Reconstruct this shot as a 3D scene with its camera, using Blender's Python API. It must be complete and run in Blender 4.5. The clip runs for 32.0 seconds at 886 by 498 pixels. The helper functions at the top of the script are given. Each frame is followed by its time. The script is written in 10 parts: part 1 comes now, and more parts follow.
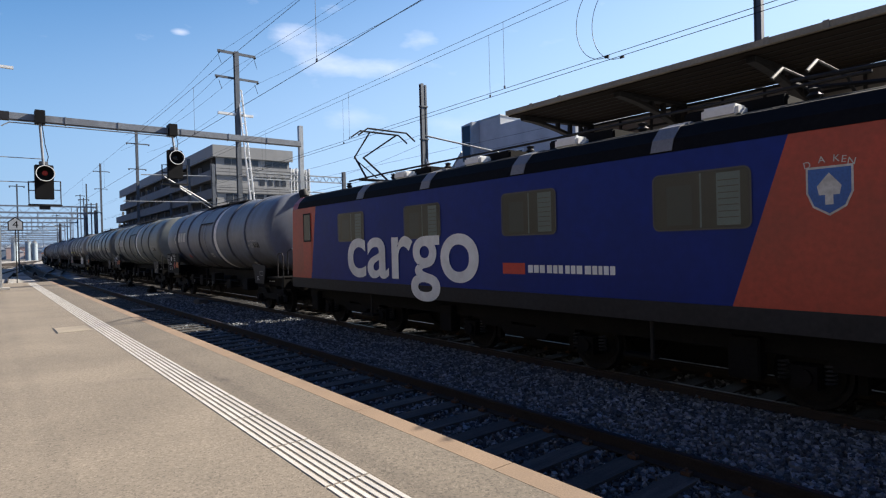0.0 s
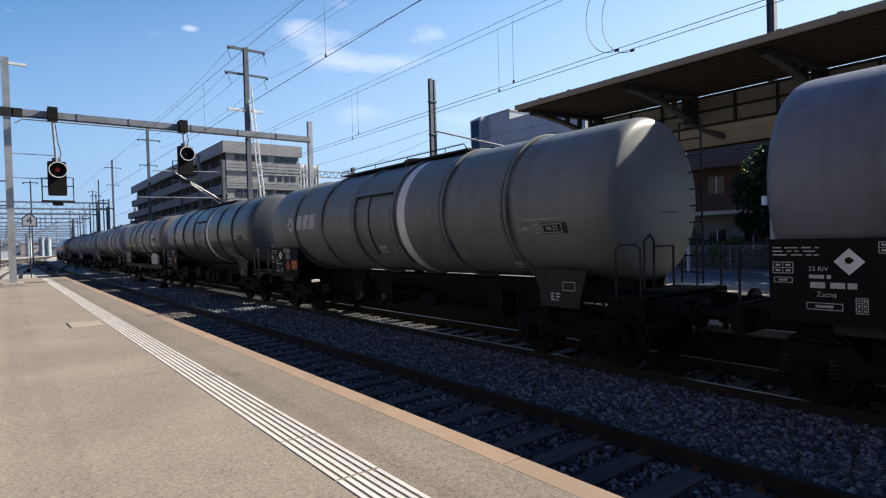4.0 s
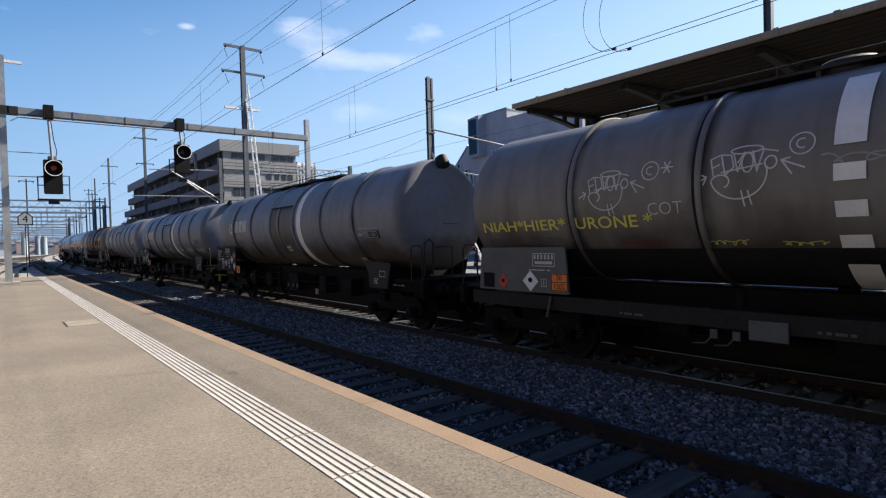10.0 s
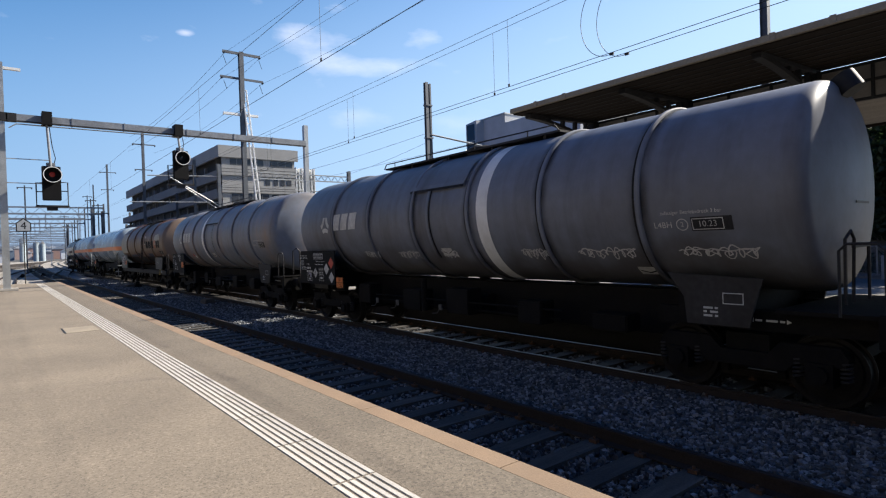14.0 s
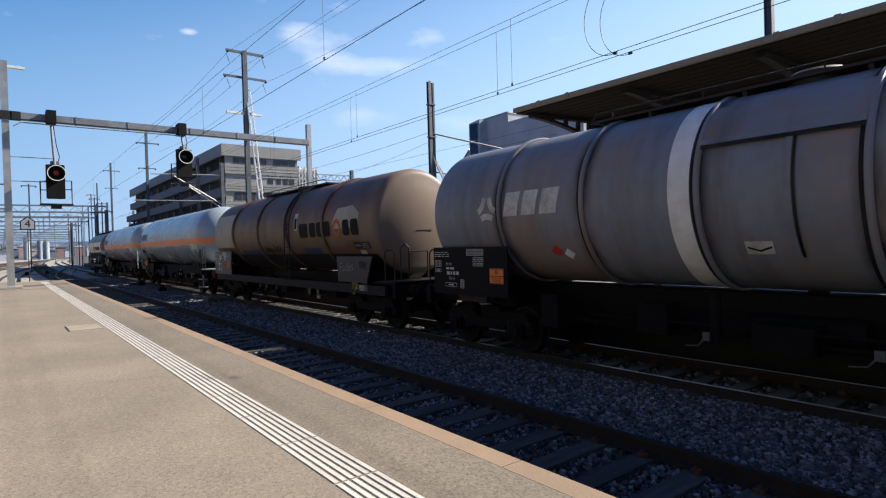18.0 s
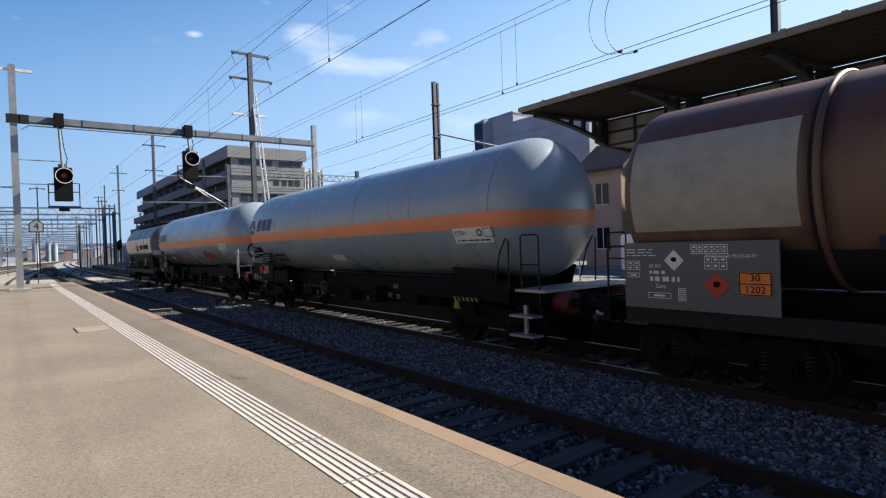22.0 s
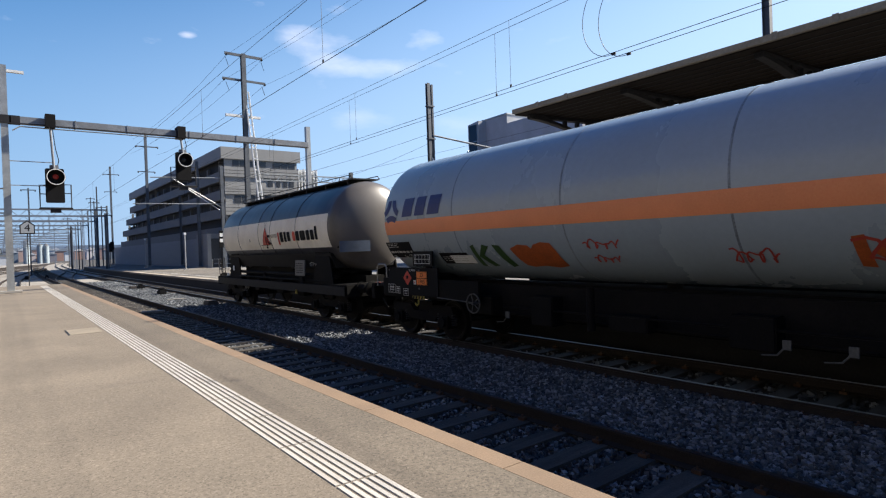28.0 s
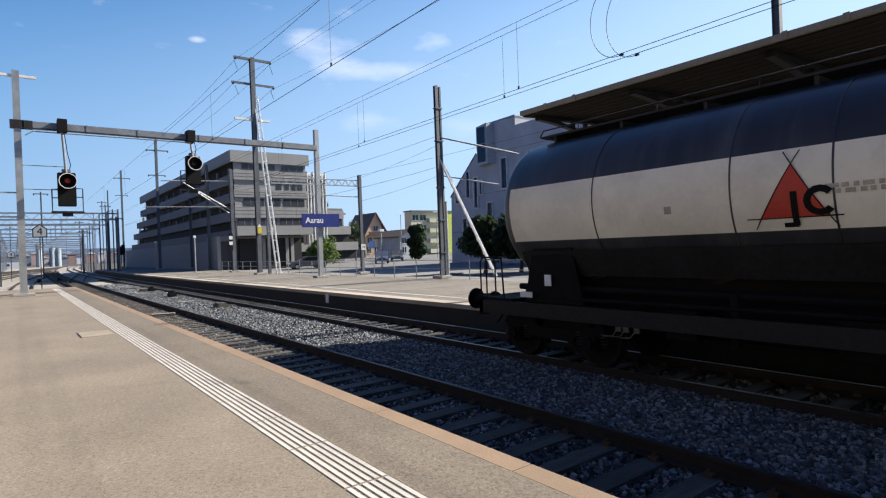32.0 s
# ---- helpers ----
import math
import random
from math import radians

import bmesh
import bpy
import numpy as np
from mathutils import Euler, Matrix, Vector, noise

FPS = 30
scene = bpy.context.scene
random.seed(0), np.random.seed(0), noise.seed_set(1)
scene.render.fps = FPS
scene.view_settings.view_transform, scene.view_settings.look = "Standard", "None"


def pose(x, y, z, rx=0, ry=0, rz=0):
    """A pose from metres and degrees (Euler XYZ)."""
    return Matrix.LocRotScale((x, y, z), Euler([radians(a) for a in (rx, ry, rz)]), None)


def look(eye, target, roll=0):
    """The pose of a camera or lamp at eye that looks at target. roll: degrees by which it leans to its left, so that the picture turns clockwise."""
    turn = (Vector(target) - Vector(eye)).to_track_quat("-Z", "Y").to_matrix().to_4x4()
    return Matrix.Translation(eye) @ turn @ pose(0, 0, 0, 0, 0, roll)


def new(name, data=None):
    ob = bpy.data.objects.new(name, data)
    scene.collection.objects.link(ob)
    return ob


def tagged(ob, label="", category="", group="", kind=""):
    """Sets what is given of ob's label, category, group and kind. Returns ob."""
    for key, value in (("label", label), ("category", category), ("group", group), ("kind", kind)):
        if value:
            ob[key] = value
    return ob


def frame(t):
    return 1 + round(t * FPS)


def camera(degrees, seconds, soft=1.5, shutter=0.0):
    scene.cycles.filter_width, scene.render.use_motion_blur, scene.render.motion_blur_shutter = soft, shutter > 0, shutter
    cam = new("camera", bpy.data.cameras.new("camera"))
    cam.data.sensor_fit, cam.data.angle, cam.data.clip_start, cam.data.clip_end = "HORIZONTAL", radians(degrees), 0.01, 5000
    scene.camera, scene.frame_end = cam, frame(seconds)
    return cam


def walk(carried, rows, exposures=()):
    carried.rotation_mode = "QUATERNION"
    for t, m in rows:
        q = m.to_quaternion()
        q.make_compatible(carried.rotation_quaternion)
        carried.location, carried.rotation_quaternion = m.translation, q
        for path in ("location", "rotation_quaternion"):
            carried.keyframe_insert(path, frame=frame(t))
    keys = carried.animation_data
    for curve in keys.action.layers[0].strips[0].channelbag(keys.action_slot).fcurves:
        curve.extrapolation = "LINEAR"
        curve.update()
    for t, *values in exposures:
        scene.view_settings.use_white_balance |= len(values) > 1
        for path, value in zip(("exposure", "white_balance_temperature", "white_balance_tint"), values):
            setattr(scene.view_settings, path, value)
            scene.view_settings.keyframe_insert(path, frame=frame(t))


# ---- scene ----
cam = camera(76.2, 32.0, soft=1.2)
PATH = [
    (0.0, pose(0, 0, 1.65, 89.57, 1.49, -38.81)),
    (0.5, pose(0, 0, 1.65, 89.64, 1.50, -38.25)),
    (1.0, pose(0, 0, 1.65, 89.85, 1.61, -37.99)),
    (1.5, pose(0, 0, 1.65, 89.73, 1.64, -38.20)),
    (2.0, pose(0, 0, 1.65, 89.37, 1.58, -38.23)),
    (2.5, pose(0, 0, 1.65, 89.27, 1.33, -38.39)),
    (3.0, pose(0, 0, 1.65, 89.03, 1.31, -38.22)),
    (3.5, pose(0, 0, 1.65, 89.08, 1.58, -37.83)),
    (5.5, pose(0, 0, 1.65, 89.24, 1.41, -38.35)),
    (6.0, pose(0, 0, 1.65, 89.16, 1.29, -38.41)),
    (6.5, pose(0, 0, 1.65, 88.78, 1.30, -38.41)),
    (7.0, pose(0, 0, 1.65, 88.69, 1.39, -38.69)),
    (7.5, pose(0, 0, 1.65, 88.76, 1.29, -38.91)),
    (8.0, pose(0, 0, 1.65, 88.74, 1.34, -38.92)),
    (8.5, pose(0, 0, 1.65, 88.53, 1.34, -38.85)),
    (9.0, pose(0, 0, 1.65, 88.51, 1.41, -38.66)),
    (9.5, pose(0, 0, 1.65, 88.82, 1.38, -38.48)),
    (10.0, pose(0, 0, 1.65, 88.95, 1.59, -38.16)),
    (10.5, pose(0, 0, 1.65, 89.01, 1.68, -37.88)),
    (11.0, pose(0, 0, 1.65, 89.14, 1.62, -37.89)),
    (11.5, pose(0, 0, 1.65, 88.80, 1.53, -38.10)),
    (12.0, pose(0, 0, 1.65, 88.77, 1.50, -38.58)),
    (12.5, pose(0, 0, 1.65, 89.26, 1.45, -38.60)),
    (13.0, pose(0, 0, 1.65, 89.30, 1.50, -38.54)),
    (13.5, pose(0, 0, 1.65, 89.44, 1.68, -38.69)),
    (14.0, pose(0, 0, 1.65, 89.45, 1.81, -38.28)),
    (14.5, pose(0, 0, 1.65, 89.37, 1.75, -38.03)),
    (16.5, pose(0, 0, 1.65, 89.40, 1.54, -38.13)),
    (17.0, pose(0, 0, 1.65, 89.10, 1.75, -38.06)),
    (17.5, pose(0, 0, 1.65, 89.10, 1.87, -38.19)),
    (18.0, pose(0, 0, 1.65, 89.37, 1.67, -38.01)),
    (18.5, pose(0, 0, 1.65, 89.42, 1.78, -38.00)),
    (19.0, pose(0, 0, 1.65, 89.40, 1.62, -37.83)),
    (19.5, pose(0, 0, 1.65, 89.33, 1.87, -37.88)),
    (20.0, pose(0, 0, 1.65, 89.39, 1.86, -37.52)),
    (20.5, pose(0, 0, 1.65, 89.62, 2.02, -37.49)),
    (21.0, pose(0, 0, 1.65, 89.46, 2.12, -37.35)),
    (21.5, pose(0, 0, 1.65, 89.44, 2.12, -37.56)),
    (22.0, pose(0, 0, 1.65, 89.40, 1.98, -37.44)),
    (22.5, pose(0, 0, 1.65, 89.37, 2.02, -37.60)),
    (23.0, pose(0, 0, 1.65, 89.68, 2.06, -37.61)),
    (23.5, pose(0, 0, 1.65, 89.48, 2.30, -37.37)),
    (24.0, pose(0, 0, 1.65, 89.62, 2.34, -37.57)),
    (24.5, pose(0, 0, 1.65, 89.40, 2.30, -37.95)),
    (25.0, pose(0, 0, 1.65, 89.28, 2.22, -38.02)),
    (25.5, pose(0, 0, 1.65, 89.36, 2.20, -38.08)),
    (26.0, pose(0, 0, 1.65, 89.58, 2.42, -37.99)),
    (26.5, pose(0, 0, 1.65, 89.44, 2.09, -37.86)),
    (28.5, pose(0, 0, 1.65, 89.64, 1.93, -38.24)),
    (29.0, pose(0, 0, 1.65, 89.69, 1.91, -38.62)),
    (29.5, pose(0, 0, 1.65, 89.61, 2.12, -38.47)),
    (30.0, pose(0, 0, 1.65, 89.77, 2.22, -38.19)),
    (30.5, pose(0, 0, 1.65, 89.95, 2.12, -38.13)),
    (31.0, pose(0, 0, 1.65, 89.82, 2.29, -37.91)),
    (31.5, pose(0, 0, 1.65, 89.94, 2.26, -37.66)),
    (32.0, pose(0, 0, 1.65, 89.77, 2.20, -37.20)),
]
walk(cam, PATH, exposures=[(0.0, 1.2), (32.0, 1.2)])

# ---- light ----
SUN = Vector((1.35, -0.30, 1.0)).normalized()
world = bpy.data.worlds.new("world")
scene.world = world
world.use_nodes = True
wn, wl = world.node_tree.nodes, world.node_tree.links
wn.clear()
sky = wn.new("ShaderNodeTexSky")
sky.sky_type = "NISHITA"
sky.sun_disc = False
sky.sun_elevation = math.asin(SUN.z)
sky.sun_rotation = math.atan2(SUN.x, SUN.y)
sky.altitude, sky.air_density, sky.dust_density, sky.ozone_density = 400, 1.0, 1.3, 2.2
wco = wn.new("ShaderNodeTexCoord")
wmap = wn.new("ShaderNodeMapping")
wmap.inputs["Scale"].default_value = (1.0, 1.0, 2.6)
wnoise = wn.new("ShaderNodeTexNoise")
wnoise.inputs["Scale"].default_value = 10.0
wnoise.inputs["Detail"].default_value = 7.0
wnoise.inputs["Roughness"].default_value = 0.55
wramp = wn.new("ShaderNodeValToRGB")
wramp.color_ramp.elements[0].position, wramp.color_ramp.elements[0].color = 0.63, (0, 0, 0, 1)
wramp.color_ramp.elements[1].position, wramp.color_ramp.elements[1].color = 1.0, (0.66, 0.66, 0.66, 1)
wmix = wn.new("ShaderNodeMixRGB")
wmix.inputs["Color2"].default_value = (7.2, 6.9, 7.6, 1)
wbg = wn.new("ShaderNodeBackground")
wbg.inputs["Strength"].default_value = 0.085
wout = wn.new("ShaderNodeOutputWorld")
wl.new(wco.outputs["Generated"], wmap.inputs["Vector"])
wl.new(wmap.outputs["Vector"], wnoise.inputs["Vector"])
CLOUDS = ((25.1, 19.2, 0.12), (27.6, 17.4, 0.08), (32.5, 17.3, 0.09), (36.8, 19.9, 0.07), (29.9, 12.7, 0.11), (14.4, 19.4, 0.02), (40.6, 11.7, 0.10))
wbank = None
for azim, elev, wide in CLOUDS:
    d = (math.sin(radians(azim)) * math.cos(radians(elev)), math.cos(radians(azim)) * math.cos(radians(elev)), math.sin(radians(elev)))
    wd = wn.new("ShaderNodeVectorMath")
    wd.operation = "DISTANCE"
    wd.inputs[1].default_value = (d[0], d[1], d[2] * 2.6)
    wl.new(wmap.outputs["Vector"], wd.inputs[0])
    wr = wn.new("ShaderNodeMapRange")
    wr.interpolation_type = "SMOOTHSTEP"
    wr.inputs["From Min"].default_value, wr.inputs["From Max"].default_value = wide, 0.0
    wr.inputs["To Min"].default_value, wr.inputs["To Max"].default_value = 0.0, 0.39
    wl.new(wd.outputs["Value"], wr.inputs["Value"])
    if wbank is not None:
        wa = wn.new("ShaderNodeMath")
        wl.new(wbank, wa.inputs[0])
        wl.new(wr.outputs["Result"], wa.inputs[1])
        wbank = wa.outputs["Value"]
    else:
        wbank = wr.outputs["Result"]
wsum = wn.new("ShaderNodeMath")
wl.new(wbank, wsum.inputs[0])
wl.new(wnoise.outputs["Fac"], wsum.inputs[1])
wl.new(wsum.outputs["Value"], wramp.inputs["Fac"])
wl.new(wramp.outputs["Color"], wmix.inputs["Fac"])
whue = wn.new("ShaderNodeHueSaturation")
whue.inputs["Saturation"].default_value = 1.38
whue.inputs["Value"].default_value = 0.92
wl.new(sky.outputs["Color"], whue.inputs["Color"])
wl.new(whue.outputs["Color"], wmix.inputs["Color1"])
wsep = wn.new("ShaderNodeSeparateXYZ")
wl.new(wco.outputs["Generated"], wsep.inputs["Vector"])
whaze = wn.new("ShaderNodeMapRange")
whaze.inputs["From Min"].default_value, whaze.inputs["From Max"].default_value = 0.52, 0.0
whaze.inputs["To Min"].default_value, whaze.inputs["To Max"].default_value = 0.0, 0.88
whaze.interpolation_type = "SMOOTHSTEP"
wlow = wn.new("ShaderNodeMath")
wlow.operation = "MULTIPLY_ADD"
wlow.inputs[1].default_value = -0.22
wl.new(wsep.outputs["X"], wlow.inputs[0])
wl.new(wsep.outputs["Z"], wlow.inputs[2])
wl.new(wlow.outputs["Value"], whaze.inputs["Value"])
wmix2 = wn.new("ShaderNodeMixRGB")
wside = wn.new("ShaderNodeMapRange")
wside.inputs["From Min"].default_value, wside.inputs["From Max"].default_value = -0.1, 0.95
wl.new(wsep.outputs["X"], wside.inputs["Value"])
whcol = wn.new("ShaderNodeMixRGB")
whcol.inputs["Color1"].default_value = (1.6, 2.6, 4.2, 1)
whcol.inputs["Color2"].default_value = (3.35, 4.65, 6.45, 1)
wl.new(wside.outputs["Result"], whcol.inputs["Fac"])
wl.new(whcol.outputs["Color"], wmix2.inputs["Color2"])
wl.new(whaze.outputs["Result"], wmix2.inputs["Fac"])
wl.new(wmix.outputs["Color"], wmix2.inputs["Color1"])
# the sky is deepest overhead and on the side turned from the sun
wdeep = wn.new("ShaderNodeMapRange")
wdeep.interpolation_type = "SMOOTHSTEP"
wdeep.inputs["From Min"].default_value, wdeep.inputs["From Max"].default_value = -0.75, 0.05
wdeep.inputs["To Min"].default_value, wdeep.inputs["To Max"].default_value = 0.0, 1.0
wl.new(wsep.outputs["X"], wdeep.inputs["Value"])
wmul = wn.new("ShaderNodeMixRGB")
wmul.blend_type = "MULTIPLY"
wmul.inputs["Fac"].default_value = 1.0
wl.new(wmix2.outputs["Color"], wmul.inputs["Color1"])
wdcol = wn.new("ShaderNodeMixRGB")
wdcol.inputs["Color1"].default_value, wdcol.inputs["Color2"].default_value = (0.26, 0.40, 0.66, 1), (1, 1, 1, 1)
wl.new(wdeep.outputs["Result"], wdcol.inputs["Fac"])
wl.new(wdcol.outputs["Color"], wmul.inputs["Color2"])
wtop = wn.new("ShaderNodeMapRange")
wtop.interpolation_type = "SMOOTHSTEP"
wtop.inputs["From Min"].default_value, wtop.inputs["From Max"].default_value = 0.44, 0.95
wtop.inputs["To Min"].default_value, wtop.inputs["To Max"].default_value = 1.0, 0.0
wl.new(wsep.outputs["Z"], wtop.inputs["Value"])
wmul2 = wn.new("ShaderNodeMixRGB")
wmul2.blend_type = "MULTIPLY"
wmul2.inputs["Fac"].default_value = 1.0
wl.new(wmul.outputs["Color"], wmul2.inputs["Color1"])
wtcol = wn.new("ShaderNodeMixRGB")
wtcol.inputs["Color1"].default_value, wtcol.inputs["Color2"].default_value = (0.30, 0.42, 0.60, 1), (1, 1, 1, 1)
wl.new(wtop.outputs["Result"], wtcol.inputs["Fac"])
wl.new(wtcol.outputs["Color"], wmul2.inputs["Color2"])
wl.new(wmul2.outputs["Color"], wbg.inputs["Color"])
wl.new(wbg.outputs["Background"], wout.inputs["Surface"])
sun_data = bpy.data.lights.new("sun", "SUN")
sun_data.energy, sun_data.angle, sun_data.color = 5.0, radians(0.8), (1.0, 0.92, 0.80)
sun = new("sun", sun_data)
sun.matrix_world = look(SUN * 60, (0, 0, 0))


# ---- materials ----
def mat(name, col, rough=0.6, metal=0.0, var=0.25, scale=2.0, fine=40.0, bump=0.15, col2=None, dirt=None, dirt_amt=0.5, coords="Object", stretch=None, spec=0.5, rnd=0.0):
    m = bpy.data.materials.new(name)
    m.use_nodes = True
    n, l = m.node_tree.nodes, m.node_tree.links
    bs = n["Principled BSDF"]
    tc = n.new("ShaderNodeTexCoord")
    mp = n.new("ShaderNodeMapping")
    if stretch:
        mp.inputs["Scale"].default_value = stretch
    oi = n.new("ShaderNodeObjectInfo")
    va = n.new("ShaderNodeVectorMath")
    va.operation = "MULTIPLY_ADD"
    va.inputs[1].default_value = (31.0, 17.0, 23.0)
    l.new(oi.outputs["Random"], va.inputs[0])
    l.new(tc.outputs[coords], va.inputs[2])
    l.new(va.outputs["Vector"], mp.inputs["Vector"])
    a = n.new("ShaderNodeTexNoise")
    a.inputs["Scale"].default_value, a.inputs["Detail"].default_value, a.inputs["Roughness"].default_value = scale, 6.0, 0.62
    b = n.new("ShaderNodeTexNoise")
    b.inputs["Scale"].default_value, b.inputs["Detail"].default_value = fine, 4.0
    l.new(mp.outputs["Vector"], a.inputs["Vector"])
    l.new(tc.outputs[coords], b.inputs["Vector"])
    c2 = col2 or tuple(c * (1 - var) for c in col)
    r1 = n.new("ShaderNodeValToRGB")
    r1.color_ramp.elements[0].position, r1.color_ramp.elements[0].color = 0.35, (*c2, 1)
    r1.color_ramp.elements[1].position, r1.color_ramp.elements[1].color = 0.65, (*col, 1)
    l.new(a.outputs["Fac"], r1.inputs["Fac"])
    mx = n.new("ShaderNodeMixRGB")
    mx.blend_type = "OVERLAY"
    mx.inputs["Fac"].default_value = min(1.0, var * 1.7)
    l.new(r1.outputs["Color"], mx.inputs["Color1"])
    l.new(b.outputs["Fac"], mx.inputs["Color2"])
    out = mx.outputs["Color"]
    if dirt:
        d = n.new("ShaderNodeTexNoise")
        d.inputs["Scale"].default_value, d.inputs["Detail"].default_value, d.inputs["Roughness"].default_value = scale * 0.45, 8.0, 0.7
        l.new(mp.outputs["Vector"], d.inputs["Vector"])
        dr = n.new("ShaderNodeValToRGB")
        dr.color_ramp.elements[0].position, dr.color_ramp.elements[1].position = 0.48, 0.66
        dr.color_ramp.elements[1].color = (dirt_amt, dirt_amt, dirt_amt, 1)
        l.new(d.outputs["Fac"], dr.inputs["Fac"])
        dm = n.new("ShaderNodeMixRGB")
        dm.inputs["Color2"].default_value = (*dirt, 1)
        l.new(dr.outputs["Color"], dm.inputs["Fac"])
        l.new(out, dm.inputs["Color1"])
        out = dm.outputs["Color"]
    if rnd:
        mr = n.new("ShaderNodeMapRange")
        mr.inputs["To Min"].default_value, mr.inputs["To Max"].default_value = 1 - rnd, 1 + rnd
        l.new(oi.outputs["Random"], mr.inputs["Value"])
        hs = n.new("ShaderNodeHueSaturation")
        l.new(mr.outputs["Result"], hs.inputs["Value"])
        l.new(out, hs.inputs["Color"])
        out = hs.outputs["Color"]
    l.new(out, bs.inputs["Base Color"])
    rr = n.new("ShaderNodeMapRange")
    rr.inputs["To Min"].default_value, rr.inputs["To Max"].default_value = max(0.03, rough - 0.12), min(1, rough + 0.12)
    l.new(a.outputs["Fac"], rr.inputs["Value"])
    l.new(rr.outputs["Result"], bs.inputs["Roughness"])
    bs.inputs["Metallic"].default_value = metal
    bs.inputs["Specular IOR Level"].default_value = spec
    if bump:
        bp = n.new("ShaderNodeBump")
        bp.inputs["Strength"].default_value, bp.inputs["Distance"].default_value = bump, 0.01
        l.new(b.outputs["Fac"], bp.inputs["Height"])
        l.new(bp.outputs["Normal"], bs.inputs["Normal"])
    return m


def island_mat(name, cols, rough=0.85):
    m = bpy.data.materials.new(name)
    m.use_nodes = True
    n, l = m.node_tree.nodes, m.node_tree.links
    bs = n["Principled BSDF"]
    g = n.new("ShaderNodeNewGeometry")
    r = n.new("ShaderNodeValToRGB")
    r.color_ramp.elements[0].color = (*cols[0], 1)
    r.color_ramp.elements[1].color = (*cols[-1], 1)
    for i, c in enumerate(cols[1:-1]):
        e = r.color_ramp.elements.new((i + 1) / (len(cols) - 1))
        e.color = (*c, 1)
    l.new(g.outputs["Random Per Island"], r.inputs["Fac"])
    tc = n.new("ShaderNodeTexCoord")
    b = n.new("ShaderNodeTexNoise")
    b.inputs["Scale"].default_value, b.inputs["Detail"].default_value = 60, 3
    l.new(tc.outputs["Object"], b.inputs["Vector"])
    mx = n.new("ShaderNodeMixRGB")
    mx.blend_type = "OVERLAY"
    mx.inputs["Fac"].default_value = 0.4
    l.new(r.outputs["Color"], mx.inputs["Color1"])
    l.new(b.outputs["Fac"], mx.inputs["Color2"])
    l.new(mx.outputs["Color"], bs.inputs["Base Color"])
    bs.inputs["Roughness"].default_value = rough
    return m


def glow(name, col, strength):
    m = bpy.data.materials.new(name)
    m.use_nodes = True
    bs = m.node_tree.nodes["Principled BSDF"]
    bs.inputs["Base Color"].default_value = (*col, 1)
    bs.inputs["Emission Color"].default_value = (*col, 1)
    bs.inputs["Emission Strength"].default_value = strength
    return m


def speckled(name, mid, stain, grain=80.0):
    """Worn asphalt: mottled ground colour, single grains, blotchy stains and a gritty relief."""
    m = mat(name, mid, 0.92, var=0.22, scale=0.7, fine=26, bump=0.0, dirt=stain, dirt_amt=0.55)
    n, l = m.node_tree.nodes, m.node_tree.links
    bs = n["Principled BSDF"]
    under = bs.inputs["Base Color"].links[0].from_socket
    tc = n.new("ShaderNodeTexCoord")
    vo = n.new("ShaderNodeTexVoronoi")
    vo.inputs["Scale"].default_value = grain
    l.new(tc.outputs["Object"], vo.inputs["Vector"])
    sp = n.new("ShaderNodeSeparateColor")
    l.new(vo.outputs["Color"], sp.inputs["Color"])
    ramp = n.new("ShaderNodeValToRGB")
    ramp.color_ramp.interpolation = "CONSTANT"
    for pos, c in ((0.0, (0.31, 0.31, 0.31)), (0.13, (0.45, 0.45, 0.45)), (0.42, (0.5, 0.5, 0.5)), (0.74, (0.54, 0.54, 0.54)), (0.92, (0.64, 0.64, 0.64))):
        e = ramp.color_ramp.elements[0] if pos == 0.0 else ramp.color_ramp.elements.new(pos)
        e.position, e.color = pos, (*c, 1)
    ramp.color_ramp.elements[-1].color = (0.64, 0.64, 0.64, 1)
    l.new(sp.outputs["Red"], ramp.inputs["Fac"])
    mx = n.new("ShaderNodeMixRGB")
    mx.blend_type = "OVERLAY"
    mx.inputs["Fac"].default_value = 0.85
    l.new(under, mx.inputs["Color1"])
    l.new(ramp.outputs["Color"], mx.inputs["Color2"])
    l.new(mx.outputs["Color"], bs.inputs["Base Color"])
    bp = n.new("ShaderNodeBump")
    bp.inputs["Strength"].default_value, bp.inputs["Distance"].default_value = 0.55, 0.006
    l.new(sp.outputs["Green"], bp.inputs["Height"])
    l.new(bp.outputs["Normal"], bs.inputs["Normal"])
    return m


ASPHALT = speckled("platform_asphalt", (0.214, 0.178, 0.137), (0.176, 0.148, 0.115))
EDGEASPHALT = speckled("edge_asphalt", (0.168, 0.140, 0.108), (0.122, 0.103, 0.081), 60.0)
EDGE = mat("edge_stone", (0.240, 0.166, 0.108), 0.85, var=0.18, scale=1.5, fine=70, bump=0.25, dirt=(0.195, 0.142, 0.098), dirt_amt=0.7, rnd=0.06)
TACTILE = mat("tactile_white", (0.50, 0.475, 0.435), 0.75, var=0.12, scale=3, fine=60, bump=0.1, dirt=(0.33, 0.29, 0.24), dirt_amt=0.5)
CONCRETE = mat("concrete", (0.42, 0.40, 0.37), 0.9, var=0.2, scale=0.6, fine=30, bump=0.3, dirt=(0.24, 0.22, 0.2), dirt_amt=0.5)
PLATTOP = speckled("far_platform_paving", (0.192, 0.172, 0.145), (0.135, 0.122, 0.104), 40.0)
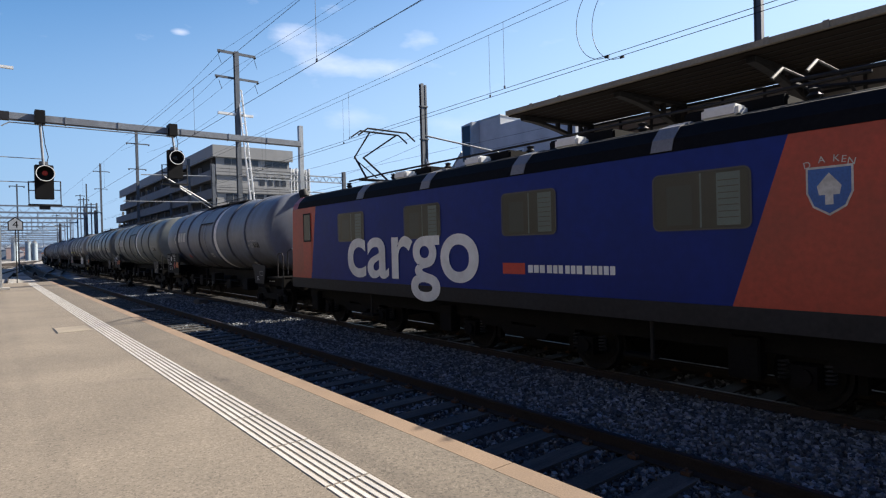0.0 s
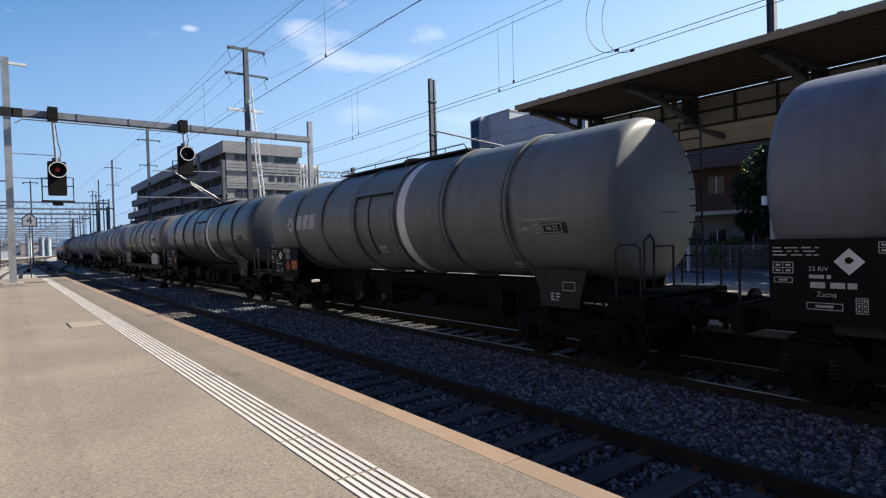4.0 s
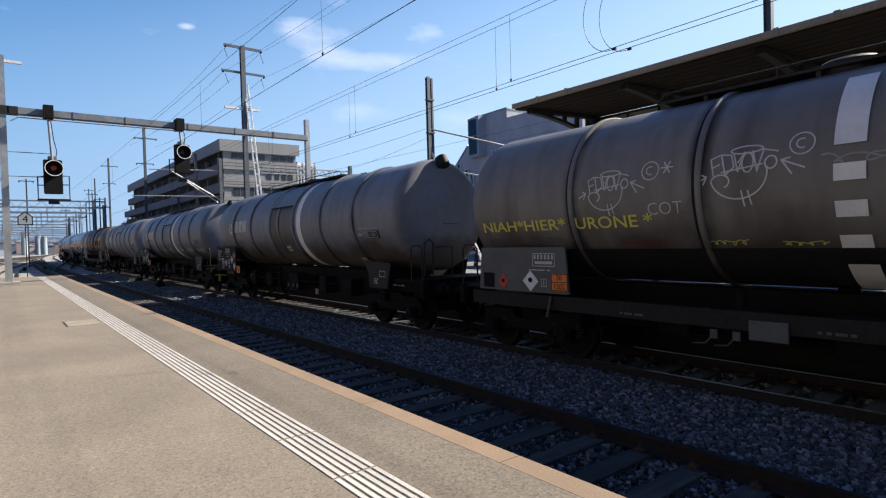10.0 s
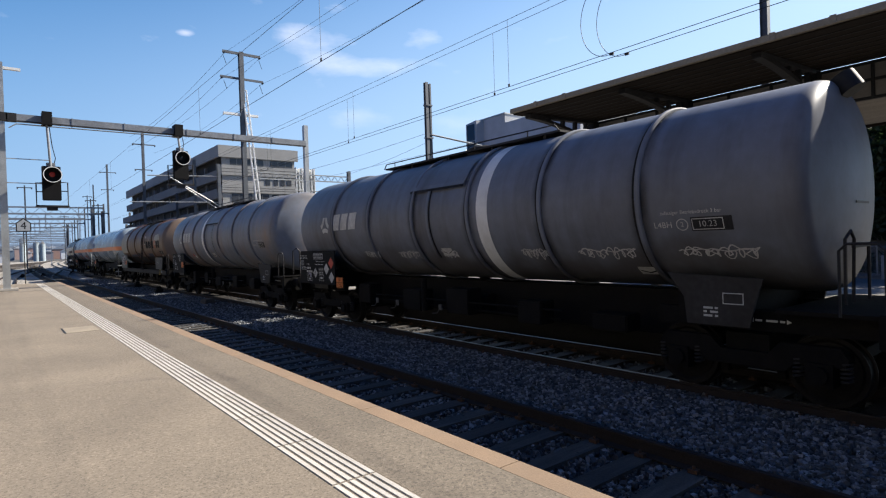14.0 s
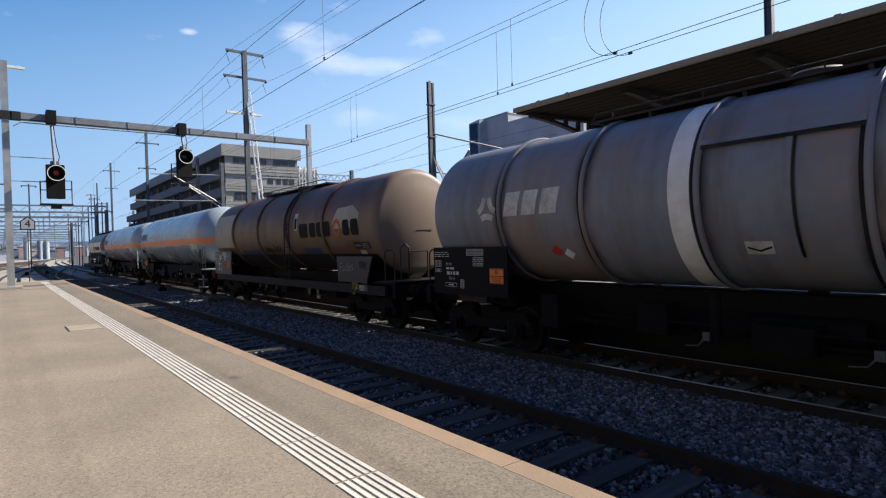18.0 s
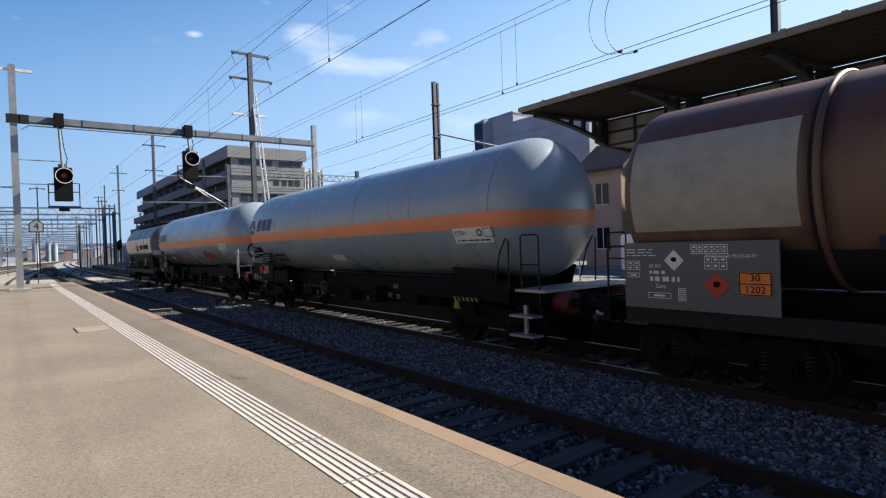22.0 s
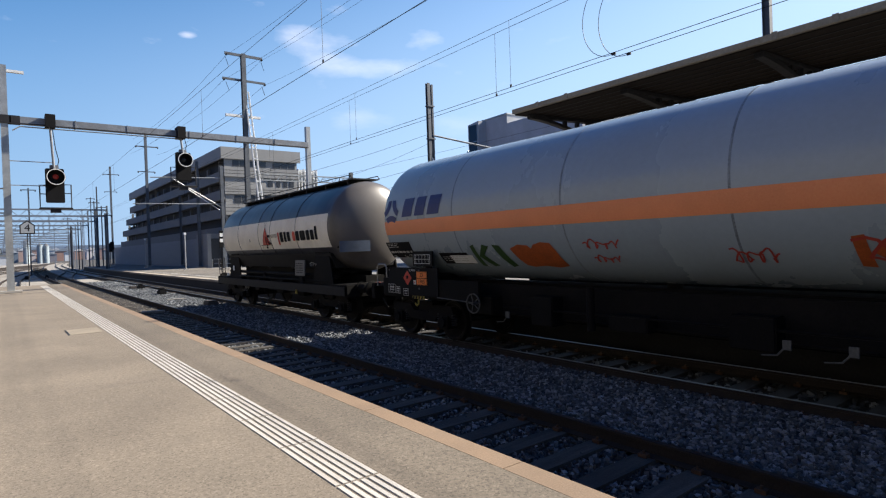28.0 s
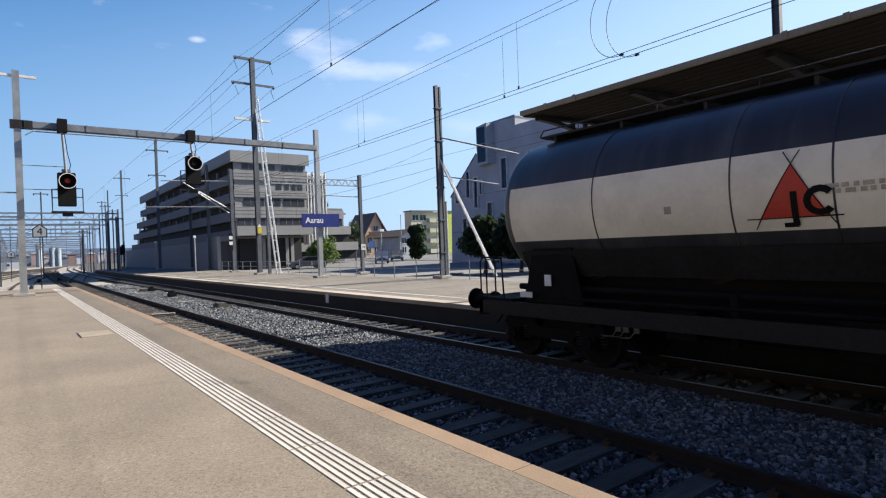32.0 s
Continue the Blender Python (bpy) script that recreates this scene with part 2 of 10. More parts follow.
DARKWALL = mat("blackish_concrete", (0.032, 0.029, 0.027), 0.9, var=0.4, scale=1.2, fine=20, bump=0.4)
GRAVEL = mat("gravel_ground", (0.055, 0.053, 0.051), 0.95, var=0.4, scale=1.2, fine=28, bump=0.9, col2=(0.06, 0.055, 0.05))
STONES = island_mat("ballast_stones", [(0.020, 0.022, 0.026), (0.092, 0.102, 0.115), (0.036, 0.040, 0.045), (0.285, 0.30, 0.315), (0.058, 0.064, 0.072)])
SLEEPER = mat("sleeper_wood", (0.056, 0.050, 0.044), 0.85, var=0.4, scale=3, fine=40, bump=0.5, stretch=(0.4, 4, 4), dirt=(0.15, 0.132, 0.108), dirt_amt=0.5, rnd=0.25)
RAILSIDE = mat("rail_rust", (0.030, 0.021, 0.016), 0.8, 0.2, var=0.4, scale=4, fine=50, bump=0.3)
RAILTOP = mat("rail_polished", (0.22, 0.213, 0.21), 0.38, 1.0, var=0.1, scale=3, fine=30, bump=0.05)
CLIP = mat("rusty_clip", (0.11, 0.055, 0.028), 0.8, 0.2, var=0.4, scale=9, fine=60, bump=0.3)
GALV = mat("galvanised_steel", (0.42, 0.44, 0.45), 0.5, 0.6, var=0.2, scale=2, fine=25, bump=0.1, dirt=(0.22, 0.21, 0.2), dirt_amt=0.35)
RAILDULL = mat("rail_dull", (0.07, 0.055, 0.048), 0.55, 0.7, var=0.3, scale=3, fine=30, bump=0.1)
MAST = mat("dark_steel_mast", (0.135, 0.15, 0.172), 0.65, 0.4, var=0.3, scale=2, fine=25, bump=0.15)
DARKSTEEL = mat("dark_painted_steel", (0.032, 0.032, 0.035), 0.6, 0.2, var=0.3, scale=3, fine=30, bump=0.1, spec=0.25)
BLACK = mat("matt_black", (0.009, 0.009, 0.010), 0.7, var=0.3, scale=3, bump=0.05, spec=0.15)
WIRE = mat("copper_wire", (0.035, 0.035, 0.035), 0.6, 0.5, var=0.2, bump=0)
WHITE = mat("white_paint", (0.82, 0.83, 0.82), 0.55, var=0.12, scale=3, fine=30, bump=0.05, dirt=(0.45, 0.42, 0.37), dirt_amt=0.35)
DIRTYWHITE = mat("dirty_white_paint", (0.55, 0.55, 0.52), 0.65, var=0.2, scale=2, fine=30, bump=0.05, dirt=(0.25, 0.22, 0.18), dirt_amt=0.5)
RED = mat("signal_red_paint", (0.55, 0.045, 0.025), 0.5, var=0.15, scale=3, bump=0.03)
ORANGE = mat("orange_panel", (0.85, 0.23, 0.04), 0.55, var=0.12, scale=3, bump=0.03)
YELLOW = mat("yellow_paint", (0.72, 0.55, 0.05), 0.6, var=0.2, scale=4, bump=0.03)
BLUESIGN = mat("blue_sign", (0.02, 0.035, 0.20), 0.4, var=0.08, scale=3, bump=0)
GLASS = mat("dark_glass", (0.015, 0.018, 0.02), 0.08, 0.0, var=0.1, bump=0, spec=0.45)
# Brown cut to near black, so bounced ground light leaves it in shade
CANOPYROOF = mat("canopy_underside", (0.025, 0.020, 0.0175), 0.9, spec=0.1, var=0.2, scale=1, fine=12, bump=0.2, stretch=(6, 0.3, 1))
CANOPYEDGE = mat("canopy_fascia", (0.30, 0.265, 0.20), 0.7, var=0.2, scale=1.5, fine=20, bump=0.1)
PLANK = mat("pale_soffit_plank", (0.21, 0.19, 0.17), 0.75, var=0.2, scale=1.5, fine=20, bump=0.15, rnd=0.08)
PANEL = mat("pale_panel", (0.27, 0.245, 0.225), 0.7, var=0.12, scale=1.5, bump=0.05)


# ---- mesh helpers ----
def bx(bm, x0, x1, y0, y1, z0, z1):
    v = [bm.verts.new(p) for p in ((x0, y0, z0), (x1, y0, z0), (x1, y1, z0), (x0, y1, z0), (x0, y0, z1), (x1, y0, z1), (x1, y1, z1), (x0, y1, z1))]
    for f in ((0, 3, 2, 1), (4, 5, 6, 7), (0, 1, 5, 4), (1, 2, 6, 5), (2, 3, 7, 6), (3, 0, 4, 7)):
        bm.faces.new([v[i] for i in f])
    return bm


def cy(bm, a, b, r, seg=10, r2=None):
    a, b = Vector(a), Vector(b)
    d = (b - a).normalized()
    u = d.orthogonal().normalized()
    w = d.cross(u)
    r2 = r if r2 is None else r2
    ra = [bm.verts.new(a + (u * math.cos(2 * math.pi * i / seg) + w * math.sin(2 * math.pi * i / seg)) * r) for i in range(seg)]
    rb = [bm.verts.new(b + (u * math.cos(2 * math.pi * i / seg) + w * math.sin(2 * math.pi * i / seg)) * r2) for i in range(seg)]
    for i in range(seg):
        j = (i + 1) % seg
        bm.faces.new((ra[i], ra[j], rb[j], rb[i]))
    bm.faces.new(ra[::-1])
    bm.faces.new(rb)
    return bm


def tube(bm, pts, r, seg=6):
    pts = [Vector(p) for p in pts]
    prev = None
    n = len(pts)
    u = (pts[1] - pts[0]).orthogonal().normalized()
    for i, p in enumerate(pts):
        d = (pts[min(i + 1, n - 1)] - pts[max(i - 1, 0)]).normalized()
        u = (u - d * u.dot(d)).normalized()
        w = d.cross(u)
        ring = [bm.verts.new(p + (u * math.cos(2 * math.pi * k / seg) + w * math.sin(2 * math.pi * k / seg)) * r) for k in range(seg)]
        if prev:
            for k in range(seg):
                j = (k + 1) % seg
                bm.faces.new((prev[k], prev[j], ring[j], ring[k]))
        else:
            bm.faces.new(ring[::-1])
        prev = ring
    bm.faces.new(prev)
    return bm


def lathe(bm, prof, seg=48, cx=0.0, cz=0.0, axis="y", cy0=0.0):
    """Turns rows of (position along the axis, radius) into a body of revolution."""
    rings = []
    for p, r in prof:
        if r < 1e-5:
            rings.append([bm.verts.new((cx, p, cz) if axis == "y" else (p, cy0, cz))])
            continue
        ring = []
        for i in range(seg):
            a = 2 * math.pi * i / seg
            c, s = math.cos(a) * r, math.sin(a) * r
            ring.append(bm.verts.new((cx + c, p, cz + s) if axis == "y" else (p, cy0 + c, cz + s)))
        rings.append(ring)
    for a, b in zip(rings, rings[1:]):
        for i in range(seg):
            j = (i + 1) % seg
            if len(a) == 1:
                bm.faces.new((a[0], b[i], b[j]))
            elif len(b) == 1:
                bm.faces.new((a[i], a[j], b[0]))
            else:
                bm.faces.new((a[i], a[j], b[j], b[i]))
    bmesh.ops.recalc_face_normals(bm, faces=bm.faces)
    return bm


def prism(bm, poly, axis, a0, a1):
    """A flat outline pushed out along an axis: (y, z) for x, (x, z) for y, (x, y) for z."""
    def at(p, a):
        return (a, *p) if axis == "x" else (p[0], a, p[1]) if axis == "y" else (*p, a)
    va = [bm.verts.new(at(p, a0)) for p in poly]
    vb = [bm.verts.new(at(p, a1)) for p in poly]
    n = len(poly)
    for i in range(n):
        j = (i + 1) % n
        bm.faces.new((va[i], va[j], vb[j], vb[i]))
    bm.faces.new(va[::-1])
    bm.faces.new(vb)
    bmesh.ops.recalc_face_normals(bm, faces=bm.faces)
    return bm


def mesh_of(name, bm, material, smooth=True):
    me = bpy.data.meshes.new(name)
    bm.to_mesh(me)
    bm.free()
    me.materials.append(material)
    if smooth:
        me.shade_smooth()
        me.set_sharp_from_angle(angle=radians(32))
    return me


def place(name, me, parent=None, m=None, label=""):
    ob = new(name, me)
    if parent is not None:
        ob.parent = parent
    if m is not None:
        ob.matrix_basis = m
    if label:
        ob["label"] = label
    return ob


def part(name, bm, material, parent, label="", smooth=True, bevel=0.0):
    if bevel:
        bmesh.ops.bevel(bm, geom=bm.edges[:], offset=bevel, segments=2, affect="EDGES", clamp_overlap=True)
    return place(name, mesh_of(name, bm, material, smooth), parent, None, label)


def thing(name, x, y, z, label, category, group="", rz=0.0):
    ob = new(name)
    ob.empty_display_size = 0.3
    ob.matrix_basis = pose(x, y, z, 0, 0, rz)
    return tagged(ob, label, category, group)


def B(*a):
    return bx(bmesh.new(), *a)


def C(*a, **k):
    return cy(bmesh.new(), *a, **k)


def text_bm(body, size, align="CENTER", bold=0.0, shear=0.0):
    cu = bpy.data.curves.new("lettering", "FONT")
    cu.body, cu.size, cu.align_x, cu.align_y, cu.shear, cu.offset = body, size, align, "CENTER", shear, bold
    cu.resolution_u = 3 if size < 1 else 9
    ob = bpy.data.objects.new("lettering", cu)
    scene.collection.objects.link(ob)
    dg = bpy.context.evaluated_depsgraph_get()
    me = bpy.data.meshes.new_from_object(ob.evaluated_get(dg))
    bm = bmesh.new()
    bm.from_mesh(me)
    bpy.data.objects.remove(ob)
    bpy.data.curves.remove(cu)
    bpy.data.meshes.remove(me)
    return bm
# ---- the place: y runs along the tracks, x across them, z = 0 is the near platform ----
RAIL, NEAR, FAR = -0.55, 4.73, 8.87
RZ = -0.28


def bend(y):
    """How far the tracks have swung to the east at y."""
    return 0.00024 * max(0.0, y - 65.0) ** 2


def sheet(name, pts, z, material, kind="structure", label="", category="", thick=0.0):
    bm = bmesh.new()
    if thick:
        prism(bm, pts, "z", z - thick, z)
    else:
        bm.faces.new([bm.verts.new((*p, z)) for p in pts])
    ob = place(name, mesh_of(name, bm, material, False))
    return tagged(ob, label, category, kind=kind)


ground = sheet("ground", [(-2500, -2500), (2500, -2500), (2500, 2500), (-2500, 2500)], -1.02, GRAVEL, label="grey gravel ground spreading out past the station", category="ground")


def ballast_bed(name, x0, x1, y0, y1, z, step, material=None):
    """A strip of ballast with an uneven top."""
    bm = bmesh.new()
    ny, nx = int((y1 - y0) / step) + 1, max(2, int((x1 - x0) / step) + 1)
    rows = []
    for j in range(ny):
        y = y0 + (y1 - y0) * j / (ny - 1)
        row = []
        for i in range(nx):
            x = x0 + (x1 - x0) * i / (nx - 1)
            h = 0.03 * noise.noise((x * 1.7, y * 1.7, 1.3)) + 0.02 * noise.noise((x * 7, y * 7, 4.1))
            row.append(bm.verts.new((x + bend(y), y, z + h)))
        rows.append(row)
    for a, b in zip(rows, rows[1:]):
        for i in range(nx - 1):
            bm.faces.new((a[i], a[i + 1], b[i + 1], b[i]))
    ob = place(name, mesh_of(name, bm, material or GRAVEL))
    return tagged(ob, "grey crushed-stone ballast bed round the tracks", "ballast", kind="structure")


# Brown dirt, brightened for the stretch that the sun reaches
BROWNBED = mat("sunlit_dirty_ballast", (0.150, 0.122, 0.098), 0.95, var=0.4, scale=1.2, fine=28, bump=0.9, col2=(0.08, 0.066, 0.054))
ballast_bed("ballast_bed", 2.9, 5.6, -14, 20, -0.815, 0.3)
ballast_bed("ballast_bed", 2.9, 5.6, 20, 42, -0.815, 0.3, BROWNBED)
ballast_bed("ballast_bed", 5.55, 8.05, -14, 42, -0.735, 0.3)
# Darker ballast for the far track's bed
DARKBED = mat("blackish_ballast", (0.030, 0.027, 0.025), 0.95, var=0.4, scale=1.2, fine=28, bump=0.9)
ballast_bed("ballast_bed", 8.0, 10.9, -14, 42, -0.80, 0.3, DARKBED)
# Pale dusty yard gravel, lightened further to match its look in sun
YARD = mat("pale_yard_gravel", (0.36, 0.335, 0.30), 0.95, var=0.35, scale=0.3, fine=14, bump=0.6, col2=(0.17, 0.155, 0.135))
ballast_bed("ballast_bed", 2.9, 5.6, 42, 60, -0.815, 0.6, BROWNBED)
ballast_bed("ballast_bed", 5.55, 8.05, 42, 60, -0.735, 0.6)
ballast_bed("ballast_bed", 8.0, 10.9, 42, 60, -0.80, 0.6)
ballast_bed("ballast_bed", -30, 10.9, 60, 330, -0.76, 3.0, YARD)
ballast_bed("ballast_bed", -18, 2.9, 44.2, 60, -0.76, 1.5, YARD)


def scatter(name, n, x0, x1, y0, y1, z, smin, smax, seed, material=STONES, label="loose grey crushed stones of the track ballast"):
    """Loose stones, each its own small uneven block."""
    rng = np.random.default_rng(seed)
    base = np.array([(-1, -1, -1), (1, -1, -1), (1, 1, -1), (-1, 1, -1), (-1, -1, 1), (1, -1, 1), (1, 1, 1), (-1, 1, 1)], float)
    faces = np.array([(0, 3, 2, 1), (4, 5, 6, 7), (0, 1, 5, 4), (1, 2, 6, 5), (2, 3, 7, 6), (3, 0, 4, 7)])
    s = rng.uniform(smin, smax, (n, 1, 1)) * rng.uniform(0.55, 1.0, (n, 1, 3))
    v = base[None] * s * (1 + rng.uniform(-0.45, 0.25, (n, 8, 3)))
    a, t = rng.uniform(0, 6.28, n), rng.uniform(-0.7, 0.7, n)
    ca, sa, ct, st = np.cos(a), np.sin(a), np.cos(t), np.sin(t)
    x, y, zz = v[..., 0].copy(), v[..., 1].copy(), v[..., 2].copy()
    y, zz = y * ct[:, None] - zz * st[:, None], y * st[:, None] + zz * ct[:, None]
    x, y = x * ca[:, None] - y * sa[:, None], x * sa[:, None] + y * ca[:, None]
    px, py = rng.uniform(x0, x1, n), y0 + (y1 - y0) * rng.uniform(0, 1, n)
    v = np.stack([x + px[:, None], y + py[:, None], zz + z + rng.uniform(-0.015, 0.02, (n, 1))], -1).reshape(-1, 3)
    f = (faces[None] + 8 * np.arange(n)[:, None, None]).reshape(-1, 4)
    me = bpy.data.meshes.new(name)
    me.from_pydata(v.tolist(), [], f.tolist())
    me.materials.append(material)
    return tagged(place(name, me), label, "ballast", kind="stuff")


scatter("ballast_stones", 26000, 5.6, 8.05, 0.5, 14, -0.70, 0.016, 0.033, 1)
scatter("ballast_stones", 22000, 5.6, 8.05, 14, 42, -0.70, 0.022, 0.042, 2)
scatter("ballast_stones", 5000, 5.6, 8.05, 42, 60, -0.70, 0.045, 0.075, 7)
# Darker copy of the ballast stones for stretches that lie in shade
SHADEDSTONES = island_mat("shaded_ballast_stones", [(0.012, 0.013, 0.015), (0.055, 0.060, 0.068), (0.022, 0.024, 0.027), (0.24, 0.25, 0.26), (0.034, 0.038, 0.043)])
scatter("ballast_stones", 15000, 3.05, 5.5, 1.0, 14, -0.772, 0.016, 0.036, 3, SHADEDSTONES)
# Brown dirty stones with the sunlight of this stretch in their colour
BROWNSTONES = island_mat("sunlit_dirty_stones", [(0.05, 0.042, 0.035), (0.16, 0.132, 0.108), (0.085, 0.07, 0.058), (0.30, 0.275, 0.245), (0.12, 0.10, 0.082)])
scatter("ballast_stones", 3500, 3.05, 5.5, 14, 20, -0.772, 0.020, 0.040, 4)
scatter("ballast_stones", 9500, 3.05, 5.5, 20, 42, -0.772, 0.022, 0.042, 14, BROWNSTONES, "brown dirty stones between the near rails, coloured paler for sunlight")
scatter("ballast_stones", 5000, 8.2, 10.5, 0.5, 26, -0.775, 0.02, 0.045, 5, SHADEDSTONES)

# rails
RAILPROF = ((-0.075, -0.172), (0.075, -0.172), (0.075, -0.16), (0.012, -0.135), (0.012, -0.045), (0.036, -0.035), (0.036, -0.004), (0.028, 0.0), (-0.028, 0.0), (-0.036, -0.004), (-0.036, -0.035), (-0.012, -0.045), (-0.012, -0.135), (-0.075, -0.16))


def rail(name, x, y0, y1, parent, swing=bend, head=RAILTOP):
    ys = [y0]
    while ys[-1] < y1:
        ys.append(min(y1, ys[-1] + (4 if ys[-1] < 60 else 10)))
    for nm, prof, mt in ((name, RAILPROF, RAILSIDE), ("rail_head", ((-0.030, 0.0), (0.030, 0.0), (0.030, 0.003), (-0.030, 0.003)), head)):
        bm = bmesh.new()
        prev = None
        for y in ys:
            ring = [bm.verts.new((x + px + swing(y), y, RAIL - 0.003 + pz)) for px, pz in prof]
            if prev:
                for i in range(len(prof)):
                    j = (i + 1) % len(prof)
                    bm.faces.new((prev[i], prev[j], ring[j], ring[i]))
            prev = ring
        bmesh.ops.recalc_face_normals(bm, faces=bm.faces)
        top = part(nm, bm, mt, parent)
    return top


SLEEPER_BM = bmesh.new()
prism(SLEEPER_BM, ((-1.28, -0.07), (1.28, -0.07), (1.28, 0.055), (1.26, 0.07), (-1.26, 0.07), (-1.28, 0.055)), "y", -0.125, 0.125)
SLEEPER_ME = mesh_of("sleeper", SLEEPER_BM, SLEEPER, False)


# Darker copy of the sleeper for the far track
DARK_TIE = SLEEPER_ME.copy()
DARK_TIE.materials.clear()
DARK_TIE.materials.append(mat("blackish_sleeper_wood", (0.032, 0.028, 0.025), 0.85, var=0.4, scale=3, fine=40, bump=0.5, stretch=(0.4, 4, 4), rnd=0.25))
PALE_TIE = SLEEPER_ME.copy()
PALE_TIE.materials[0] = CONCRETE


def track(xc, label, y0=-10.0, y1=330.0, swing=bend, tie=None):
    t = tagged(new("railway_track"), label, "track", kind="structure")
    for sx in (-0.753, 0.753):
        rail("rail", xc + sx, y0, y1, t, swing, RAILTOP if xc == FAR else RAILDULL)
        bm = bmesh.new()
        for i in range(int((min(y1, 40) - y0) / 0.6)):
            y = y0 + 0.3 + i * 0.6
            if y < 0.5:
                continue
            for d in (-0.1, 0.1):
                bx(bm, xc + sx + d - 0.035, xc + sx + d + 0.035, y - 0.05, y + 0.05, RAIL - 0.165, RAIL - 0.125)
                cy(bm, (xc + sx + d, y, RAIL - 0.13), (xc + sx + d, y, RAIL - 0.095), 0.016, 6)
        if bm.verts:
            part("rail_clips", bm, CLIP, t, "rusty rail clips and bolts")["kind"] = "stuff"
        else:
            bm.free()
    n = 0
    y = y0 + 0.3
    far = bmesh.new()
    while y < min(y1, 170):
        if n < 130 and y > 0:
            place("sleeper", tie or SLEEPER_ME, t, pose(xc + swing(y), y, RAIL - 0.24, 0, 0, 0))
            n += 1
        else:
            bx(far, xc + swing(y) - 1.28, xc + swing(y) + 1.28, y - 0.125, y + 0.125, RAIL - 0.3, RAIL - 0.17)
        y += 0.6
    part("far_sleepers", far, CONCRETE if tie else SLEEPER, t)["kind"] = "stuff"
    return t


track(NEAR, "empty near track with rusty rails on wooden sleepers in ballast")
track(FAR, "track under the freight train with worn rails on wooden sleepers", tie=DARK_TIE)
def fan(xc, end=230.0):
    """The sideways swing of a yard track that runs together with the near track at y = end."""
    def swing(y):
        u = max(0.0, min(1.0, (y - 58.0) / (end - 58.0)))
        return bend(y) + (NEAR - xc) * u * u * (3 - 2 * u)
    return swing


YARD_TRACKS = ((0.4, 150.0), (-4.6, 205.0), (-9.0, 240.0), (-13.4, 270.0), (-17.6, 300.0))
cross = tagged(new("railway_track"), "crossover rails linking the near and far track", "track", kind="structure")
for sx in (-0.753, 0.753):
    def over(y):
        u = max(0.0, min(1.0, (y - 60.0) / 62.0))
        return bend(y) + (FAR - NEAR) * u * u * (3 - 2 * u)
    rail("rail", NEAR + sx, 60, 122, cross, over, RAILDULL)
for xc, end in YARD_TRACKS:
    track(xc, "yard track fanning out beyond the platform's end", 62, end, fan(xc, end), PALE_TIE)

# ---- near platform ----
platform = tagged(new("platform"), "sunlit beige asphalt platform with a stone edge and white guide strip", "platform", kind="structure")
part("slab", prism(bmesh.new(), ((-14, -7), (2.125, -7), (2.125, 43.1), (-4, 44.2), (-14, 44.2)), "z", -1.0, 0.0), ASPHALT, platform, smooth=False)
part("edge_strip", B(2.125, 2.824, -7, 43.0, -1.0, 0.001), EDGEASPHALT, platform, "coarser darker asphalt along the edge", False)
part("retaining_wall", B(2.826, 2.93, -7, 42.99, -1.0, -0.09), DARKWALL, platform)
edge_bm = B(2.824, 3.03, -0.995, 0.995, -0.088, 0.002)
bmesh.ops.bevel(edge_bm, geom=edge_bm.edges[:], offset=0.003, segments=1, affect="EDGES")
EDGE_ME = mesh_of("edge_stone", edge_bm, EDGE, False)
for i in range(25):
    place("edge_stone", EDGE_ME, platform, pose(0, -6 + 2 * i, 0))
RIB_BM = bmesh.new()
prism(RIB_BM, ((-0.020, 0.0), (0.020, 0.0), (0.017, 0.006), (-0.017, 0.006)), "y", -0.488, 0.488)
RIB_ME = mesh_of("tactile_rib", RIB_BM, TACTILE, False)
guide = tagged(new("tactile_guide_strip"), "white ribbed tactile guide strip along the platform edge", "tactile paving", kind="structure")
far_ribs = bmesh.new()
for i in range(-6, 42):
    for k in range(6):
        x, y = 1.787 + 0.0605 * k, 0.05 + i
        if i < 26:
            place("tactile_rib", RIB_ME, guide, pose(x, y, 0.001))
        else:
            bx(far_ribs, x - 0.020, x + 0.020, y - 0.488, y + 0.488, 0.001, 0.007)
part("far_ribs", far_ribs, TACTILE, guide)
COVERM = mat("cover_plate", (0.27, 0.23, 0.175), 0.85, var=0.2, scale=2, fine=60, bump=0.3)
cover = thing("access_cover", 1.4, 14.85, 0, "flat beige access cover let into the platform", "cover")
part("plate", B(-0.30, 0.30, -0.52, 0.52, 0.0, 0.006), COVERM, cover)
part("frame", prism(bmesh.new(), ((-0.335, -0.55), (-0.30, -0.52), (-0.30, 0.52), (-0.335, 0.55)), "z", 0.0, 0.004), DARKSTEEL, cover)
part("joint", B(-12, 2.70, 33.35, 33.45, 0.0, 0.004), mat("tar_joint", (0.10, 0.09, 0.08), 0.8, var=0.3), platform, "dark tar joint")

# ---- far platform ----
P2 = -0.10
platform2 = tagged(new("platform"), "pale paved platform beyond the train with a dark front wall", "platform", kind="structure")
ys = [-40, 0, 40, 70, 90, 105, 118]
front = [(10.62 + bend(y) * 1.2, y) for y in ys]
back = [(18.6 + bend(y) * 1.2, y) for y in ys]
part("slab", prism(bmesh.new(), front + back[::-1], "z", -0.98, P2), PLATTOP, platform2, smooth=False)
PALEEDGE = mat("pale_edge", (0.40, 0.345, 0.275), 0.85, var=0.15, scale=1, fine=40, bump=0.2, dirt=(0.25, 0.21, 0.17), dirt_amt=0.5, rnd=0.1)
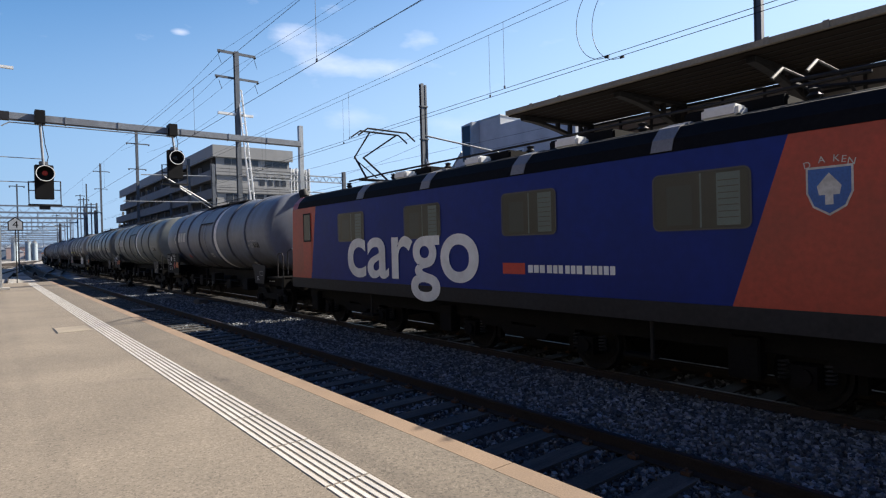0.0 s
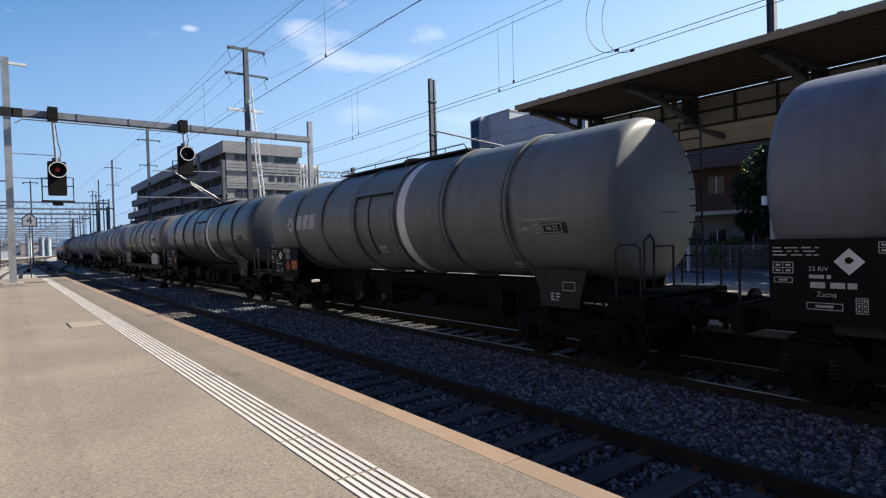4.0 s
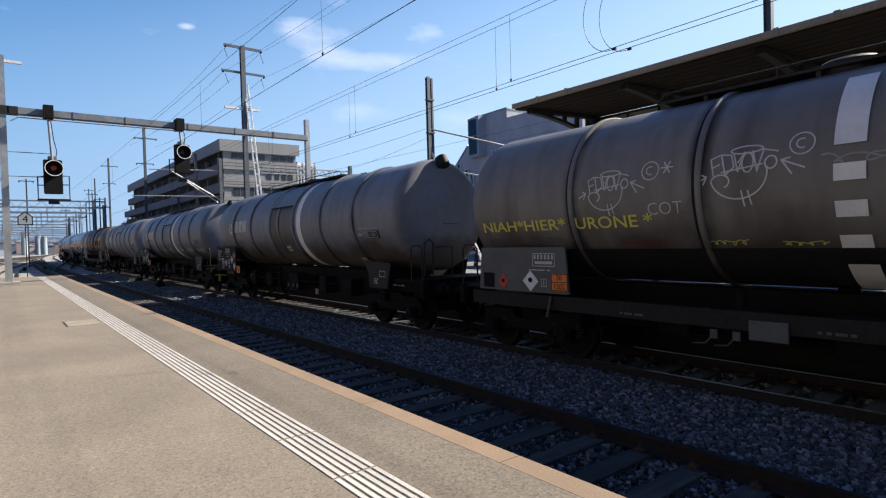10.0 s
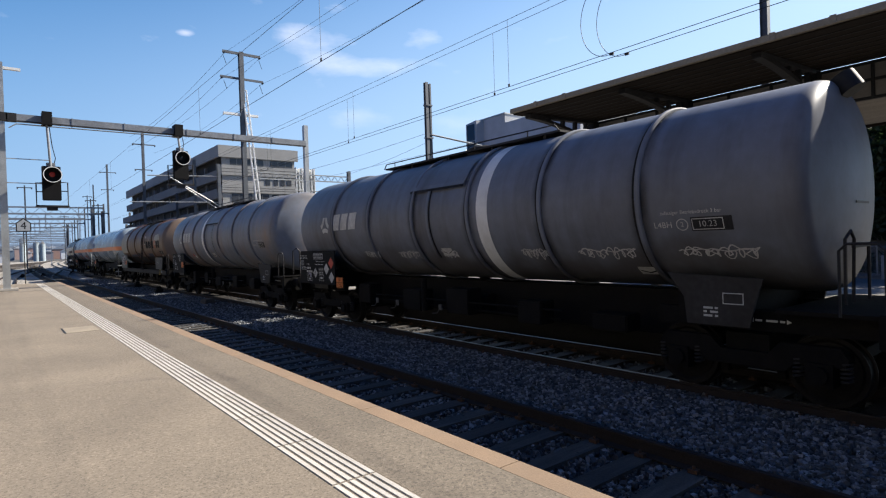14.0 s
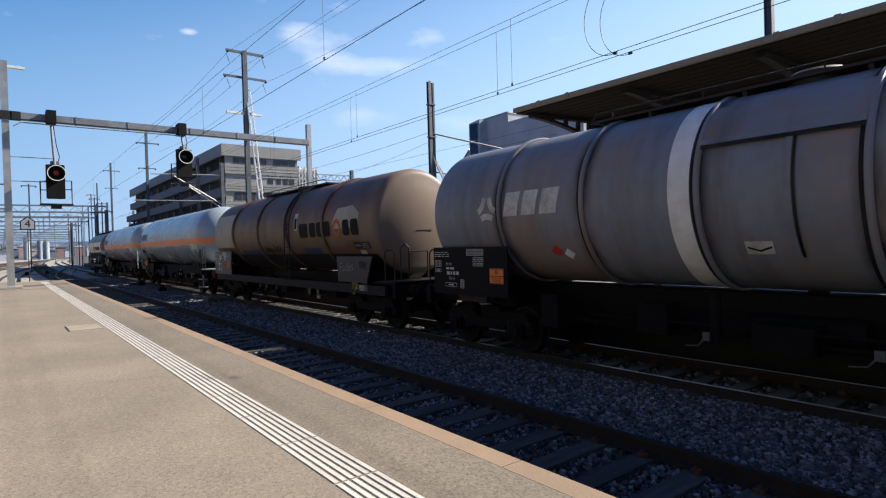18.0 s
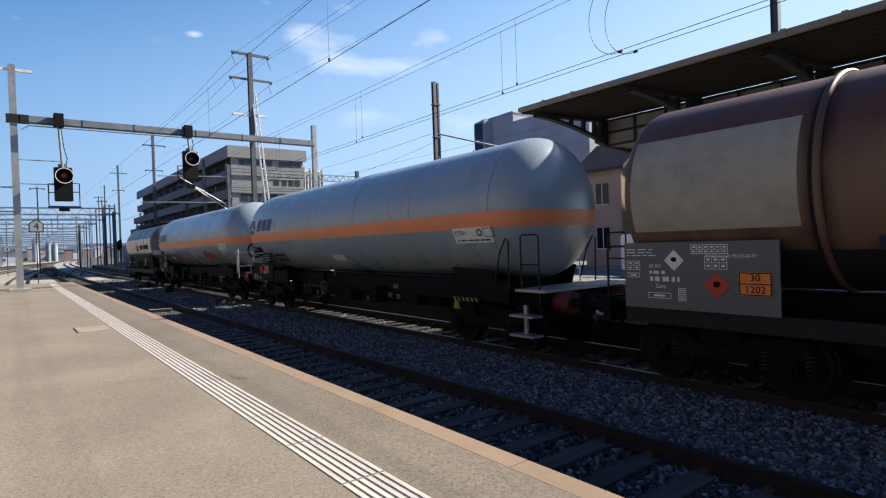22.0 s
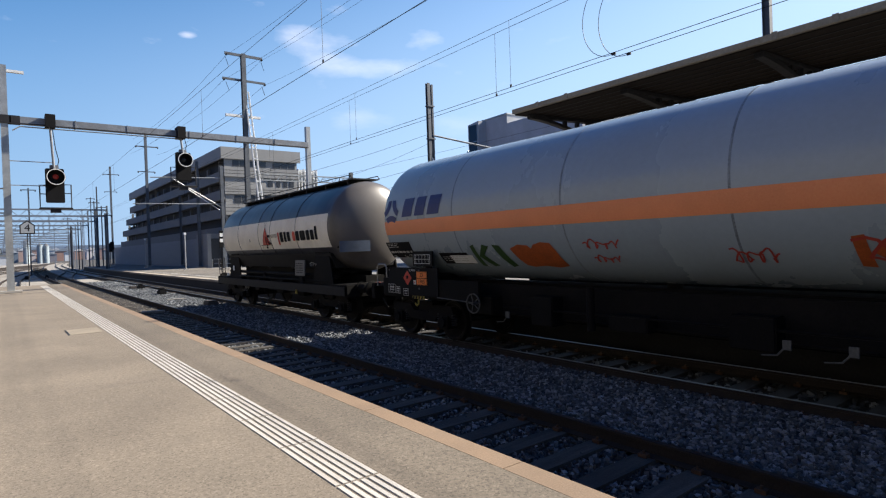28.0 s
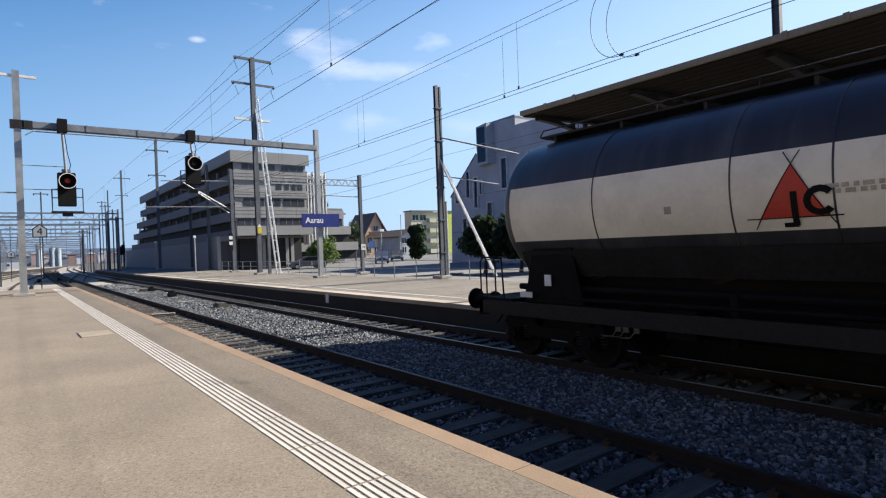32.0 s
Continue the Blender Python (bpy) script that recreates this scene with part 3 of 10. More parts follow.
slab_bm = B(-0.06, 0.50, -0.995, 0.995, -0.12, 0.012)
bmesh.ops.bevel(slab_bm, geom=slab_bm.edges[:], offset=0.006, segments=1, affect="EDGES")
SLAB_ME = mesh_of("edge_slab", slab_bm, PALEEDGE, False)
for i in range(38):
    place("edge_slab", SLAB_ME, platform2, pose(10.62, -8 + 2 * i, P2))
bm = bmesh.new()
for a, b in zip(front[3:], front[4:]):
    prism(bm, ((a[0] - 0.06, a[1]), (a[0] + 0.50, a[1]), (b[0] + 0.50, b[1]), (b[0] - 0.06, b[1])), "z", P2 + 0.003, P2 + 0.012)
part("far_edge", bm, PALEEDGE, platform2, "pale stone edge", False)
bm = bmesh.new()
for a, b in zip(front, front[1:]):
    prism(bm, ((a[0] + 1.25, a[1]), (a[0] + 1.37, a[1]), (b[0] + 1.37, b[1]), (b[0] + 1.25, b[1])), "z", P2 + 0.002, P2 + 0.006)
part("white_line", bm, DIRTYWHITE, platform2, "worn white safety line", False)
for i in range(20):
    part("paving_joint", B(11.15, 18.5, -5.0 + 3.5 * i, -4.97 + 3.5 * i, P2 + 0.001, P2 + 0.003), DARKWALL, platform2)
bm = bmesh.new()
for a, b in zip(front, front[1:]):
    prism(bm, ((a[0] - 0.02, a[1]), (a[0] + 0.02, a[1]), (b[0] + 0.02, b[1]), (b[0] - 0.02, b[1])), "z", -1.0, P2 - 0.14)
part("front_wall", bm, DARKWALL, platform2, "very dark front wall", False)

# ---- signal gantry ----
GY = 35.0


def hmast(ob, h, w=0.20, d=0.20, material=GALV, name="mast"):
    f, g = 0.025, 0.012
    half = ((-w / 2, -d / 2), (w / 2, -d / 2), (w / 2, -d / 2 + f), (g, -d / 2 + f), (g, d / 2 - f), (w / 2, d / 2 - f))
    bm = prism(bmesh.new(), half + tuple((-x, -y) for x, y in half), "z", 0, h)
    return part(name, bm, material, ob, smooth=False)


# Darker, bluer copy of the galvanised steel for parts in shade
BEAMGREY = mat("shaded_galvanised_steel", (0.25, 0.27, 0.30), 0.6, 0.4, var=0.25, scale=2, fine=20, bump=0.1, dirt=(0.14, 0.13, 0.13), dirt_amt=0.4)
gantry = thing("signal_gantry", 0.33, GY, 0.0, "galvanised steel gantry spanning the tracks and carrying signals", "gantry")
hmast(gantry, 11.2, 0.30, 0.26)
part("base", B(-0.45, 0.45, -0.4, 0.4, 0, 0.12), CONCRETE, gantry, "concrete footing", bevel=0.02)
bm = bmesh.new()
bx(bm, -0.28, 15.9, -0.16, 0.16, 8.36, 8.72)
for x in (0.2, 2.9, 5.3, 8.5, 11.2, 13.6):
    bx(bm, x, x + 0.06, -0.18, 0.18, 8.34, 8.74)
part("beam", bm, BEAMGREY, gantry)
part("beam_lip", B(-0.28, 15.9, -0.19, -0.162, 8.34, 8.39), DARKSTEEL, gantry)
part("beam_head", B(-0.3, 0.62, -0.18, 0.18, 8.34, 8.74), DARKSTEEL, gantry)
right = part("right_mast", B(15.8, 16.08, -0.14, 0.14, P2 - 0.02, 9.75), GALV, gantry)
part("right_base", B(15.5, 16.4, -0.35, 0.35, P2, P2 + 0.14), CONCRETE, gantry, bevel=0.02)
lamp = part("lamp_bar", B(-0.65, 0.85, -0.09, 0.09, 10.88, 11.0), WHITE, gantry, "white platform lamp on the mast top")
bm = bmesh.new()
tube(bm, [(0.3, -0.15, 8.0), (0.6, -0.15, 8.22), (1.5, -0.15, 8.22), (8.0, -0.15, 8.24)], 0.03)
part("cable_pipe", bm, GALV, gantry)
for z in (5.1, 3.9):
    part("side_arm", B(-3.5, 0, -0.04, 0.04, z, z + 0.07), GALV, gantry)
    part("side_arm", B(0, 2.0, -0.02, 0.02, z + 1.4, z + 1.44), GALV, gantry)


def signal(x, z, label, lit, tall):
    s = thing("colour_light_signal", x, GY - 0.25, z, label, "railway signal", "signals on the gantry")
    part("hanger", C((0, 0, 0.4), (-0.1, 0, 8.3 - z), 0.06), BEAMGREY, s)
    part("cable_loop", tube(bmesh.new(), [(0.12, 0.1, 0.45), (0.22, 0.1, 0.9), (0.1, 0.1, 1.5), (0.0, 0.1, 8.25 - z)], 0.02), BLACK, s)
    part("terminal_box", B(-0.18, 0.2, 0.02, 0.26, 0.46, 0.66), BEAMGREY, s, bevel=0.02)
    part("hanger_clamp", B(-0.3, 0.12, -0.3, 0.45, 8.25 - z, 8.9 - z), BLACK, s)
    part("housing", B(-0.38, 0.42, 0.0, 0.28, -tall, 0.48), BLACK, s, bevel=0.03)
    bm = bmesh.new()
    lathe(bm, [(-0.36, 0.40), (-0.36, 0.365), (-0.31, 0.365), (-0.31, 0.40), (-0.36, 0.40)], 28, 0.05, 0.02)
    part("rim", bm, WHITE, s, "white ring round the lens")
    part("hood", lathe(bmesh.new(), [(-0.32, 0.365), (-0.32, 0.39), (0.0, 0.39), (0.0, 0.365), (-0.32, 0.365)], 28, 0.05, 0.02), BLACK, s)
    part("backplate", lathe(bmesh.new(), [(-0.01, 0.0), (-0.01, 0.40), (0.02, 0.40), (0.02, 0.0)], 28, 0.05, 0.02), BLACK, s)
    part("lens", lathe(bmesh.new(), [(-0.04, 0.0), (-0.03, 0.10), (0.0, 0.14)], 20, 0.05, 0.06), lit, s)
    bm = bmesh.new()
    tube(bm, [(-0.3, 0.3, -0.35), (-0.62, 0.3, -0.35), (-0.62, 0.3, -tall - 0.25), (0.72, 0.3, -tall - 0.25), (0.72, 0.3, -0.3), (0.3, 0.3, -0.3)], 0.035)
    tube(bm, [(-0.62, 0.3, -0.8), (-0.3, 0.3, -0.8)], 0.025)
    tube(bm, [(0.72, 0.3, -0.75), (0.35, 0.3, -0.75)], 0.025)
    bx(bm, -0.66, 0.76, 0.1, 0.6, -tall - 0.32, -tall - 0.26)
    bx(bm, -0.2, 0.25, 0.15, 0.45, -tall - 0.5, -tall - 0.32)
    part("cage", bm, DARKSTEEL, s, "dark service cage")
    return s


signal(2.26, 5.72, "black signal head showing a red light, hung from the gantry", glow("red_lamp", (0.14, 0.010, 0.007), 0.15), 1.25)
signal(8.43, 6.98, "black unlit signal head hung from the gantry", GLASS, 1.15)

# Sign white turned blue-grey, as the face looks in shade
SIGNGREY = mat("shaded_sign_white", (0.34, 0.37, 0.41), 0.5, var=0.15, scale=3, bump=0)
for nx, ny in ((1.34, 44.0), (-0.35, 92.0)):
  num = thing("track_number_sign", nx, ny, 0 if ny < 50 else -0.8, "white house-shaped sign, greyed for shade, with a black 4 on a post", "sign", "track number signs")
  part("post", C((0, 0.05, -0.6), (0, 0.05, 3.3), 0.03), DARKSTEEL, num)
  part("board", prism(bmesh.new(), ((-0.39, 3.22), (0.39, 3.22), (0.39, 3.77), (0, 4.08), (-0.39, 3.77)), "y", -0.03, 0.03), BLACK, num)
  part("face", prism(bmesh.new(), ((-0.33, 3.28), (0.33, 3.28), (0.33, 3.74), (0, 4.0), (-0.33, 3.74)), "y", -0.036, -0.031), SIGNGREY, num)
  bm = text_bm("4", 0.64)
  bm.transform(Matrix.Translation((0, -0.04, 3.58)) @ Matrix.Rotation(radians(90), 4, "X"))
  part("numeral", bm, BLACK, num, smooth=False)

# ---- station sign ----
sign = thing("station_sign", 16.27, GY - 0.3, 3.7, "dark blue station name board reading Aarau on the mast", "sign")
part("board", B(-1.33, 1.33, -0.05, 0.05, -0.44, 0.44), BLUESIGN, sign, bevel=0.01)
bm = text_bm("Aarau", 0.52, "LEFT", 0.008)
bm.transform(Matrix.Translation((-1.1, -0.056, 0.0)) @ Matrix.Rotation(radians(90), 4, "X"))
part("lettering", bm, WHITE, sign, smooth=False)

# ---- masts ----
def mast(x, y, h, label, arms=(), w=0.22, material=MAST, z=P2, base=True):
    m = thing("catenary_mast", x, y, z, label, "mast", "catenary masts")
    hmast(m, h, w, w, material, "pole")
    if base:
        part("footing", B(-0.4, 0.4, -0.4, 0.4, 0, 0.15), CONCRETE, m, bevel=0.02)
    for a0, a1, az, r in arms:
        part("crossarm", B(a0, a1, -0.05, 0.05, az - z - r, az - z + r), material, m)
        for xx in (a0 + 0.1, a1 - 0.1):
            part("insulator", lathe(bmesh.new(), [(-0.28, 0.0), (-0.28, 0.05), (-0.2, 0.08), (-0.12, 0.05), (-0.05, 0.08), (0.02, 0.05), (0.08, 0.03), (0.08, 0.0)], 10, xx, az - z - 0.15), DARKSTEEL, m)
    return m


mA = mast(16.55, 47.6, 18.35, "tall dark steel mast with two crossarms and a lattice prop", ((-1.5, 1.65, 18.1, 0.11), (-1.75, 1.85, 16.0, 0.09)), 0.36)
part("lamp_bar", B(-1.6, 1.3, -0.12, 0.12, 13.0, 13.18), WHITE, mA, "white lamp bar")
bm = bmesh.new()
p0, p1 = Vector((0.2, 0, 15.2)), Vector((1.08, -1.5, 0.0))
for o in (-0.16, 0.16):
    tube(bm, [p0 + Vector((o, 0, 0)), p1 + Vector((o, 0, 0))], 0.075, 5)
for i in range(16):
    a = p0.lerp(p1, i / 16)
    tube(bm, [a + Vector((-0.16, 0, 0)), a + Vector((0.16, 0, 0))], 0.05, 4)
part("lattice_prop", bm, WHITE, mA, "pale lattice prop")
for y0 in (-1.5, 1.5):
    for k in range(2):
        bm = bmesh.new()
        pts = [(y0 + 0.25 * math.sin(i / 8 * 3.14), -0.1, 17.9 - 2.1 * k - 0.75 * math.sin(i / 8 * 3.14)) for i in range(9)]
        tube(bm, pts, 0.02, 4)
        part("jumper_loop", bm, WIRE, mA)
part("second_pole", B(0.75, 0.97, -0.1, 0.1, 0, 9.0), MAST, mA)
yb = part("yellow_box", B(-0.17, 0.17, -0.35, -0.22, 3.45, 4.0), YELLOW, mA, bevel=0.02)
part("cap", prism(bmesh.new(), ((-0.2, 4.0), (0.2, 4.0), (0, 4.25)), "y", -0.36, -0.21), WHITE, yb)
part("plate_mount", B(0.62, 0.66, -0.9, -0.6, 3.3, 4.3), GALV, mA)
pl = part("small_plate", B(0.5, 0.86, -0.98, -0.94, 3.55, 4.2), WHITE, mA, "white plate with a black 5")
bm = text_bm("5", 0.5)
bm.transform(Matrix.Translation((0.68, -0.986, 3.88)) @ Matrix.Rotation(radians(90), 4, "X"))
part("numeral", bm, BLACK, pl, smooth=False)
mB = mast(18.9, 25.05, 10.7, "double steel catenary mast braced by a pale lattice strut", (), 0.19, MAST)
part("twin_pole", B(0.2, 0.30, -0.08, 0.08, 0, 10.65), MAST, mB)
for z in (1.4, 3.2, 5.0, 7.6, 9.4):
    part("pole_clamp", B(-0.12, 0.34, -0.13, 0.13, z, z + 0.07), MAST, mB)
part("short_post", C((0.62, 0.3, 0), (0.62, 0.3, 4.3), 0.11, seg=12), GALV, mB)
bm = bmesh.new()
p0, p1 = Vector((0.15, 0.1, 6.8)), Vector((2.3, -1.9, 0.0))
for o in (-0.09, 0.09):
    tube(bm, [p0 + Vector((o, o * 0.5, 0)), p1 + Vector((o, o * 0.5, 0))], 0.055, 5)
for i in range(9):
    a, b = p0.lerp(p1, i / 9), p0.lerp(p1, i / 9 + 0.04)
    prism(bm, ((a.x - 0.1, a.z), (a.x + 0.1, a.z), (b.x + 0.1, b.z), (b.x - 0.1, b.z)), "y", a.y - 0.02, a.y + 0.02)
part("strut", bm, WHITE, mB, "pale lattice strut")
bm = bmesh.new()
tube(bm, [(0.1, 0, 7.85), (5.0, -1.3, 7.05)], 0.05, 6)
tube(bm, [(0.3, 0, 5.7), (3.4, -1.2, 5.2)], 0.04, 6)
part("cantilever", bm, GALV, mB)
for px, py, ph, lab in ((17.1, 92.5, 19.4, "far dark catenary mast with feeder arms"), (17.6, 139, 20.9, "far dark catenary mast with feeder arms")):
    mast(px + bend(py), py, ph, lab, ((-1.4, 1.7, ph - 1.8, 0.08), (-1.2, 1.2, ph - 5.5, 0.06)), 0.34)
mast(20.8, 88.6, 10.3, "far steel catenary mast", (), 0.26)
mast(19.1, 72.5, 12.9, "far steel catenary mast", (), 0.3)
m4 = mast(17.7, 58.4, 10.4, "steel catenary mast with cantilever arms", (), 0.3)
bm = bmesh.new()
tube(bm, [(0, 0, 9.2), (-6.5, 0, 9.0)], 0.05, 6)
tube(bm, [(0, 0, 6.2), (-4.5, 0, 8.9)], 0.06, 6)
tube(bm, [(-0.2, 0.3, 6.0), (-3.6, 0.3, 8.3)], 0.05, 6)
tube(bm, [(0, 0, 6.6), (-8, 0, 6.5)], 0.04, 6)
part("cantilever", bm, GALV, m4)
part("signal_box", B(-0.5, -0.1, -0.25, -0.15, 2.2, 3.9), BLACK, m4)
for z in (2.75, 3.3):
    part("white_plate", B(-0.47, -0.13, -0.27, -0.25, z, z + 0.34), WHITE, m4)
mD = mast(20.2, 36.4, 7.2, "dark steel mast carrying a lattice beam", (), 0.22, z=P2)
bm = bmesh.new()
for z in (6.35, 6.75):
    bx(bm, -6.6, 0.2, -0.05, 0.05, z, z + 0.07)
for k in range(13):
    tube(bm, [(-6.6 + 0.52 * k, 0, 6.38), (-6.34 + 0.52 * k, 0, 6.78), (-6.08 + 0.52 * k, 0, 6.38)], 0.03, 4)
part("lattice_beam", bm, GALV, mD)
part("insulated_arm", tube(bmesh.new(), [(0, 0, 5.6), (-4.2, 0, 5.7)], 0.035), GALV, mD)
mC = mast(26.0, 10.3, 17.4, "tall dark steel mast behind the canopy", (), 0.30, MAST, z=RZ)
part("lamp", B(-0.30, -0.10, 0.24, 0.44, 3.05, 3.45), WHITE, mC, bevel=0.02)
# Added paler sleeve: the mast's top is backlit, its lower shaft looks brighter
part("lower_sleeve", B(-0.162, 0.162, -0.162, 0.162, 0.1, 5.2), GALV, mC, "lower shaft coloured paler than the backlit top")
# far portals and masts in the yard
YARDMAST = mat("dark_yard_mast", (0.062, 0.072, 0.088), 0.7, 0.2, var=0.25, scale=2, fine=20)
# Distance haze put into the steel's colour: pale and bluish
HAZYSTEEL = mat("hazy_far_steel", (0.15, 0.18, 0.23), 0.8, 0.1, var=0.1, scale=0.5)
for i, (px, py, ph) in enumerate(((-1.2, 74, 9.5), (3.0, 98, 12.5), (12.2, 108, 14), (13.2, 124, 13), (11.0, 132, 10), (14.6, 150, 16), (14.0, 172, 15), (10.5, 160, 12), (18, 190, 16), (16, 220, 16), (20, 250, 16), (-7, 92, 9), (-12, 130, 10), (-3, 165, 11), (8, 205, 12), (11.5, 92, 8.6), (12.6, 100, 9.2), (13.6, 116, 11.5), (9.0, 118, 8.0), (10.4, 142, 9.0))):
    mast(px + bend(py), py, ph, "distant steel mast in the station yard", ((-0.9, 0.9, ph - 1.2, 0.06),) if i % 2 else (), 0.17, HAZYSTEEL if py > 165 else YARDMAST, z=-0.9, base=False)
for i, py in enumerate((94, 108, 122, 140, 160, 182, 205, 230, 255, 285, 318)):
    po = thing("yard_portal", 0, py, -0.9, "distant lattice portal over the yard tracks", "portal", "yard portals")
    bm = bmesh.new()
    x0, x1 = -34.0, 12.0 + bend(py)
    for z in (8.2, 9.1):
        bx(bm, x0, x1, -0.1, 0.1, z, z + 0.2)
    k = x0
    while k < x1:
        tube(bm, [(k, 0, 8.25), (k + 0.9, 0, 9.15), (k + 1.8, 0, 8.25)], 0.045, 4)
        k += 1.8
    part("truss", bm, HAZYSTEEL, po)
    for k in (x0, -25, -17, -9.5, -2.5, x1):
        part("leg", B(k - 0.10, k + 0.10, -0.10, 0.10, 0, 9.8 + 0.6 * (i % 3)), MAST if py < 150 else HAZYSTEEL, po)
    for k in range(9):
        x = x0 + 2.5 + k * 4.6
        part("wire_hanger", B(x - 0.05, x + 0.05, -0.05, 0.05, 6.2, 8.2), HAZYSTEEL, po)
        part("cantilever", tube(bmesh.new(), [(x, 0, 6.3), (x + 1.5, 0, 6.9), (x + 2.2, 0, 6.2), (x, 0, 6.25)], 0.04, 4), MAST, po)

# ground signals and cabinets where the yard begins
for px, py, h in ((14.6, 112.0, 4.0), (13.4, 104.0, 3.6)):
    sg = thing("yard_signal", px + bend(py), py, -0.9 if px < 12 else P2, "dark signal head on a slim post in the yard", "railway signal", "yard signals")
    part("post", C((0, 0, 0), (0, 0, h), 0.07, seg=8), MAST, sg)
    part("head", B(-0.3, 0.3, -0.15, 0.15, h - 1.2, h + 0.2), BLACK, sg, bevel=0.03)
    part("foot", B(-0.3, 0.3, -0.3, 0.3, 0, 0.25), CONCRETE, sg)
for px, py in ((-2.0, 72.0), (-6.6, 96.0)):
    cb = thing("relay_cabinet", px + bend(py), py, -0.78, "grey trackside relay cabinet on gravel", "cabinet", "relay cabinets")
    part("case", B(-0.5, 0.5, -0.3, 0.3, 0, 1.05), MAST, cb, bevel=0.02)
    part("lid", B(-0.54, 0.54, -0.34, 0.34, 1.05, 1.12), GALV, cb)
slim = thing("lamp_pole", 26.3, 14.4, RZ, "slim white lamp pole beside the street", "lamp post")
part("pole", C((0, 0, 0), (0, 0, 7.0), 0.06, seg=8, r2=0.045), WHITE, slim)
part("collar", C((0, 0, 2.6), (0, 0, 2.75), 0.09, seg=8), GALV, slim)
part("arm", B(-0.03, 0.03, -0.9, 0.0, 6.9, 6.96), WHITE, slim)
# platform lamps and small posts on the far platform
for px, py in ((15.3, 63.7), (15.2, 84.0)):
    po = thing("platform_lamp_post", px, py, P2, "slim grey lamp post on the far platform", "lamp post", "platform lamp posts")
    part("pole", C((0, 0, 0), (0, 0, 3.7), 0.06), GALV, po)
    part("head", B(-0.12, 0.12, -0.12, 0.12, 3.7, 3.95), WHITE, po, bevel=0.02)
    part("foot", B(-0.18, 0.18, -0.18, 0.18, 0, 0.1), CONCRETE, po)

# ---- overhead wires ----
def wire(name, pts, r, label):
    bm = bmesh.new()
    tube(bm, pts, r, 5)
    ob = place(name, mesh_of(name, bm, WIRE))
    return tagged(ob, label, "overhead wire", "overhead wires")


def catenary(x, z0, z1, droppers, label):
    ys = [-30 + 6 * i for i in range(46)]
    w = thing("overhead_line", 0, 0, 0, label, "overhead wire", "overhead wires")
    part("contact_wire", tube(bmesh.new(), [(x + bend(y), y, z0) for y in ys], 0.006, 5), WIRE, w)
    part("messenger_wire", tube(bmesh.new(), [(x + bend(y), y, z1) for y in ys], 0.0052, 5), WIRE, w)
    for y in droppers:
        part("dropper", C((x + bend(y), y, z0), (x + bend(y), y, z1), 0.004, 5), WIRE, w)
        part("dropper_clamp", B(x - 0.01, x + 0.01, y - 0.02, y + 0.02, z0, z0 + 0.06), WIRE, w)


def yard_line(x, swing):
    w = thing("overhead_line", 0, 0, 0, "contact and messenger wire over a yard track", "overhead wire", "overhead wires")
    ys = [62 + 8 * i for i in range(30)]
    part("contact_wire", tube(bmesh.new(), [(x + swing(y), y, 5.0) for y in ys], 0.012, 4), WIRE, w)
    part("messenger_wire", tube(bmesh.new(), [(x + swing(y), y, 6.4 - 0.5 * abs(math.sin(i * 0.52))) for i, y in enumerate(ys)], 0.012, 4), WIRE, w)
    for y in ys[::3]:
        part("dropper", C((x + swing(y), y, 5.0), (x + swing(y), y, 6.2), 0.008, 4), WIRE, w)


for xc, end in YARD_TRACKS:
    yard_line(xc, fan(xc, end))
catenary(FAR - 0.14, 4.97, 6.40, (8.6, 15.3, 22, 29, 36, 44, 52), "contact and messenger wire over the train")
catenary(FAR + 0.10, 4.97, 6.38, (9.3, 16.1, 23, 30, 37, 45), "second contact and messenger wire over the train")
catenary(NEAR, 5.03, 6.38, (9.4, 17.2, 25.4, 33.5, 42), "contact and messenger wire over the empty near track")

UNDERLID = mat("fitting_steel", (0.10, 0.085, 0.075), 0.7, 0.3, var=0.3, scale=4, fine=30, bump=0.15)
# small track fittings
YARDWOOD = mat("bleached_board", (0.27, 0.25, 0.22), 0.85, var=0.25, scale=2, fine=30, bump=0.2)
for px, py, lab in ((7.3, 26.3, "rusty point motor beside the rails"), (7.1, 44.0, "flat grey cable cover on the ballast")):
    pm = thing("track_fitting", px, py, -0.74, lab, "track fitting")
    part("case", B(-0.22, 0.22, -0.4, 0.4, 0.0, 0.22), UNDERLID, pm, bevel=0.03)
    part("lid", B(-0.18, 0.18, -0.34, 0.34, 0.22, 0.26), UNDERLID, pm, bevel=0.01)
    part("rod", C((0.2, 0.1, 0.1), (1.3, 0.1, 0.08), 0.025), UNDERLID, pm)
for px, py, lab, rz in ((7.02, 46.9, "pale wooden board lying on the ballast", 60), (6.9, 30.8, "pale wooden board lying on the ballast", 80), (4.75, 25.2, "pale wooden board lying between the rails", 75)):
    bo = thing("loose_board", px, py, -0.68, lab, "board", rz=rz)
    part("board", B(-0.16, 0.16, -0.42, 0.42, 0.0, 0.06), YARDWOOD, bo, bevel=0.008)
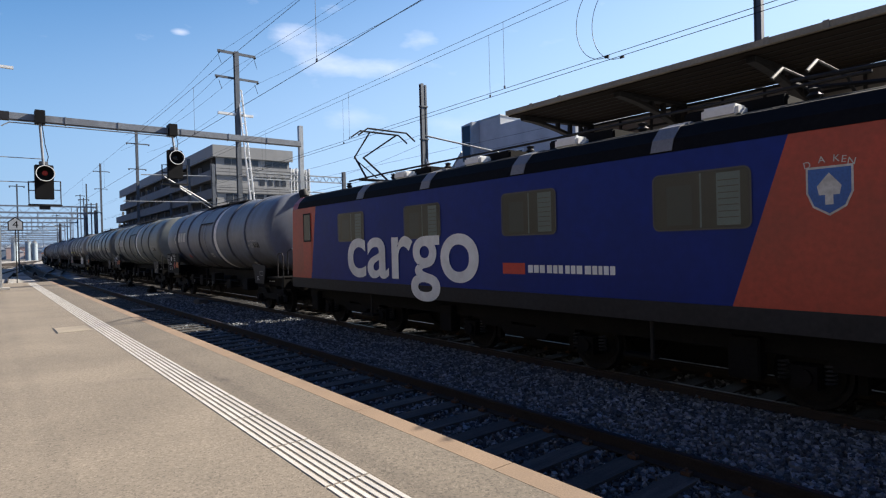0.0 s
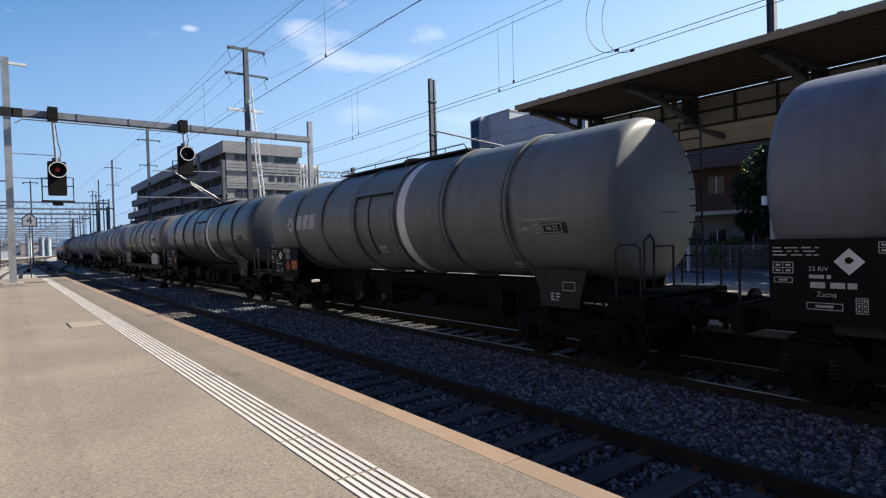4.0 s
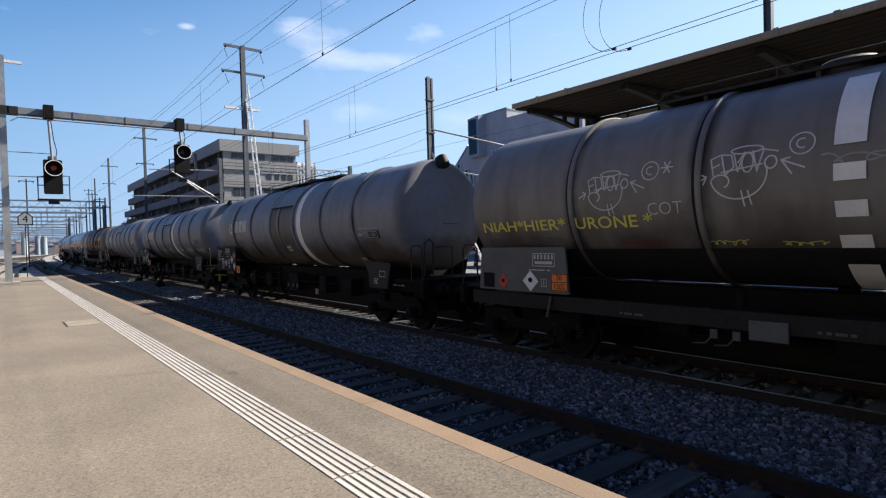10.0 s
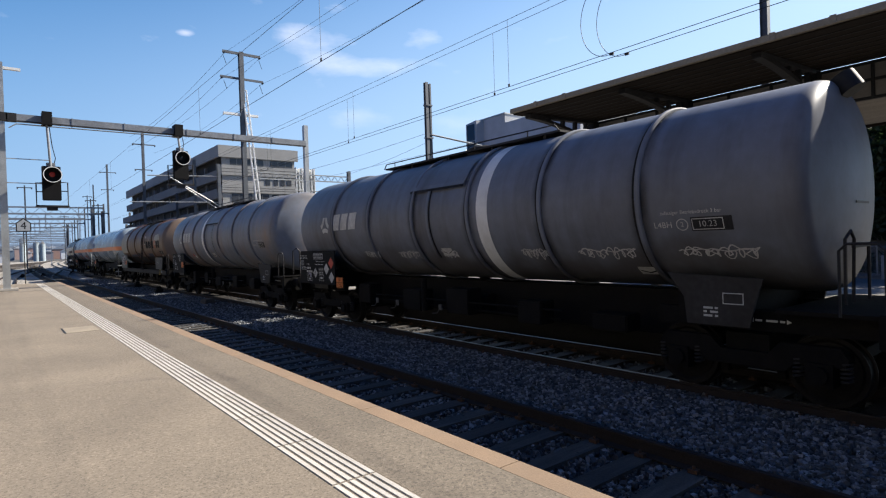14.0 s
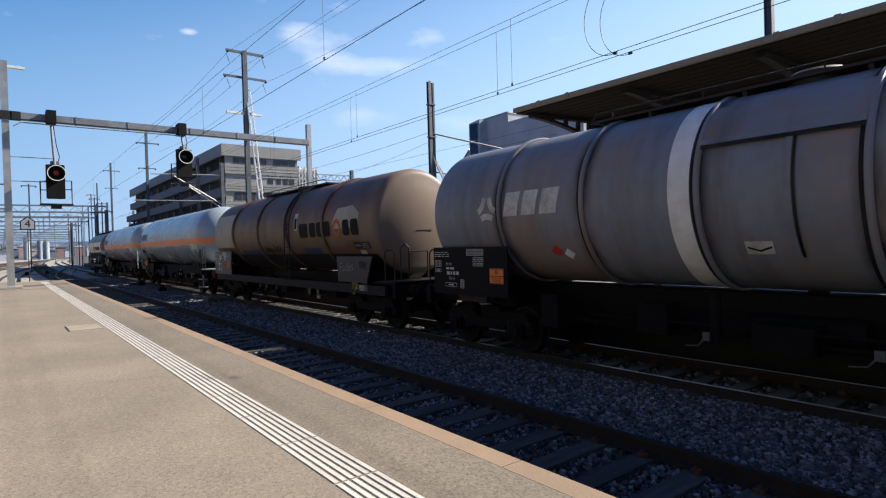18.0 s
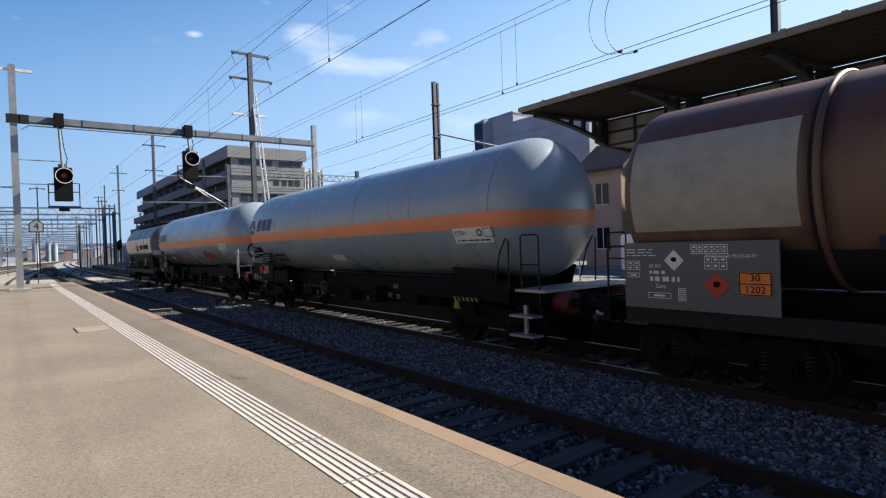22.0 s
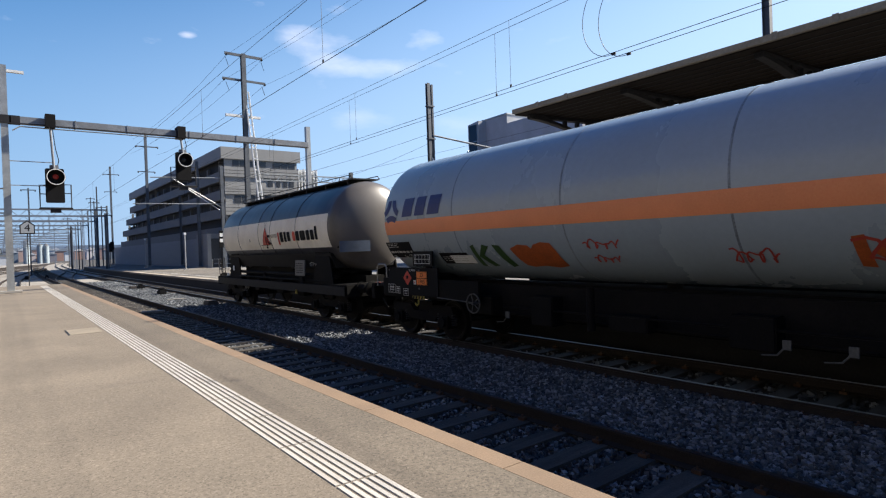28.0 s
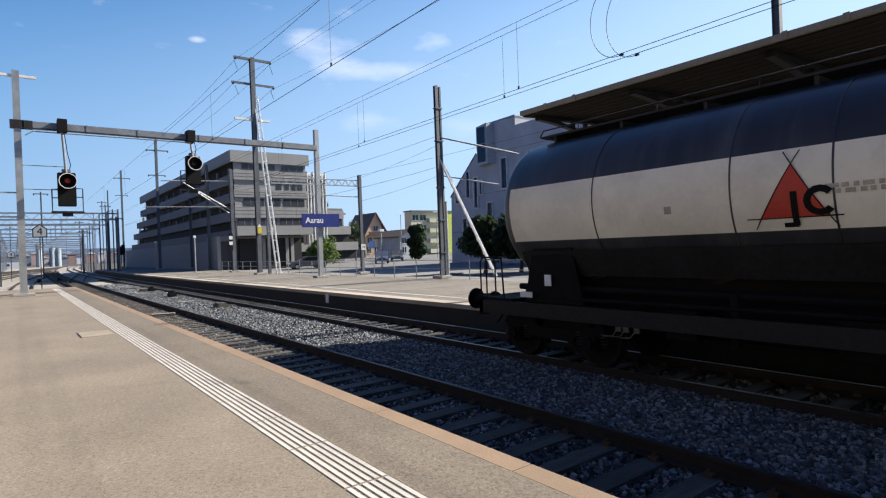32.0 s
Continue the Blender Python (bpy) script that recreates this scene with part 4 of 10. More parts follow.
for px, py in ((7.28, 36.0), (7.45, 43.2), (4.1, 80.5), (2.2, 81.0)):
    pd = thing("point_drive", px, py, -0.72, "black point drive with rods beside the rails", "track fitting", "track fittings")
    part("case", B(-0.2, 0.2, -0.32, 0.32, 0.0, 0.3), BLACK, pd, bevel=0.05)
    part("cover", B(-0.14, 0.14, -0.2, 0.12, 0.3, 0.42), BLACK, pd, bevel=0.04)
    part("crank", C((0.1, 0.28, 0.1), (0.1, 0.62, 0.3), 0.05, seg=8), UNDERLID, pd)
    for k in (-0.1, 0.1):
        part("rod", C((0.15, k, 0.1), (1.25, k, 0.07), 0.022, seg=6), UNDERLID, pd)
mk = thing("marker_plate", 10.56, 22.2, -0.45, "small white marker plate on the platform wall", "marker")
part("plate", B(-0.02, 0.02, -0.12, 0.12, -0.1, 0.28), WHITE, mk)
def sagging(x0, y0, z0, x1, y1, z1, sag, n=14):
    return [(x0 + (x1 - x0) * i / n, y0 + (y1 - y0) * i / n, z0 + (z1 - z0) * i / n - sag * 4 * (i / n) * (1 - i / n)) for i in range(n + 1)]


for x, z in ((15.2, 17.95), (18.1, 17.95), (14.9, 15.85), (18.3, 15.85)):
    wire("feeder_wire", sagging(x, 47.6, z, x + 0.5, -12, z, 1.1), 0.009, "bare feeder wire strung between tall masts")
    wire("feeder_wire", sagging(x, 47.6, z, x + 0.4, 92.5, z + 0.6, 0.8), 0.012, "bare feeder wire strung between tall masts")
for z in (6.9, 5.2):
    wire("feeder_wire", sagging(18.9, 25, z + 0.9, 17.7, 58.4, z + 1.2, 0.5), 0.009, "bare wire from the braced mast to the next mast")
    wire("feeder_wire", sagging(18.9, 25, z + 0.4, 20.2, 36.4, z, 0.1), 0.008, "bare wire from the braced mast to the next mast")
wire("feeder_wire", sagging(19.0, 7.7, 6.6, 12.4, 58, 5.4, 0.1), 0.006, "thin wire running above the canopy edge")
loops = thing("jumper_cables", 0, 0, 0, "two looped jumper cables joining the overhead wires", "cable")
for dx, y, wide in ((FAR - 0.14, 6.10, 0.58), (FAR + 0.10, 5.95, 0.55)):
    turns = [radians(-97 + 176 * i / 20) for i in range(21)]
    part("loop", tube(bmesh.new(), [(dx, y + wide * math.cos(a), 5.65 + 0.71 * math.sin(a)) for a in turns], 0.006, 5), WIRE, loops)
    part("clamp", B(dx - 0.014, dx + 0.014, y - 0.12, y - 0.04, 4.925, 4.965), WIRE, loops)

# ---- canopy on the far platform ----
canopy = thing("platform_canopy", 0, 0, 0, "long brown steel platform canopy with a pale fascia and trussed brackets", "canopy")
Y0, Y1 = -26.0, 10.96
bm = bmesh.new()
prism(bm, ((11.25, 5.12), (14.6, 5.24), (14.6, 5.34), (11.25, 5.20)), "y", Y0, Y1)
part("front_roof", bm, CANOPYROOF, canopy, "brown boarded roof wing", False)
bm = bmesh.new()
prism(bm, ((11.15, 5.15), (11.25, 5.15), (11.25, 5.27), (11.15, 5.27)), "y", Y0, Y1 + 0.02)
prism(bm, ((11.25, 5.21), (14.6, 5.35), (14.6, 5.42), (11.25, 5.28)), "y", Y1 - 0.12, Y1 + 0.02)
part("fascia", bm, CANOPYEDGE, canopy, "pale fascia board", False)
for y in (10.05, 9.1, 4.3, 3.35, 8.45 - 10, -6.5):
    part("fascia_strap", B(11.13, 11.15, y - 0.05, y + 0.05, 5.14, 5.285), CANOPYEDGE, canopy)
for i in range(24):
    x = 14.62 + i * 0.15
    part("soffit_plank", B(x, x + 0.142, Y0, Y1 - 0.3, 4.44 + 0.0005 * i, 4.47 + 0.0005 * i), PLANK, canopy, smooth=False)
for k in range(9):
    x = 11.6 + 0.35 * k
    part("board_joint", prism(bmesh.new(), ((x, 5.108 + 0.0358 * (x - 11.25)), (x + 0.03, 5.108 + 0.0358 * (x - 11.22)), (x + 0.03, 5.125 + 0.0358 * (x - 11.22)), (x, 5.125 + 0.0358 * (x - 11.25))), "y", Y0, Y1 - 0.1), DARKSTEEL, canopy, smooth=False)
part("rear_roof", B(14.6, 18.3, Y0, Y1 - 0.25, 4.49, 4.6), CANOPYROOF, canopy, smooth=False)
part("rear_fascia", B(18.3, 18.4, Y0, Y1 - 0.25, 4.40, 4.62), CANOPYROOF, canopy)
# clerestory band of pale panels in a dark frame
bm = bmesh.new()
for z in (4.44, 4.82, 5.18):
    bx(bm, 14.52, 14.62, Y0, Y1 - 0.3, z - 0.03, z + 0.03)
y = Y1 - 0.35
while y > Y0:
    bx(bm, 14.51, 14.61, y - 0.03, y + 0.03, 4.44, 5.2)
    y -= 0.99
part("clerestory_frame", bm, DARKSTEEL, canopy, "dark glazing frame")
PANE_ME = mesh_of("pane", B(14.56, 14.58, 0.03, 0.96, 0, 0.31), PANEL, False)
y = Y1 - 0.35 - 0.99
while y > Y0:
    for z in (4.48, 4.86):
        place("pane", PANE_ME, canopy, Matrix.Translation((0, y, z)))
    y -= 0.99
BRK = bmesh.new()
prism(BRK, ((11.5, 5.03), (14.55, 5.15), (14.55, 5.23), (11.5, 5.11)), "y", -0.09, 0.09)


def sweep(x):
    """Height of the bracket's curved lower chord."""
    return 5.0 - 0.52 * max(0.0, (x - 11.5) / 3.05) ** 1.7


for k in range(12):
    xa, xb = 11.5 + 3.05 * k / 12, 11.5 + 3.05 * (k + 1) / 12
    prism(BRK, ((xa, sweep(xa)), (xb, sweep(xb)), (xb, sweep(xb) + 0.085), (xa, sweep(xa) + 0.085)), "y", -0.08, 0.08)
for x in (12.35, 12.95, 13.5, 14.0):
    prism(BRK, ((x - 0.05, sweep(x)), (x + 0.05, sweep(x)), (x + 0.08, 5.14), (x - 0.02, 5.14)), "y", -0.05, 0.05)
prism(BRK, ((14.15, 4.52), (14.62, 4.42), (14.62, 5.2), (14.3, 5.2)), "y", -0.10, 0.10)
prism(BRK, ((14.5, 4.44), (16.1, 4.28), (16.1, 4.40), (14.5, 4.56)), "y", -0.07, 0.07)
BRK_ME = mesh_of("bracket", BRK, DARKSTEEL, False)
COL_BM = bmesh.new()
for d in (-0.13, 0.09):
    bx(COL_BM, -0.11, 0.11, d, d + 0.04, 0, 4.55)
bx(COL_BM, -0.02, 0.02, -0.09, 0.09, 0, 4.55)
COL_ME = mesh_of("column", COL_BM, DARKSTEEL, False)
for i in range(13):
    y = 10.66 - 2.97 * i
    place("bracket", BRK_ME, canopy, Matrix.Translation((0, y, 0)))
    if i % 3 == 0:
        place("column", COL_ME, canopy, Matrix.Translation((16.0, y - 1.0, P2)))
psign = thing("platform_sign", 15.4, 9.95, 2.62, "small dark blue station sign reading Aarau under the canopy", "sign")
part("board", B(-0.02, 0.02, -0.32, 0.32, -0.12, 0.12), BLUESIGN, psign)
bm = text_bm("Aarau", 0.18)
bm.transform(Matrix.Translation((-0.026, 0, 0)) @ Matrix.Rotation(radians(-90), 4, "Z") @ Matrix.Rotation(radians(90), 4, "X"))
part("lettering", bm, WHITE, psign, smooth=False)
# ---- the freight train: local y runs to its tail, z = 0 is the rail top ----
ENDS = (-2.05, 17.25, 33.9, 50.2, 66.1, 80.7, 97.3, 113.9, 130.3, 146.5, 163.7, 181.0, 194.1)
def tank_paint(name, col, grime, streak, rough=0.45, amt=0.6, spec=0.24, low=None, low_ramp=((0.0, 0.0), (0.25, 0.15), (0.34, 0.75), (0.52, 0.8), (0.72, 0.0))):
    """Weathered tank paint: broad stains, run-down streaks round the barrel and, with low, another tone on the lower
    flank.
    """
    col, grime, streak = (tuple(min(0.9, 1.3 * v) for v in c) for c in (col, grime, streak))
    m = mat(name, col, rough, var=0.10, scale=0.9, fine=5, bump=0.0, dirt=grime, dirt_amt=amt, stretch=(1, 0.8, 0.45), spec=spec)
    n, l = m.node_tree.nodes, m.node_tree.links
    bs = n["Principled BSDF"]
    out = bs.inputs["Base Color"].links[0].from_socket
    tc = n.new("ShaderNodeTexCoord")
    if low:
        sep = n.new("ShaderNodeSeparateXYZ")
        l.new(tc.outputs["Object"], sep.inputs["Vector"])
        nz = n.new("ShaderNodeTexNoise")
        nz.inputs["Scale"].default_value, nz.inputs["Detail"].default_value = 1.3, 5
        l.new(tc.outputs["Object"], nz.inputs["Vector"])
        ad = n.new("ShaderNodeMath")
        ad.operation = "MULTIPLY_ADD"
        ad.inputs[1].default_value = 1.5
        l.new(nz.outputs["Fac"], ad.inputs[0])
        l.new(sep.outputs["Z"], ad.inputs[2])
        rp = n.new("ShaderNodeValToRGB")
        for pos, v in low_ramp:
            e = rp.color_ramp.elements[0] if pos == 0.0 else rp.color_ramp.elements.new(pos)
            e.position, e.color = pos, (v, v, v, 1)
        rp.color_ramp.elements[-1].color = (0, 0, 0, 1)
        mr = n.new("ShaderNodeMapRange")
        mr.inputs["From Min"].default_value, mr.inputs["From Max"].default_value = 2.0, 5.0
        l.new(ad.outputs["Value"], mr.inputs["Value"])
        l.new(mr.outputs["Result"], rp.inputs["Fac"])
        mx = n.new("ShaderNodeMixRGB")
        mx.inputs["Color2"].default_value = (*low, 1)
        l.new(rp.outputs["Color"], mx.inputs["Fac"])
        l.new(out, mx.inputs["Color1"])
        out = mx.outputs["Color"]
    mp = n.new("ShaderNodeMapping")
    mp.inputs["Scale"].default_value = (0.3, 2.0, 0.32)
    l.new(tc.outputs["Object"], mp.inputs["Vector"])
    st = n.new("ShaderNodeTexNoise")
    st.inputs["Scale"].default_value, st.inputs["Detail"].default_value, st.inputs["Roughness"].default_value = 1.0, 7, 0.6
    l.new(mp.outputs["Vector"], st.inputs["Vector"])
    sr = n.new("ShaderNodeValToRGB")
    sr.color_ramp.elements[0].position, sr.color_ramp.elements[1].position = 0.47, 0.74
    sr.color_ramp.elements[1].color = (0.62, 0.62, 0.62, 1)
    l.new(st.outputs["Fac"], sr.inputs["Fac"])
    m2 = n.new("ShaderNodeMixRGB")
    m2.inputs["Color2"].default_value = (*streak, 1)
    l.new(sr.outputs["Color"], m2.inputs["Fac"])
    l.new(out, m2.inputs["Color1"])
    l.new(m2.outputs["Color"], bs.inputs["Base Color"])
    return m


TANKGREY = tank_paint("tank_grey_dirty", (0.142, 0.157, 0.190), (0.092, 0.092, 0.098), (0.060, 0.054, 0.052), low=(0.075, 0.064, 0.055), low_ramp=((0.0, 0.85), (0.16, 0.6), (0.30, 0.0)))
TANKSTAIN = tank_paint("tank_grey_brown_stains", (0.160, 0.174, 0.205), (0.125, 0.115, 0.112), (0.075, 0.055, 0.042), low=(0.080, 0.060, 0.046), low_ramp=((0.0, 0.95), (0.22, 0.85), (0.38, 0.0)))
TANKGREEN = tank_paint("tank_greenish_grey", (0.150, 0.165, 0.164), (0.108, 0.113, 0.106), (0.078, 0.076, 0.070), amt=0.5)
TANKDARK = tank_paint("tank_charcoal", (0.074, 0.084, 0.090), (0.058, 0.062, 0.066), (0.046, 0.046, 0.048), 0.33, spec=0.42)
# Brown grime; low also puts the barrel's bottom shade into the colour
TANKBROWN = tank_paint("tank_brown_grime_shade", (0.168, 0.158, 0.147), (0.116, 0.104, 0.092), (0.066, 0.055, 0.046), 0.42, spec=0.3, low=(0.048, 0.037, 0.031), low_ramp=((0.0, 0.95), (0.22, 0.8), (0.42, 0.0)))
TANKRUSTY = tank_paint("tank_grey_rusty", (0.165, 0.182, 0.216), (0.225, 0.150, 0.105), (0.080, 0.064, 0.054), amt=0.75)
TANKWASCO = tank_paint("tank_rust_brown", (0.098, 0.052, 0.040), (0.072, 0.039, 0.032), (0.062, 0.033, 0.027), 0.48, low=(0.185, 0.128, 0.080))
SADDLEGREY = mat("saddle_grey_grime", (0.038, 0.037, 0.038), 0.6, var=0.35, scale=1.5, fine=12, bump=0.05, dirt=(0.028, 0.025, 0.023), dirt_amt=0.6, spec=0.2)
# Near black, picked for the shade low on the wagons
SADDLE = mat("saddle_black", (0.022, 0.022, 0.023), 0.6, var=0.3, scale=2, fine=15, bump=0.05, spec=0.2)
TANKGAS = mat("tank_pale_grey", (0.31, 0.375, 0.43), 0.27, var=0.05, scale=0.5, fine=12, bump=0.03, stretch=(1, 1, 0.4), dirt=(0.26, 0.30, 0.32), dirt_amt=0.4, spec=0.7)
TANKBLACK = tank_paint("tank_black_grime", (0.030, 0.030, 0.034), (0.062, 0.061, 0.063), (0.085, 0.083, 0.085), 0.34, 0.4)
TANKBLACK.node_tree.nodes["Principled BSDF"].inputs["Specular IOR Level"].default_value = 0.45


def sunlit_end(m, edge, reach, col):
    """A sunlit end put into a vessel's colour: it thins out along the barrel from edge over reach."""
    n, l = m.node_tree.nodes, m.node_tree.links
    bs = n["Principled BSDF"]
    under = bs.inputs["Base Color"].links[0].from_socket
    tc, sep, nz, ad, mr, mx = (n.new("ShaderNode" + k) for k in ("TexCoord", "SeparateXYZ", "TexNoise", "Math", "MapRange", "MixRGB"))
    nz.inputs["Scale"].default_value, nz.inputs["Detail"].default_value = 1.6, 6
    ad.operation = "MULTIPLY_ADD"
    ad.inputs[1].default_value = 1.1
    mr.inputs["From Min"].default_value, mr.inputs["From Max"].default_value = edge + reach + 0.55, edge + 0.55
    mr.inputs["To Max"].default_value = 0.8
    mx.inputs["Color2"].default_value = (*col, 1)
    l.new(tc.outputs["Object"], sep.inputs["Vector"])
    l.new(tc.outputs["Object"], nz.inputs["Vector"])
    l.new(nz.outputs["Fac"], ad.inputs[0])
    l.new(sep.outputs["Y"], ad.inputs[2])
    l.new(ad.outputs["Value"], mr.inputs["Value"])
    l.new(mr.outputs["Result"], mx.inputs["Fac"])
    l.new(under, mx.inputs["Color1"])
    l.new(mx.outputs["Color"], bs.inputs["Base Color"])


# Sun on the black tank's front dish, painted as a paler end
sunlit_end(TANKBLACK, 182.55 - 187.55 - 0.4, 0.8, (0.16, 0.145, 0.13))
# Tan front: part real cream tone, part painted sunlight
sunlit_end(TANKWASCO, 131.91 - 138.4 - 0.2, 0.9, (0.20, 0.155, 0.125))
BANDORANGE = mat("orange_band", (0.86, 0.29, 0.12), 0.45, var=0.12, scale=1, bump=0.02)
CREAM = mat("cream_band", (0.90, 0.85, 0.72), 0.6, var=0.14, scale=1.2, fine=14, bump=0.03, dirt=(0.52, 0.45, 0.36), dirt_amt=0.4)
CREAMDULL = mat("faded_cream_patch", (0.38, 0.365, 0.30), 0.6, var=0.12, scale=1.2, fine=5, bump=0.04, dirt=(0.20, 0.15, 0.11), dirt_amt=0.5)
LOGOWHITE = mat("worn_white_lettering", (0.60, 0.60, 0.57), 0.65, var=0.25, scale=4, fine=20, bump=0.02, dirt=(0.18, 0.17, 0.16), dirt_amt=0.4)
LOGOBLUE = mat("blue_lettering", (0.025, 0.04, 0.16), 0.5, var=0.15, scale=4, bump=0.02)
LOCOBLUE = mat("loco_blue", (0.007, 0.026, 0.200), 0.42, var=0.12, scale=0.8, fine=6, bump=0.0, dirt=(0.007, 0.021, 0.105), dirt_amt=0.4, spec=0.16)
LOCORED = mat("loco_red", (0.42, 0.048, 0.026), 0.42, var=0.2, scale=0.8, fine=15, bump=0.04, dirt=(0.165, 0.038, 0.026), dirt_amt=0.5)
LOCOGREY = mat("loco_grey", (0.026, 0.026, 0.029), 0.55, var=0.25, scale=1, fine=15, bump=0.05, spec=0.2)
ROOFBLACK = mat("loco_roof_black", (0.008, 0.008, 0.009), 0.75, var=0.4, scale=1, fine=15, bump=0.06, spec=0.1)
ROOFGEAR = mat("roof_gear_grime", (0.030, 0.029, 0.029), 0.7, var=0.3, scale=3, fine=20, bump=0.06, spec=0.2)
BANDGREY = mat("roof_band_grey", (0.22, 0.22, 0.23), 0.6, var=0.25, scale=1, bump=0.04)
# Grimy steel, blackened further for the deep shade below the train
UNDER = mat("underframe_grime_shade", (0.007, 0.0065, 0.0065), 0.75, var=0.5, scale=3, fine=25, bump=0.2, dirt=(0.014, 0.011, 0.010), dirt_amt=0.5, spec=0.15)
WHEEL = mat("wheel_steel", (0.02, 0.018, 0.017), 0.6, 0.5, var=0.4, scale=5, bump=0.1, spec=0.2)
SOLEBAR = mat("solebar_grey", (0.024, 0.023, 0.023), 0.65, var=0.3, scale=2, fine=20, bump=0.08, dirt=(0.020, 0.018, 0.016), dirt_amt=0.6, spec=0.2)
REDBUF = mat("red_coupling_box", (0.14, 0.026, 0.018), 0.6, var=0.25, scale=3, bump=0.05)
GRAF = {
    "white": mat("silver_spray", (0.62, 0.62, 0.61), 0.55, var=0.15, scale=5, bump=0.02),
    "yellow": mat("yellow_spray", (0.70, 0.66, 0.13), 0.6, var=0.15, scale=5, bump=0.02),
    "red": mat("red_spray", (0.40, 0.05, 0.035), 0.6, var=0.15, scale=5, bump=0.02),
    "orange": mat("orange_spray", (0.42, 0.095, 0.02), 0.6, var=0.25, scale=5, bump=0.02),
    "green": mat("green_spray", (0.035, 0.085, 0.02), 0.6, var=0.25, scale=5, bump=0.02),
    "black": BLACK,
    "pale": mat("pale_grey_spray", (0.33, 0.33, 0.31), 0.6, var=0.2, scale=5, bump=0.02),
    "blue": mat("blue_smear", (0.03, 0.045, 0.10), 0.6, var=0.3, scale=2, bump=0.02),
}


class Tank:
    """A lying cylinder of radius r round the height zc; maps a flat drawing onto its near side."""
    def __init__(self, r, zc):
        self.r, self.zc = r, zc

    def wrap(self, bm, y, z, off=0.008, rot=0.0):
        """bm is drawn in its own x (to the right) and y (up); put its origin at y, z on the near side."""
        if rot:
            bmesh.ops.rotate(bm, cent=(0, 0, 0), matrix=Matrix.Rotation(radians(rot), 3, "Z"), verts=bm.verts)
        lo = min(v.co.y for v in bm.verts)
        hi = max(v.co.y for v in bm.verts)
        k = lo + 0.11
        while k < hi:
            bmesh.ops.bisect_plane(bm, geom=bm.verts[:] + bm.edges[:] + bm.faces[:], plane_co=(0, k, 0), plane_no=(0, 1, 0))
            k += 0.11
        a0 = math.asin(max(-0.98, min(0.98, (z - self.zc) / self.r)))
        for v in bm.verts:
            a = a0 + v.co.y / self.r
            rr = self.r + off + v.co.z
            v.co = (-rr * math.cos(a), y - v.co.x, self.zc + rr * math.sin(a))
        return bm


class Flat:
    """An upright plate at x; maps a flat drawing onto its near face."""
    def __init__(self, x):
        self.x = x

    def wrap(self, bm, y, z, off=0.006, rot=0.0):
        if rot:
            bmesh.ops.rotate(bm, cent=(0, 0, 0), matrix=Matrix.Rotation(radians(rot), 3, "Z"), verts=bm.verts)
        for v in bm.verts:
            v.co = (self.x - off - v.co.z, y - v.co.x, z + v.co.y)
        return bm


def poly(*outlines):
    bm = bmesh.new()
    for o in outlines:
        bm.faces.new([bm.verts.new((x, y, 0)) for x, y in o])
    return bm


def rect(w, h, x=0.0, y=0.0, shear=0.0):
    return ((x - w / 2 - shear * h / 2, y - h / 2), (x + w / 2 - shear * h / 2, y - h / 2), (x + w / 2 + shear * h / 2, y + h / 2), (x - w / 2 + shear * h / 2, y + h / 2))


def arc(r0, r1, a0, a1, n=8, cx=0.0, cy0=0.0):
    o = [(cx + r1 * math.cos(radians(a0 + (a1 - a0) * i / n)), cy0 + r1 * math.sin(radians(a0 + (a1 - a0) * i / n))) for i in range(n + 1)]
    i_ = [(cx + r0 * math.cos(radians(a1 + (a0 - a1) * i / n)), cy0 + r0 * math.sin(radians(a1 + (a0 - a1) * i / n))) for i in range(n + 1)]
    return o + i_


def frame_outline(w, h, t=0.015, x=0.0, y=0.0):
    return [rect(w, t, x, y + h / 2), rect(w, t, x, y - h / 2), rect(t, h + t, x - w / 2, y), rect(t, h + t, x + w / 2, y)]


def rounded(w, h, r, n=5):
    return [(sx * (w / 2 - r) + r * math.cos(a), sy * (h / 2 - r) + r * math.sin(a)) for sx, sy, a0 in ((1, 1, 0), (-1, 1, 90), (-1, -1, 180), (1, -1, 270)) for a in [radians(a0 + 90 * k / n) for k in range(n + 1)]]


def rounded_frame(w, h, r, t):
    o, i_ = rounded(w, h, r), rounded(w - 2 * t, h - 2 * t, max(0.01, r - t))
    return [(o[k], o[(k + 1) % len(o)], i_[(k + 1) % len(o)], i_[k]) for k in range(len(o))]


def bars(w, h, rows, seed, fill=0.55):
    """Unreadable small print as plain bars."""
    rng = random.Random(seed)
    out = []
    for i in range(rows):
        y = h / 2 - (i + 0.5) * h / rows
        x = -w / 2
        while x < w / 2 - 0.03:
            bw = min(rng.uniform(0.04, 0.16), w / 2 - x)
            out.append(rect(bw, h / rows * fill, x + bw / 2, y))
            x += bw + rng.uniform(0.02, 0.05)
    return out


def three_blade(size):
    """A plain emblem of three arched blades."""
    out = []
    for a in (-90, 30, 150):
        c = Vector((math.cos(radians(a)), math.sin(radians(a)))) * size * 1.42
        out.append(arc(size * 0.78, size * 1.16, a + 180 - 33, a + 180 + 33, 8, c.x, c.y))
    return out


def letter_blocks(h, widths, gap, shear=0.15):
    """A brand name drawn as plain slanted blocks."""
    out, x = [], 0.0
    for w in widths:
        out.append(rect(w, h, x + w / 2, 0, shear))
        x += w + gap
    return out


